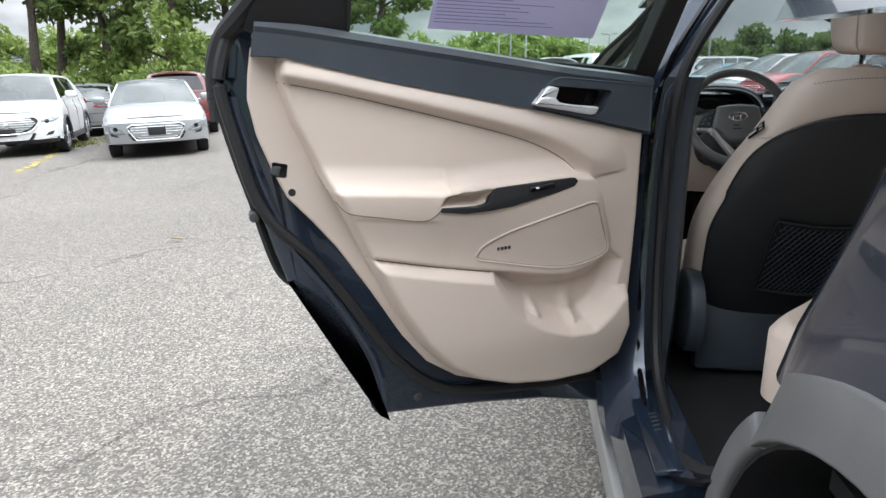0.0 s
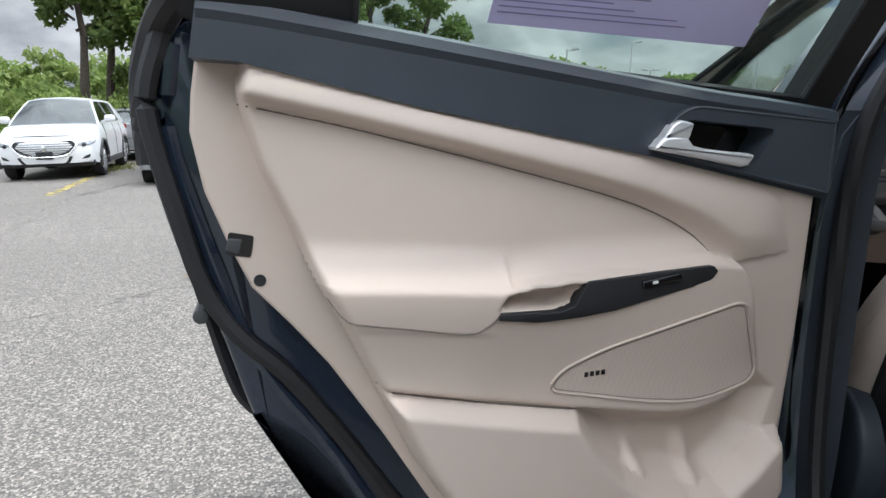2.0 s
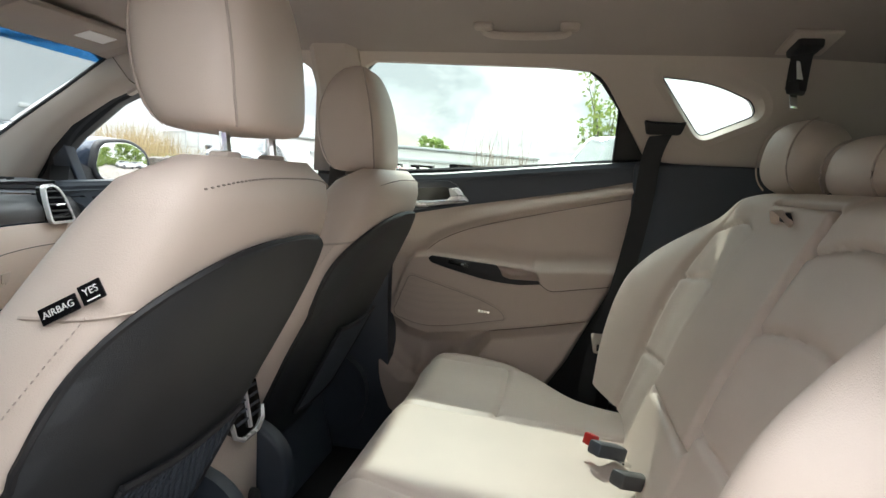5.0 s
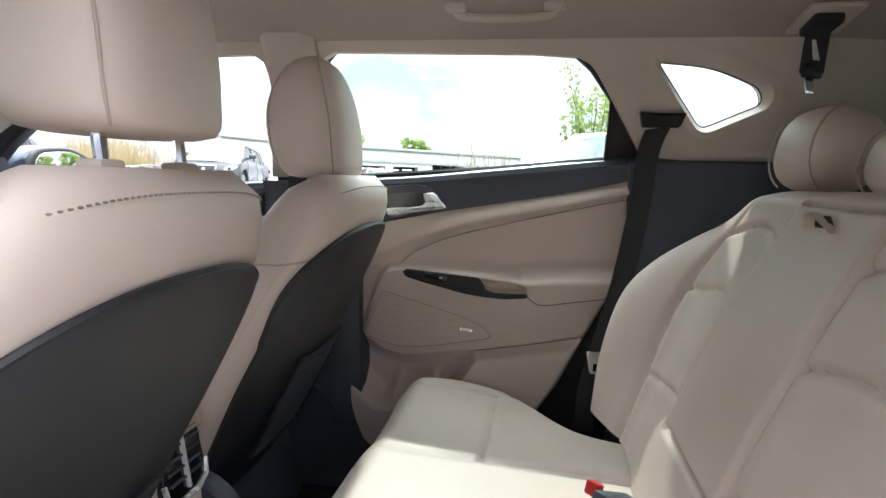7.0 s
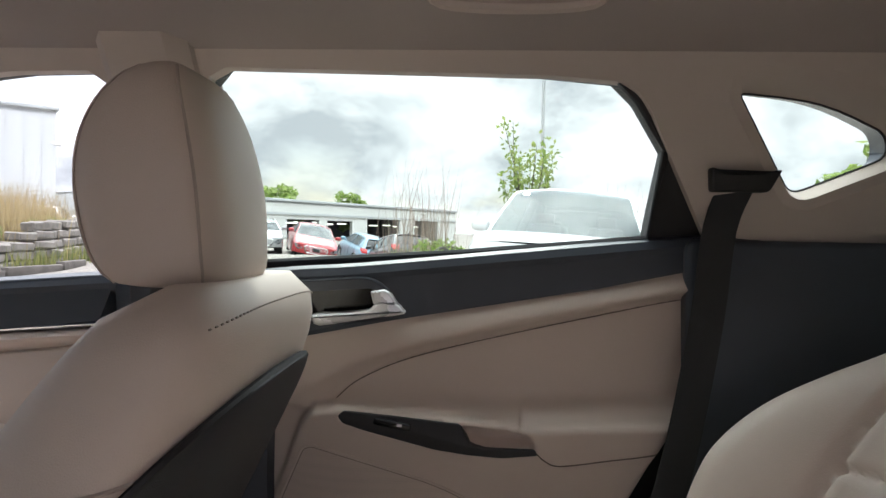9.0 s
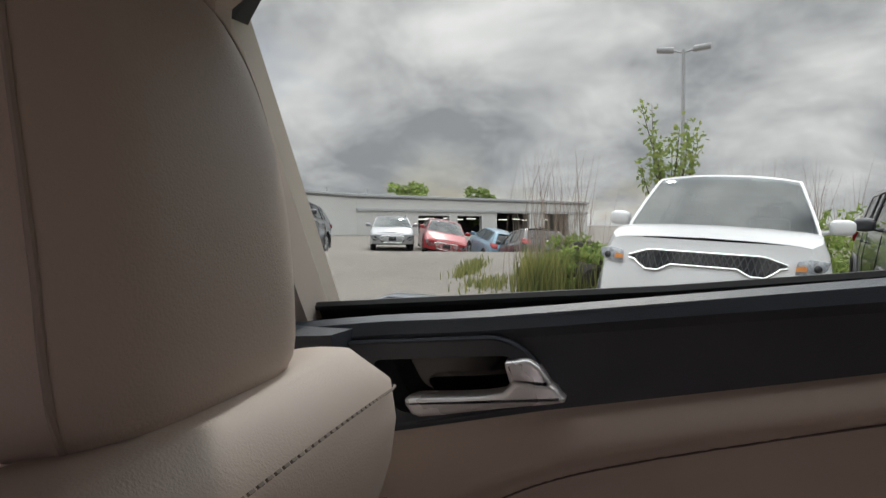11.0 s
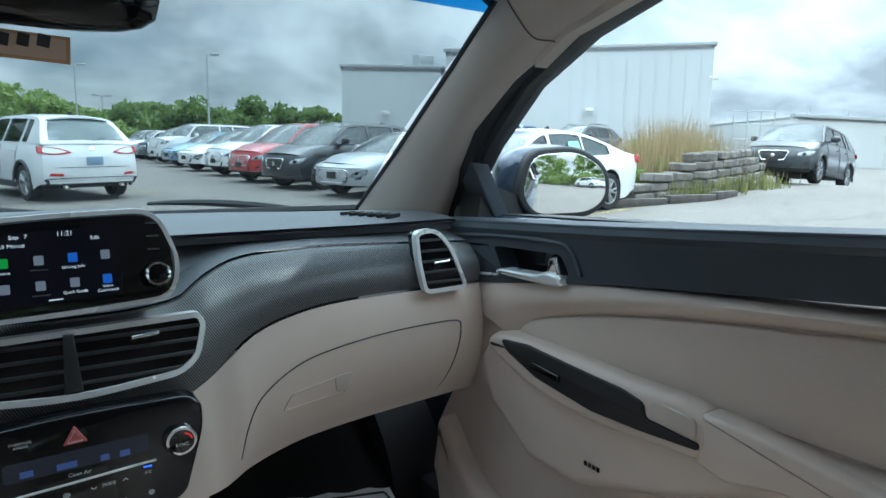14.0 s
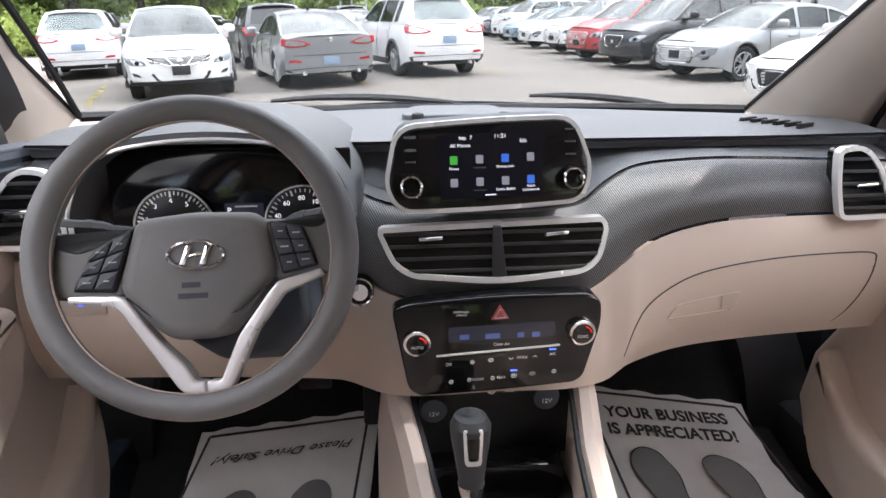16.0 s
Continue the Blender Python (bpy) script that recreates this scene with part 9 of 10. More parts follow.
    lp("badge", disc(B(), 0.045, 0.002, 0.012, lambda x, cc, z: Rf(x, cc, z + tz + 0.03), 0.003, 12), "bright", bodyp)
    if suv:
        lp("plate_recess", prism(B(), rnd([(-0.30, 0.70), (0.30, 0.70), (0.27, 0.86), (-0.27, 0.86)], 0.02), -0.01, 0.004, 0, Rf), pm, bodyp)
    if plated:
        pz = 0.78 if suv else 0.52
        lp("plate_bar", rbox(B(), (0.31, 0.012, 0.155), 0.01, pose(0, rear(0, pz) - 0.012, pz)), "platebar", bodyp, "pale blue plate")
    for s in (-1, 1):
        lp("exhaust", tube(B(), [(s * 0.52, R0 + 0.15, 0.31), (s * 0.52, R0 + 0.05, 0.30)], 0.032, 8), "chrome", bodyp)
    return root


CARS = [
    # ahead, beyond an empty lane
    ("suv", "white", (-7.0, 18.2), -18, "rr", "white SUV parked tail towards the lane", "bars", "wide"),
    ("cross", "white", (-3.1, 12.9), 163, "fl", "white crossover parked nose towards the lane", "vee", "wide"),
    ("sedan", "grey", (-2.12, 13.3), -18, "rl", "grey metallic saloon parked tail to the lane", "bars", "wide"),
    ("suv", "white", (0.22, 14.7), -18, "rl", "white SUV with black lower trim, tail to the lane", "bars", "wide"),
    ("suv", "silver", (-11.5, 19.5), -18, "rr", "silver SUV in the second row", "bars", "tall"),
    ("suv", "dark", (-3.8, 18.6), -18, "rl", "dark SUV with roof rails in the second row", "bars", "tall"),
    ("suv", "grey", (-10.0, 24.0), 163, "f", "grey SUV in the far row", "bars", "wide"),
    ("sedan", "silver", (-0.6, 22.8), -18, "r", "silver saloon behind the front row", "bars", "wide"),
    ("sedan", "dark", (2.8, 27.5), -18, "r", "dark saloon further back in the rows", "bars", "wide"),
    ("sedan", "white", (-7.2, 29.0), -18, "r", "white saloon in a far row", "bars", "wide"),
    ("suv", "black", (-1.2, 31.0), -18, "r", "black SUV in a far row", "bars", "wide"),
    # row on the right of the lane, noses out
    ("sedan", "white", (8.66, 7.8), -97, "rl", "white saloon with a green window sticker", "split", "wide"),
    ("sedan", "silver", (6.7, 12.2), -105, "fl", "pale silver saloon with a tall barred grille", "bars", "wide"),
    ("suv", "black", (6.3, 14.8), -105, "fl", "black SUV with a round star-like badge", "split", "wide"),
    ("suv", "red", (6.2, 17.4), -105, "fl", "bright red SUV in the row along the lane", "bars", "wide"),
    ("suv", "white", (6.3, 20.5), -105, "fl", "white SUV in the row along the lane", "bars", "tall"),
    ("sedan", "white", (6.15, 23.8), -105, "fl", "white saloon with dark wheels in the row", "bars", "wide"),
    ("sedan", "teal", (6.2, 27.2), -105, "fl", "pale blue saloon in the row along the lane", "bars", "wide"),
    ("big", "white", (6.3, 30.6), -105, "fl", "large white SUV in the row along the lane", "bars", "tall"),
    ("suv", "navy", (6.3, 34.2), -105, "fl", "navy SUV far along the row", "bars", "wide"),
    ("sedan", "silver", (6.4, 37.6), -105, "fl", "silver saloon far along the row", "bars", "wide"),
    ("suv", "white", (6.5, 41.2), -105, "fl", "white SUV at the far end of the row", "bars", "wide"),
    ("big", "silver", (6.6, 45.5), -105, "fl", "silver SUV at the far end of the row", "bars", "wide"),
    # upper lot
    ("suv", "blue", (20.5, 24.0), 60, "c", "bright blue SUV on the upper lot", "bars", "wide"),
    ("cross", "dark", (21.0, 20.5), -100, "c", "dark crossover with roof rails on the upper lot", "bars", "tall"),
    ("cross", "white", (24.5, 17.0), 62, "c", "white crossover on the upper lot", "bars", "wide"),
    ("suv", "dark", (18.4, 9.5), -101, "c", "dark grey SUV at the top of the ramp", "split", "wide"),
    # beside the ramp and at the garage
    ("big", "white", (5.80, -1.02), -76, "f", "large white SUV with a wide black mesh grille", "wide", "tall"),
    ("big", "dark", (6.5, -3.75), -76, "f", "dark grey SUV beside the white one", "bars", "tall"),
    ("sedan", "red", (27.2, 6.9), -110, "c", "red saloon waiting at the garage", "bars", "wide"),
    ("sedan", "silver", (26.6, 8.9), -110, "c", "silver saloon waiting at the garage", "bars", "wide"),
    ("cross", "teal", (27.8, 4.6), 65, "c", "blue crossover waiting at the garage", "bars", "tall"),
    ("cross", "dark", (24.8, 2.7), 65, "c", "dark crossover waiting at the garage", "bars", "tall"),
    # across the yard
    ("suv", "white", (-11.0, 11.1), 152, "fl", "white SUV with a black winged grille", "shield", "wide"),
    ("sedan", "silver", (-7.57, 10.6), 150, "fl", "silver saloon with a barred grille, nose out", "bars", "wide"),
    ("sedan", "silver", (-12.9, 15.9), -28, "rr", "silver saloon parked back to back", "bars", "wide"),
    ("suv", "maroon", (-9.65, 15.3), -26, "rr", "maroon SUV with roof rails", "bars", "tall"),
    ("sedan", "dark", (-17.0, 23.5), 150, "f", "dark saloon in the rear row", "bars", "wide"),
    ("suv", "grey", (-20.5, 20.5), 150, "f", "grey SUV in the rear row", "bars", "wide"),
    # behind
    ("suv", "white", (8.0, -13.0), 15, "f", "white SUV parked by the hedge behind", "bars", "wide"),
    ("suv", "white", (11.0, -13.5), 15, "f", "white SUV parked by the hedge behind", "bars", "wide"),
]
for kind, colour, at, az, ref, label, grl, back in CARS:
    if ref == "cf":
        a = radians(az)
        fw_ = SIZES[kind]["wb"] / 2 + 0.06
        at, ref = (at[0] - math.sin(a) * fw_, at[1] - math.cos(a) * fw_), "c"
    car(kind, colour, at, az, ref, "parked_suv" if kind != "sedan" else "parked_saloon", label, grl, back, sticker="sticker" in label, rails="rails" in label)


# ---- buildings ----
def clad_mat(name, col, pitch, depth=0.5):
    """Profiled sheet cladding with fine upright ribs."""
    m = mat(name, col, 0.55, var=0.04, scale=0.3, bump=0)
    nt = m.node_tree
    b = nt.nodes["Principled BSDF"]
    N, Lk = nt.nodes.new, nt.links.new
    tc, wv, bp = N("ShaderNodeTexCoord"), N("ShaderNodeTexWave"), N("ShaderNodeBump")
    wv.wave_profile = "SAW"
    wv.inputs["Scale"].default_value = 1 / pitch / 3.0
    Lk(tc.outputs["Object"], wv.inputs["Vector"])
    bp.inputs["Strength"].default_value, bp.inputs["Distance"].default_value = depth, 0.02
    Lk(wv.outputs["Fac"], bp.inputs["Height"])
    Lk(bp.outputs[0], b.inputs["Normal"])
    return m


M["sheetwall"] = clad_mat("pale_sheet_cladding", (0.55, 0.57, 0.58), 0.5)
M["render"] = mat("pale_render", (0.58, 0.585, 0.57), 0.9, var=0.06, scale=0.25, fine=30, bump=0.1)
M["roofedge"] = mat("roof_edge_metal", (0.42, 0.44, 0.45), 0.5, 0.2, var=0.05, scale=0.5, bump=0)
M["doorwhite"] = mat("white_door", (0.72, 0.73, 0.72), 0.6, var=0.04, scale=0.6, bump=0)
M["tubelamp"] = glow_mat("tube_lamp", (1.0, 0.97, 0.90), 3.0)
M["brickfar"] = mat("brown_wall", (0.20, 0.18, 0.165), 0.9, var=0.12, scale=0.4, bump=0)


def wallbox(parent, p, q, thick, z0, z1, material, nm="wall"):
    p, q = Vector((*p, 0)), Vector((*q, 0))
    d = (q - p).normalized()
    n = Vector((-d.y, d.x, 0))
    bm = B()
    L_ = (q - p).length
    prism(bm, [(0, z0), (L_, z0), (L_, z1), (0, z1)], 0, thick, 0, lambda a_, c_, b_: Vector((p.x + d.x * a_ + n.x * c_, p.y + d.y * a_ + n.y * c_, b_)))
    w = part(nm, bm, material, parent)
    return w, d, n


def block(nm, label, pts, z0, z1, material, ribs=0.0):
    """A flat-roofed building on a plan given anticlockwise."""
    cx_, cy_ = sum(p[0] for p in pts) / len(pts), sum(p[1] for p in pts) / len(pts)
    b = thing(nm, label, "building", (cx_, cy_, z0))
    for p, q in zip(pts, pts[1:] + pts[:1]):
        w, d, n = wallbox(b, p, q, 0.25, z0, z1, material)
        L_ = (Vector(q) - Vector(p)).length
        if ribs:
            bm = B()
            k = int(L_ / ribs)
            for i in range(k):
                at = Vector((*p, 0)) + d * ((i + 0.5) * ribs) - n * 0.02
                rbox(bm, (0.05, 0.05, z1 - z0), 0, Matrix.Translation((at.x, at.y, (z0 + z1) / 2)) @ Matrix.Rotation(math.atan2(d.y, d.x), 4, "Z"))
            rb_ = part("cladding_ribs", bm, material, w)
            tagged(rb_, "narrow upright cladding ribs", kind="stuff")
        ec = (Vector((*p, 0)) + Vector((*q, 0))) / 2 + n * 0.08
        part("roof_edge", rbox(B(), (L_ + 0.3, 0.42, 0.22), 0.02, Matrix.Translation((ec.x, ec.y, z1 + 0.03)) @ Matrix.Rotation(math.atan2(d.y, d.x), 4, "Z")), "roofedge", b, "metal roof edge")
    part("roof", prism(B(), pts, z1 - 0.35, z1 - 0.15, 0, lambda a_, c_, b_: Vector((a_, b_, c_))), "roofedge", b, "flat roof")
    return b


hall = block("warehouse", "tall pale grey metal-clad warehouse", [(25.4, 37.9), (37.0, 25.0), (52.0, 38.0), (40.0, 52.0)], -0.6, 8.25, "sheetwall", 0.9)
wing = block("warehouse_wing", "lower pale grey metal-clad wing", [(19.4, 41.9), (25.2, 38.2), (40.0, 53.0), (30.0, 62.0)], -0.6, 7.15, "sheetwall", 0.9)
for bld, x, y, z in ((hall, 31.9, 30.5, 4.2), (wing, 21.9, 40.1, 4.0), (hall, 37.3, 25.2, 6.2)):
    lamp = part("wall_lamp", rbox(B(), (0.55, 0.35, 0.22), 0.05, pose(x - 0.15, y - 0.15, z, 0, 0, -43)), "white", bld, "white wall lamp")
part("roof_unit", rbox(B(), (1.2, 1.0, 0.9), 0.05, pose(24.6, 39.6, 7.6)), "roofedge", wing, "metal roof vent")
rail = thing("roof_ladder_rail", "thin grey pipe guard rail on the upper lot", "guard rail", (38.0, 23.0, 1.0))
for k in range(4):
    part("post", tube(B(), [(37.4 + 0.75 * k, 23.6 - 0.75 * k * 0.6, -0.4), (37.4 + 0.75 * k, 23.6 - 0.75 * k * 0.6, 4.1)], 0.035, 6), "roofedge", rail)
for z in (2.4, 3.3, 4.1):
    part("rail", tube(B(), [(37.4, 23.6, z), (39.65, 22.25, z)], 0.03, 6), "roofedge", rail)


def garage():
    A_, B_, C_, D_, E_ = (44.2, 23.5), (53.6, 21.6), (83.0, 2.4), (96.0, 22.0), (58.0, 46.0)
    g = thing("service_garage", "low pale garage with open bays and flat roof", "building", (65, 15, -1.0))
    z0, z1 = -2.0, 4.05
    for p, q in ((A_, B_), (C_, D_), (D_, E_), (E_, A_)):
        wallbox(g, p, q, 0.3, z0, z1, "render")
    p, q = Vector((*B_, 0)), Vector((*C_, 0))
    d = (q - p).normalized()
    n = Vector((-d.y, d.x, 0))
    eye = Vector((0.05, -0.2, 0))

    def along(az):
        v = Vector((math.sin(radians(az)), math.cos(radians(az)), 0))
        k = (p - eye).cross(v).z / v.cross(d).z
        return k

    bays = [(69.5, 72.2, 2.35), (73.3, 76.1, 2.35), (76.8, 79.0, 2.35), (80.3, 83.2, 2.7), (84.5, 86.6, 2.7)]
    spans = [(along(a_), along(b_), h) for a_, b_, h in bays]
    Fw = lambda a_, c_, b_: Vector((p.x + d.x * a_ + n.x * c_, p.y + d.y * a_ + n.y * c_, b_))
    bm = plate(B(), [(0, z0), ((q - p).length, z0), ((q - p).length, z1), (0, z1)], [[(a_, -1.9), (b_, -1.9), (b_, h), (a_, h)] for a_, b_, h in spans], 0, 0.35, Fw)
    part("wall", bm, "render", g, "pale rendered front wall with bays")
    part("bay_interior", prism(B(), [(-0.5 + spans[0][0], -1.9), (spans[-1][1] + 1, -1.9), (spans[-1][1] + 1, 3.4), (-0.5 + spans[0][0], 3.4)], 9.0, 9.2, 0, Fw), "softblack", g, "dark workshop inside")
    part("bay_ceiling", prism(B(), [(-0.5 + spans[0][0], 3.3), (spans[-1][1] + 1, 3.3), (spans[-1][1] + 1, 3.45), (-0.5 + spans[0][0], 3.45)], 0.4, 9.0, 0, Fw), "softblack", g)
    for i, (a_, b_, h) in enumerate(spans):
        for pts in ([(a_ - 0.12, -1.9), (a_, -1.9), (a_, h + 0.1), (a_ - 0.12, h + 0.1)], [(b_, -1.9), (b_ + 0.12, -1.9), (b_ + 0.12, h + 0.1), (b_, h + 0.1)]):
            part("door_frame", prism(B(), pts, -0.06, 0.1, 0, Fw), "doorwhite", g)
        if i == 0:
            part("bay_door", prism(B(), [(a_, 0.9), (b_, 0.9), (b_, h), (a_, h)], 0.1, 0.2, 0, Fw), "doorwhite", g, "half-raised white bay door")
        for k in range(2):
            for c_ in (2.5, 5.5):
                s_ = a_ + (b_ - a_) * (0.3 + 0.4 * k)
                part("tube_lamp", prism(B(), [(s_ - 0.7, 2.1 - 0.12 * k), (s_ + 0.7, 2.1 - 0.12 * k), (s_ + 0.7, 2.2 - 0.12 * k), (s_ - 0.7, 2.2 - 0.12 * k)], c_, c_ + 0.1, 0, Fw), "tubelamp", g, "lit tube lamp")
    part("roof", prism(B(), [A_, B_, C_, D_, E_], z1 - 0.2, z1 - 0.05, 0, lambda a_, c_, b_: Vector((a_, b_, c_))), "roofedge", g, "flat roof")
    bm = B()
    for u, v in ((A_, B_), (B_, C_)):
        u, v = Vector(u), Vector(v)
        m_ = (u + v) / 2
        rbox(bm, ((v - u).length + 0.3, 0.4, 0.25), 0.02, Matrix.Translation((m_.x, m_.y, z1 + 0.08)) @ Matrix.Rotation(math.atan2((v - u).y, (v - u).x), 4, "Z"))
    part("roof_edge", bm, "roofedge", g, "grey roof edge")
    part("canopy_line", prism(B(), [(0, 2.75), ((q - p).length, 2.75), ((q - p).length, 2.95), (0, 2.95)], -0.15, 0.0, 0, Fw), "roofedge", g)
    for x, y, z in ((46.5, 23.2, 4.6), (50.5, 22.4, 4.5), (56, 21, 4.6)):
        part("roof_vent", tube(B(), [(x, y + 0.6, z1 - 0.1), (x, y + 0.6, z + 0.2)], 0.12, 8), "roofedge", g)


garage()
low = block("long_shed", "long low brown building beyond the rows", [(19.0, 76.0), (40.0, 70.0), (42.0, 78.0), (21.0, 84.0)], -0.5, 2.7, "brickfar")
part("roof_cover", blob(B(), (0.9, 0.9, 0.6), pose(29.5, 74.0, 2.8), 2.0, 16, 8), PAINT["blue"], low, "blue roof cover")
part("roof_unit", rbox(B(), (3, 2, 1.2), 0.05, pose(25.5, 75.5, 3.1)), "roofedge", low)


# ---- lamp posts ----
def lamp_post(at, h, heads, az=0.0):
    z0 = raised(at)
    lpst = thing("street_lamp", "grey metal car park lamp post", "street lamp", (at[0], at[1], z0), "lamp posts")
    part("base", disc(B(), 0.30, 0, 0.7, lambda a_, c_, b_: Vector((at[0] + a_, at[1] + b_, z0 - 0.05 + c_)), 0.03, 16), "render", lpst, "concrete foot")
    part("pole", tube(B(), [(at[0], at[1], z0 + 0.6), (at[0], at[1], z0 + h)], [0.085, 0.06], 10), M["polepaint"], lpst)
    for k in range(heads):
        w = radians(az + 180 * k)
        dx, dy = math.sin(w), math.cos(w)
        arm = part("arm", tube(B(), [(at[0], at[1], z0 + h - 0.12), (at[0] + dx * 0.35, at[1] + dy * 0.35, z0 + h - 0.02)], 0.035, 6), M["polepaint"], lpst)
        part("lamp_head", rbox(B(), (0.36, 0.62, 0.17), 0.05, Matrix.Translation((at[0] + dx * 0.62, at[1] + dy * 0.62, z0 + h + 0.02)) @ Matrix.Rotation(-w, 4, "Z") @ Matrix.Rotation(radians(6), 4, "X")), M["polepaint"], arm, "flat lamp head")


M["polepaint"] = mat("pole_paint", (0.42, 0.43, 0.44), 0.5, 0.2, var=0.06, scale=2, bump=0)
for at, h, n, az in (((24.9, -2.9), 8.15, 2, 5), ((12.6, 51.0), 7.6, 1, 80), ((5.0, 66.0), 7.9, 1, 90), ((8.0, 75.0), 5.9, 2, 90), ((-1.2, 52.0), 5.9, 1, 90), ((-2.6, 60.0), 5.7, 1, 90), ((-4.0, 68.0), 5.6, 1, 90), ((-5.4, 76.0), 5.5, 1, 90), ((-7.0, 84.0), 5.4, 1, 90), ((1.0, 90.0), 5.0, 2, 90), ((19.0, 92.0), 5.5, 2, 90)):
    lamp_post(at, h, n, az)


# ---- trees, bushes, weeds ----
def leaf_mat(name, c0, c1, rough=0.6):
    m = bpy.data.materials.new(name)
    m.use_nodes = True
    nt = m.node_tree
    b = nt.nodes["Principled BSDF"]
    N, Lk = nt.nodes.new, nt.links.new
    g, cr = N("ShaderNodeNewGeometry"), N("ShaderNodeValToRGB")
    cr.color_ramp.elements[0].color, cr.color_ramp.elements[1].color = (*c0, 1), (*c1, 1)
    Lk(g.outputs["Random Per Island"], cr.inputs[0])
    Lk(cr.outputs[0], b.inputs["Base Color"])
    b.inputs["Roughness"].default_value = rough
    b.inputs["Subsurface Weight"].default_value = 0.0
    tl, mx, out = N("ShaderNodeBsdfTranslucent"), N("ShaderNodeMixShader"), nt.nodes["Material Output"]
    Lk(cr.outputs[0], tl.inputs["Color"])
    mx.inputs[0].default_value = 0.48
    Lk(b.outputs[0], mx.inputs[1])
    Lk(tl.outputs[0], mx.inputs[2])
    Lk(mx.outputs[0], out.inputs["Surface"])
    return m


M["leafdark"] = leaf_mat("oak_leaves", (0.085, 0.135, 0.038), (0.22, 0.30, 0.085))
M["leaf"] = leaf_mat("green_leaves", (0.125, 0.195, 0.045), (0.33, 0.42, 0.12))
M["leafpale"] = leaf_mat("pale_leaves", (0.14, 0.22, 0.05), (0.32, 0.38, 0.12))
M["dry"] = leaf_mat("dry_grass", (0.20, 0.15, 0.075), (0.42, 0.33, 0.18))
M["weed"] = leaf_mat("green_weeds", (0.11, 0.14, 0.045), (0.30, 0.29, 0.10))
M["twig"] = leaf_mat("grey_twigs", (0.20, 0.15, 0.12), (0.38, 0.31, 0.26))
M["bark"] = mat("bark", (0.075, 0.06, 0.048), 0.95, var=0.35, scale=9, fine=60, bump=0.8)
M["stone"] = mat("rough_stone", (0.165, 0.15, 0.135), 0.95, var=0.35, scale=5, fine=40, bump=0.9, fine_var=0.5)
M["kerb"] = mat("dark_timber_kerb", (0.085, 0.075, 0.068), 0.95, var=0.3, scale=6, fine=60, bump=0.7)
M["rock"] = mat("dark_rock", (0.05, 0.045, 0.04), 0.95, var=0.35, scale=3, fine=25, bump=0.9)


def raw(nm, verts, faces, material, parent=None, label="", kind=""):
    me = bpy.data.meshes.new(nm)
    me.from_pydata(verts, [], faces)
    me.materials.append(M[material])
    ob = new(nm, me)
    if parent:
        ob.parent = parent
        ob.matrix_parent_inverse = parent.matrix_basis.inverted()
    if label or kind:
        tagged(ob, label, kind=kind)
    return ob


def leaves(rng, centres, n, size, verts, faces, squash=0.8):
    """Bent leaf sprays scattered through clumps."""
    tot = sum(r ** 2 for _, r in centres)
    unit = lambda q: q / (np.linalg.norm(q, axis=1, keepdims=True) + 1e-9)
    for c_, r in centres:
        m = max(6, int(n * r * r / tot))
        d = unit(rng.normal(size=(m, 3)))
        rr = r * (0.35 + 0.65 * rng.random((m, 1)) ** 0.45)
        o = np.array(c_) + d * rr * np.array((1, 1, squash))
        s = size * (0.6 + 0.8 * rng.random((m, 1)))
        u = unit(rng.normal(size=(m, 3)))
        v = unit(np.cross(u, d + rng.normal(size=(m, 3)) * 0.5))
        w = np.cross(u, v)
        quad = np.stack((o - u * s, o + v * s * 0.5 + w * s * 0.15, o + u * s, o - v * s * 0.5 + w * s * 0.15), axis=1).reshape(-1, 3)
        i = len(verts)
        verts += quad.tolist()
        for k in range(i, i + 4 * m, 4):
            faces += [(k, k + 1, k + 2), (k, k + 2, k + 3)]


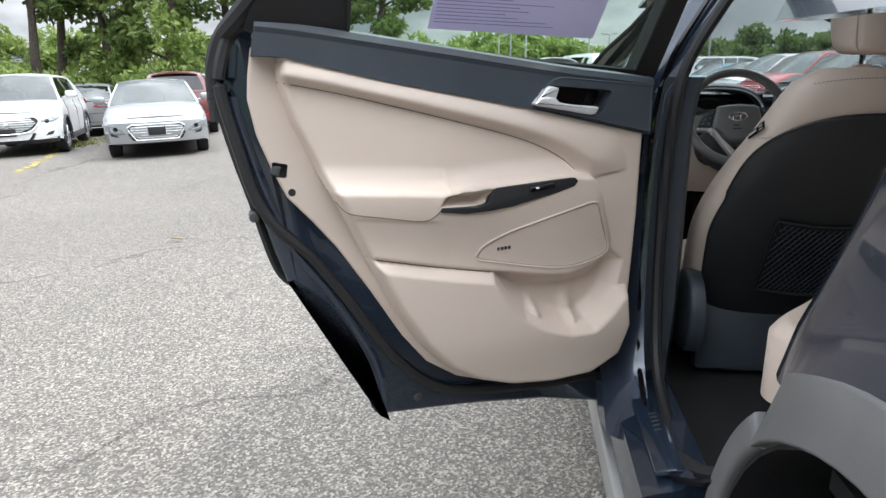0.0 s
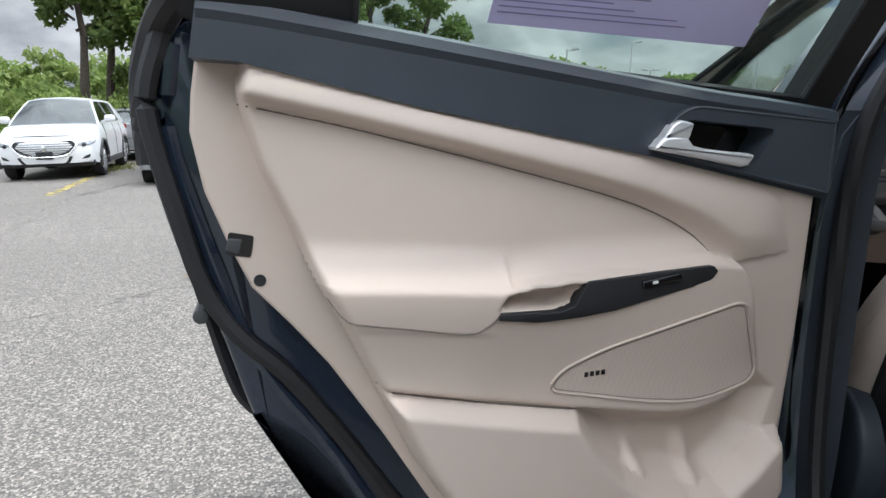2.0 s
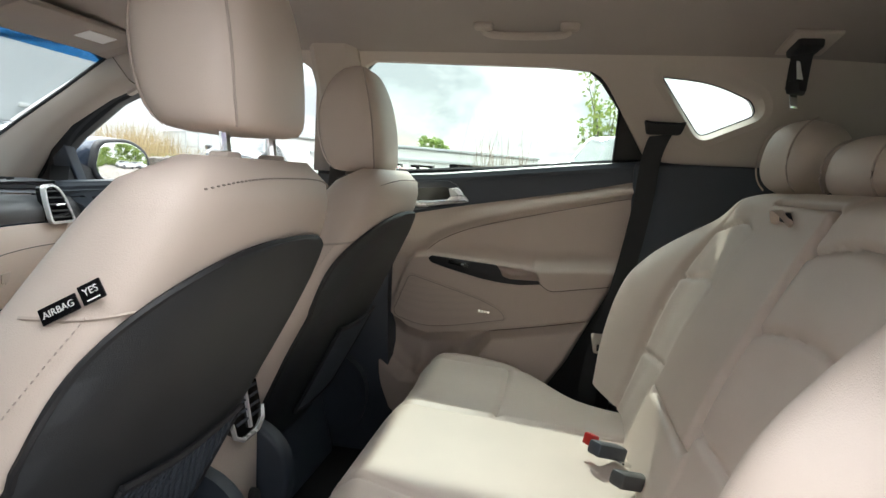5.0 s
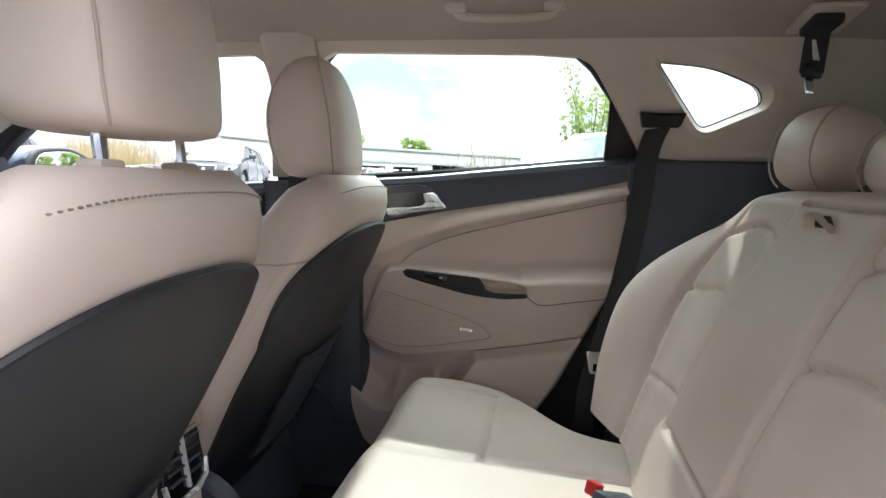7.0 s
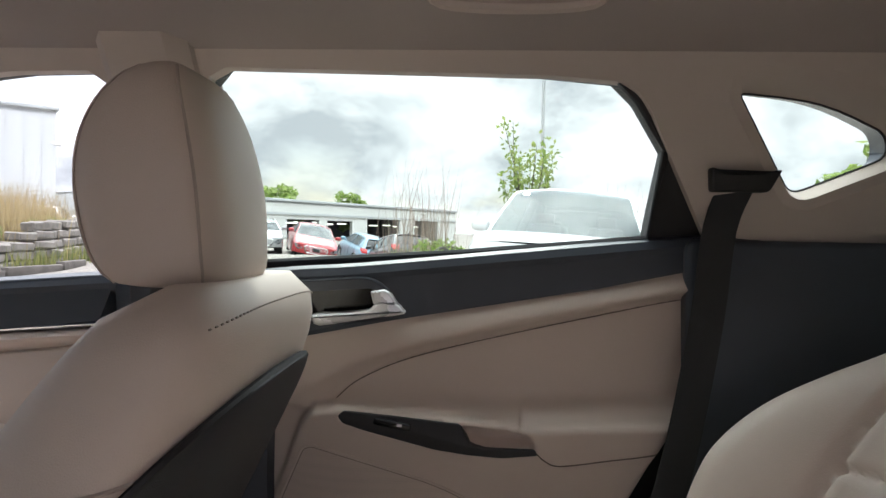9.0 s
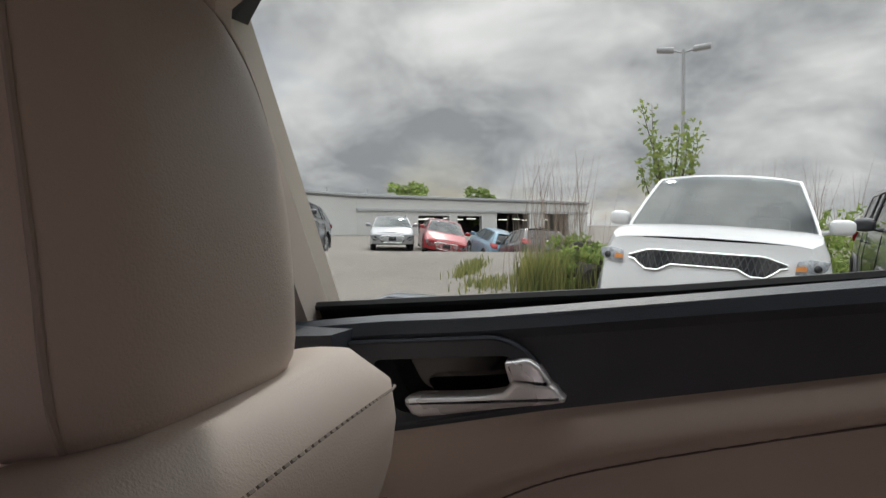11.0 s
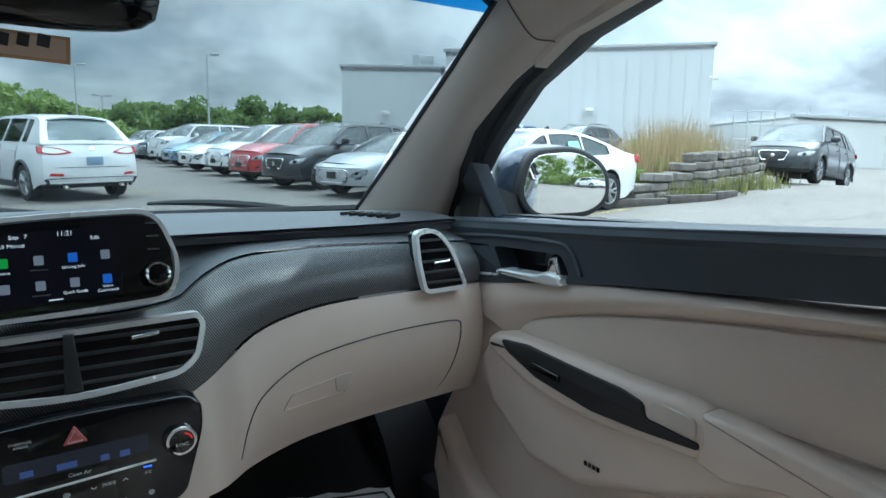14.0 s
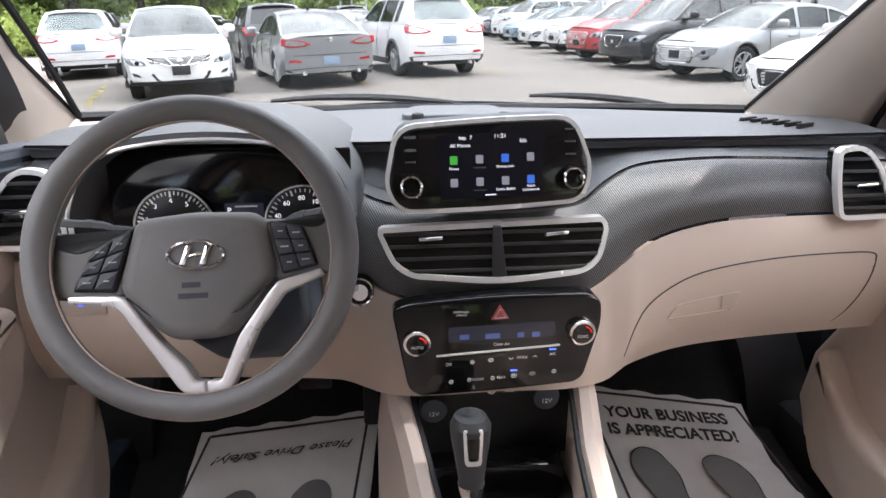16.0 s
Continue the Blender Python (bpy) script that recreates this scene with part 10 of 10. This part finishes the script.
def tree(at, h, spread, seed, material="leafdark", n=2600, leaf=0.26, clear=0.25, slim=1.0):
    rng = np.random.default_rng(seed)
    z0 = raised(at)
    t = thing("tree", "tall leafy green tree" if h > 6 else "small leafy green tree", "tree", (at[0], at[1], z0), "trees")
    bm = B()
    base = Vector((at[0], at[1], z0 - 0.1))
    lean = Vector((rng.normal() * 0.03, rng.normal() * 0.03, 1)) * h
    tr_ = 0.016 * h + 0.03
    spine = [base + lean * k + Vector((rng.normal() * 0.012 * h, rng.normal() * 0.012 * h, 0)) * (1 if k else 0) for k in (0, 0.2, 0.4, 0.6, 0.8, 0.95)]
    tube(bm, spine, [tr_ * 1.3, tr_, tr_ * 0.8, tr_ * 0.55, tr_ * 0.3, tr_ * 0.12], 8)
    centres = []
    nl = 13
    for k in range(nl):
        f = clear + (0.93 - clear) * (k + 0.5) / nl
        p0 = base + lean * f
        w = k * 2.4 + rng.random()
        reach = spread * (0.45 + 0.55 * math.sin(math.pi * min(1, (f - clear) / (1 - clear) * 0.85 + 0.18))) * (0.7 + 0.5 * rng.random())
        p2 = p0 + Vector((math.cos(w) * reach, math.sin(w) * reach, h * 0.07 * (0.3 + rng.random())))
        tube(bm, [p0, (p0 + p2) / 2 + Vector((0, 0, h * 0.015)), p2], [tr_ * 0.35, tr_ * 0.22, tr_ * 0.07], 5)
        for q in (0.55, 0.85, 1.05):
            pc = p0.lerp(p2, q)
            centres.append((tuple(pc + Vector((rng.normal(), rng.normal(), rng.normal())) * spread * 0.12), spread * (0.24 + 0.16 * rng.random())))
    centres.append((tuple(base + lean), spread * 0.3))
    part("trunk", bm, "bark", t, "grey brown trunk and limbs")
    vs, fs = [], []
    leaves(rng, centres, n, leaf, vs, fs)
    raw("crown", vs, fs, material, t, "loose green crown")


def polar(az, dist, eye=(0, 0)):
    return (eye[0] + dist * math.sin(radians(az)), eye[1] + dist * math.cos(radians(az)))


EYE0 = (-1.1, -1.7)
# trees along the yard: distance, height, spread, bare part of the trunk, leaf
for i, (az, dist, h, sp, bare, lf) in enumerate(((-50, 46, 12, 3.4, 0.2, "leafdark"), (-38.5, 40, 13, 2.3, 0.40, "leafdark"), (-37.2, 42, 13, 2.2, 0.42, "leafdark"), (-33.9, 41, 14, 2.7, 0.10, "leafdark"),
                                                 (-29.6, 40, 14, 3.3, 0.10, "leaf"), (-25.2, 43, 15, 3.0, 0.06, "leafdark"), (-21.2, 42, 15, 2.9, 0.08, "leafdark"), (-16.6, 47, 14, 2.4, 0.12, "leafdark"), (-12.8, 46, 13, 2.6, 0.14, "leafdark"))):
    tree(polar(az, dist, EYE0), h, sp, 100 + i, lf, 6000, 0.21, bare)
# lower growth behind them
for i, (az, dist, h, sp) in enumerate(((-47, 57, 5.2, 3.4), (-43.6, 58, 4.2, 3.0), (-40.6, 56, 5.0, 2.6), (-36.2, 58, 4.8, 3.2), (-31.8, 56, 5.4, 2.8), (-27.2, 57, 5.0, 3.2), (-23.0, 56, 5.4, 3.0))):
    tree(polar(az, dist, EYE0), h, sp, 150 + i, "leaf" if i % 2 else "leafpale", 3200, 0.24, 0.08)
for i, (az, dist, top, sp) in enumerate(((-15.5, 74, 2.9, 4.6), (-12.5, 80, 2.8, 4.8), (-9.5, 78, 2.8, 5.0), (-6.0, 82, 2.9, 5.0), (-3.2, 80, 3.4, 4.6), (-0.4, 84, 3.6, 4.6), (2.0, 86, 3.3, 3.8), (4.6, 90, 2.2, 4.2), (7.6, 84, 2.5, 4.2), (10.2, 88, 2.7, 4.0), (12.8, 82, 2.8, 4.2), (15.0, 86, 2.3, 3.4), (18.0, 90, 3.2, 3.6), (20.5, 94, 2.7, 3.2), (22.8, 92, 2.9, 3.4), (25.0, 95, 2.3, 3.0))):
    tree(polar(az, dist), dist * math.tan(radians(top)) + 1.2, sp, 200 + i, "leaf" if i < 8 else "leafdark", 2600, 0.42, 0.12)
tree(polar(6.0, 62), 3.4, 2.4, 250, "leaf", 2200, 0.22, 0.05)
for i, (x, y, h, sp) in enumerate(((72, 22, 5.6, 2.2), (80, 16, 5.4, 2.0), (9, -22, 7, 3), (14, -24, 8, 3.2), (3, -23, 7, 3), (20, -22, 7, 3), (-4, -24, 7.5, 3), (27, -19, 6, 3))):
    tree((x, y), h, sp, 300 + i, "leaf", 1800, 0.3, 0.1)


def young_tree():
    rng = np.random.default_rng(5)
    x, y = 13.9, -1.5
    z0 = raised((x, y))
    t = thing("young_tree", "slender young tree with upright leafy shoots", "tree", (x, y, z0))
    bm = B()
    vs, fs = [], []
    tube(bm, [(x, y, z0 - 0.1), (x + 0.02, y, z0 + 0.8), (x, y, z0 + 1.85)], [0.05, 0.04, 0.03], 7)
    for k in range(16):
        w = k * 2.399
        f = rng.random()
        p0 = Vector((x, y, z0 + 1.2 + 0.6 * f))
        hgt = 1.5 + 1.3 * rng.random() * (1 if k % 3 == 0 else 0.5)
        rc = 0.25 + 0.55 * rng.random()
        p2 = Vector((x + math.cos(w) * rc, y + math.sin(w) * rc, z0 + 0.95 + hgt))
        if k == 0:
            p2 = Vector((x + 0.1, y + 0.55, z0 + 3.7))
        mid = p0.lerp(p2, 0.5) + Vector((math.cos(w), math.sin(w), 0)) * 0.12
        line = spl([p0, mid, p2], False, 6)
        tube(bm, line, [0.022 * (1 - 0.85 * i / 12) for i in range(len(line))], 5)
        for p in line[2:]:
            for _ in range(5):
                q = np.array(p) + rng.normal(size=3) * 0.085
                u = rng.normal(size=3)
                u /= np.linalg.norm(u)
                v = np.cross(u, rng.normal(size=3))
                v /= np.linalg.norm(v)
                s = 0.05 + 0.03 * rng.random()
                i = len(vs)
                vs += [tuple(q - u * s), tuple(q + v * s * 0.55), tuple(q + u * s), tuple(q - v * s * 0.55)]
                fs += [(i, i + 1, i + 2), (i, i + 2, i + 3)]
    part("trunk", bm, "bark", t)
    raw("crown", vs, fs, "leafpale", t, "sparse bright green leaves")


young_tree()


def bush(at, r, h, seed, material="leaf", n=1500, leaf=0.09, nm="bush"):
    rng = np.random.default_rng(seed)
    z0 = raised(at)
    t = thing(nm, "rounded leafy green bush on the verge", "bush", (at[0], at[1], z0), "bushes")
    bm = B()
    vs, fs = [], []
    cs = []
    for k in range(9):
        w, q = rng.random() * 6.28, rng.random() ** 0.6
        p2 = Vector((at[0] + math.cos(w) * r * 0.7 * q, at[1] + math.sin(w) * r * 0.7 * q, z0 + h * (0.35 + 0.5 * rng.random())))
        tube(bm, [(at[0] + math.cos(w) * 0.1, at[1] + math.sin(w) * 0.1, z0 - 0.05), tuple(p2)], [0.03, 0.008], 5)
        cs.append((tuple(p2), r * (0.28 + 0.2 * rng.random())))
        cs.append(((p2.x, p2.y, z0 + h * 0.25), r * 0.36))
    part("stems", bm, "bark", t)
    leaves(rng, cs, n, leaf, vs, fs)
    raw("foliage", vs, fs, material, t)


for i, (az, dist) in enumerate([(-47 + 2.6 * k, 36 + 2 * (k % 3)) for k in range(10)]):
    bush(polar(az, dist, EYE0), 2.2, 2.1 + 0.5 * (i % 3), 400 + i, "leafpale" if i % 3 == 1 else "leaf", 1500, 0.16)
for i, (x, y, r, h) in enumerate(((12.3, -3.6, 1.1, 1.35), (13.4, -5.2, 1.3, 1.5), (13.0, -7.4, 1.4, 1.5), (9.9, 0.0, 0.55, 0.8), (14.5, -2.4, 0.9, 1.2), (12.6, 10.2, 0.5, 0.75), (10.6, 0.3, 0.5, 0.9), (10.6, 8.7, 0.45, 0.6), (11.5, 8.9, 0.5, 0.8), (12.9, 9.3, 0.5, 0.7), (14.6, 9.6, 0.6, 0.8), (15.9, 10.0, 0.6, 0.8), (9.6, 0.35, 0.35, 0.6))):
    bush((x, y), r, h, 440 + i, "leaf" if i < 5 or i in (6, 12) else "leafpale", 1100, 0.05 if i > 4 else 0.07)
for i in range(12):
    bush((-10 + 3.2 * i, -19.5 + 0.8 * math.sin(i)), 2.2, 2.6, 480 + i, "leaf", 1100, 0.15, "hedge_bush")


def blades(nm, label, spots, n, hgt, wid, material, seed, lean=0.35):
    """Grass and weeds as thin bent blades."""
    rng = np.random.default_rng(seed)
    vs, fs = [], []
    for _ in range(n):
        cx_, cy_, sx_, sy_ = spots[rng.integers(len(spots))]
        x, y = cx_ + rng.normal() * sx_, cy_ + rng.normal() * sy_
        z = raised((x, y)) - 0.02
        h = hgt * (0.35 + 0.9 * rng.random())
        w = rng.random() * 6.28
        dx, dy = math.cos(w), math.sin(w)
        l_ = lean * h * rng.random()
        q = rng.random() * 6.28
        bx, by = math.cos(q) * wid, math.sin(q) * wid
        i = len(vs)
        vs += [(x - bx, y - by, z), (x + bx, y + by, z), (x + dx * l_ * 0.35 + bx * 0.8, y + dy * l_ * 0.35 + by * 0.8, z + h * 0.55), (x + dx * l_ * 0.35 - bx * 0.8, y + dy * l_ * 0.35 - by * 0.8, z + h * 0.55), (x + dx * l_, y + dy * l_, z + h)]
        fs += [(i, i + 1, i + 2, i + 3), (i + 3, i + 2, i + 4)]
    ob = raw(nm, vs, fs, material)
    tagged(ob, label, "grass", kind="stuff")


blades("dry_grass", "tall dry straw-coloured grass on the bank", [(12.2, 9.4, 0.8, 0.5), (13.6, 9.8, 0.9, 0.5), (11.1, 9.0, 0.5, 0.4), (11.6, 9.3, 0.5, 0.4), (15.2, 10.6, 0.9, 0.6), (14.5, 11.4, 1.6, 0.9)], 5200, 1.15, 0.007, "dry", 1)
blades("green_weeds", "green and yellow weeds round the stone wall", [(10.9, 8.6, 0.5, 0.35), (12.4, 9.3, 0.9, 0.4), (13.6, 8.1, 0.8, 0.12), (15.4, 9.7, 0.7, 0.4), (11.0, 9.4, 0.6, 0.5), (11.6, 7.75, 0.6, 0.1)], 1500, 0.42, 0.012, "weed", 2)
blades("green_weeds", "green weeds on the verge beside the ramp", [(9.2, 0.62, 0.16, 0.16), (9.5, 0.35, 0.2, 0.2), (10.0, -0.1, 0.3, 0.2), (9.7, 0.6, 0.2, 0.2)], 1300, 0.62, 0.012, "weed", 3)
blades("grass_patch", "low yellow-green grass at the foot of the ramp", [(11.6, 2.2, 0.5, 0.12), (12.6, 2.3, 0.5, 0.12), (10.0, 1.5, 0.4, 0.2)], 900, 0.16, 0.010, "weed", 4)
blades("dry_stems", "bare grey-brown stems of tall weeds", [(10.5, 0.75, 0.30, 0.25), (10.9, 0.3, 0.35, 0.25), (15.0, -3.2, 0.9, 0.5), (15.5, -4.6, 1.0, 0.6)], 420, 1.9, 0.005, "twig", 6, 0.3)
blades("dry_stems", "bare thin stems above the stone wall", [(12.6, 10.0, 0.6, 0.5), (13.9, 10.2, 0.7, 0.5)], 160, 1.5, 0.005, "twig", 7, 0.3)
blades("verge_grass", "strip of worn grass between the rows", [(-11.6, 12.2, 0.25, 0.5), (-12.2, 13.4, 0.3, 0.7), (7.9, 24.3, 0.9, 0.15), (8.3, 29.8, 0.9, 0.15), (7.6, 19.5, 0.8, 0.12)], 1600, 0.09, 0.012, "weed", 8)


def mound():
    rng = random.Random(4)
    t = thing("rock_mound", "heap of dark weathered rocks beside the weeds", "rock", (10.2, 0.2, raised((10.2, 0.2))))
    for k in range(26):
        w, q = rng.random() * 6.28, rng.random() ** 0.5
        x, y = 10.4 + math.cos(w) * q * 0.9, 0.15 + math.sin(w) * q * 0.75
        z = raised((x, y)) + 0.62 * (1 - q) + 0.05
        s = 0.16 + 0.20 * rng.random()
        bm = B()
        bmesh.ops.create_icosphere(bm, subdivisions=2, radius=s, matrix=pose(x, y, z, rng.random() * 90, rng.random() * 90, rng.random() * 90) @ Matrix.Diagonal((1.2, 0.9, 0.7, 1)))
        for v in bm.verts:
            v.co += Vector((rng.uniform(-1, 1), rng.uniform(-1, 1), rng.uniform(-1, 1))) * s * 0.10
        part("rock", bm, "rock", t, angle=25)


mound()


def stone_wall():
    rng = random.Random(11)
    t = thing("retaining_wall", "rough dry-laid wall of large weathered stone blocks", "stone wall", (12.5, 8.0, raised((12.5, 8.0))))
    line = [Vector((9.9, 8.25, 0)), Vector((11.7, 7.95, 0)), Vector((13.6, 8.3, 0)), Vector((16.0, 9.3, 0))]
    hs = [0.30, 0.78, 0.86, 0.45]
    for (p, q), (h0, h1) in zip(zip(line, line[1:]), zip(hs, hs[1:])):
        d = (q - p).normalized()
        L_ = (q - p).length
        for c_ in range(5):
            s = -0.2 * rng.random()
            while s < L_:
                w = 0.30 + 0.35 * rng.random()
                mid = s + w / 2
                f = mid / L_
                if c_ * 0.18 < (h0 + (h1 - h0) * f) - 0.02:
                    o = p + d * mid
                    z = raised((o.x, o.y - 0.3)) + 0.09 + c_ * 0.18
                    bm = B()
                    rbox(bm, (w - 0.02, 0.34 + 0.08 * rng.random(), 0.165), 0.03, Matrix.Translation((o.x + rng.uniform(-0.02, 0.02), o.y + 0.03 * c_ + rng.uniform(-0.03, 0.03), z)) @ Matrix.Rotation(math.atan2(d.y, d.x) + rng.uniform(-0.05, 0.05), 4, "Z") @ Matrix.Rotation(rng.uniform(-0.04, 0.04), 4, "Y"), 1)
                    for v in bm.verts:
                        v.co += Vector((rng.uniform(-1, 1), rng.uniform(-1, 1), rng.uniform(-1, 1))) * 0.012
                    part("stone_block", bm, "stone", t, angle=25)
                s += w
    k = thing("timber_kerb", "dark weathered timber kerb at the foot of the bank", "kerb", (10.5, 7.7, raised((10.5, 7.7))))
    for a_, b_ in (((8.9, 7.85), (10.1, 7.62)), ((10.13, 7.6), (11.3, 7.42)), ((11.33, 7.42), (12.3, 7.62))):
        a_, b_ = Vector((*a_, 0)), Vector((*b_, 0))
        m_ = (a_ + b_) / 2
        part("kerb_beam", rbox(B(), ((b_ - a_).length, 0.17, 0.16), 0.02, Matrix.Translation((m_.x, m_.y, raised((m_.x, m_.y)) + 0.06)) @ Matrix.Rotation(math.atan2((b_ - a_).y, (b_ - a_).x), 4, "Z")), "kerb", k)


stone_wall()


# ---- marks on the asphalt ----
def stripe(p, q, w, label):
    p, q = Vector((*p, 0)), Vector((*q, 0))
    d = (q - p).normalized()
    n = Vector((-d.y, d.x, 0))
    rows = []
    for i in range(9):
        o = p.lerp(q, i / 8)
        rows.append([(o.x + n.x * w * u, o.y + n.y * w * u, raised((o.x, o.y)) + 0.006) for u in (-0.5, 0.5)])
    bm = B()
    loft(bm, rows, closed=False, caps=False)
    ob = part("parking_line", bm, M["worn_yellow"])
    tagged(ob, label, "road marking", "parking lines", "structure")


def worn_yellow():
    m = mat("worn_yellow_paint", (0.40, 0.32, 0.10), 0.9, var=0.25, scale=3, fine=60, bump=0.3)
    nt = m.node_tree
    b = nt.nodes["Principled BSDF"]
    N, Lk = nt.nodes.new, nt.links.new
    tc, n1, cr = N("ShaderNodeTexCoord"), N("ShaderNodeTexNoise"), N("ShaderNodeValToRGB")
    n1.inputs["Scale"].default_value, n1.inputs["Detail"].default_value = 7, 8
    Lk(tc.outputs["Object"], n1.inputs["Vector"])
    cr.color_ramp.elements[0].position, cr.color_ramp.elements[1].position = 0.46, 0.58
    cr.color_ramp.elements[0].color, cr.color_ramp.elements[1].color = (0.15, 0.15, 0.15, 1), (0.9, 0.9, 0.9, 1)
    Lk(n1.outputs["Fac"], cr.inputs[0])
    Lk(cr.outputs[0], b.inputs["Alpha"])
    return m


M["worn_yellow"] = worn_yellow()
stripe((-0.45, 13.2), (-1.6, 17.2), 0.13, "worn yellow parking line on the asphalt")
stripe((2.6, 15.0), (1.4, 19.0), 0.13, "worn yellow parking line on the asphalt")
stripe((-2.9, 12.6), (-4.1, 16.4), 0.13, "worn yellow parking line on the asphalt")
stripe((-5.2, 11.6), (-6.3, 15.2), 0.13, "worn yellow parking line on the asphalt")
stripe((-9.4, 7.8), (-12.0, 12.8), 0.16, "worn yellow parking line on the asphalt")
stripe((6.8, 7.3), (9.4, 7.6), 0.10, "worn yellow parking line on the asphalt")
lf = thing("fallen_leaf", "small dry leaf on the asphalt", "leaf", (-3.9, 3.0, GROUND))
part("blade", prism(B(), spl([(-0.05, 0), (-0.02, 0.02), (0.03, 0.022), (0.06, 0.0), (0.03, -0.02), (-0.02, -0.022)], True, 3), 0.002, 0.006, 0, lambda a_, c_, b_: Vector((-3.9 + a_, 3.0 + b_, GROUND + c_ + 0.2 * abs(b_)))), "dry", lf)
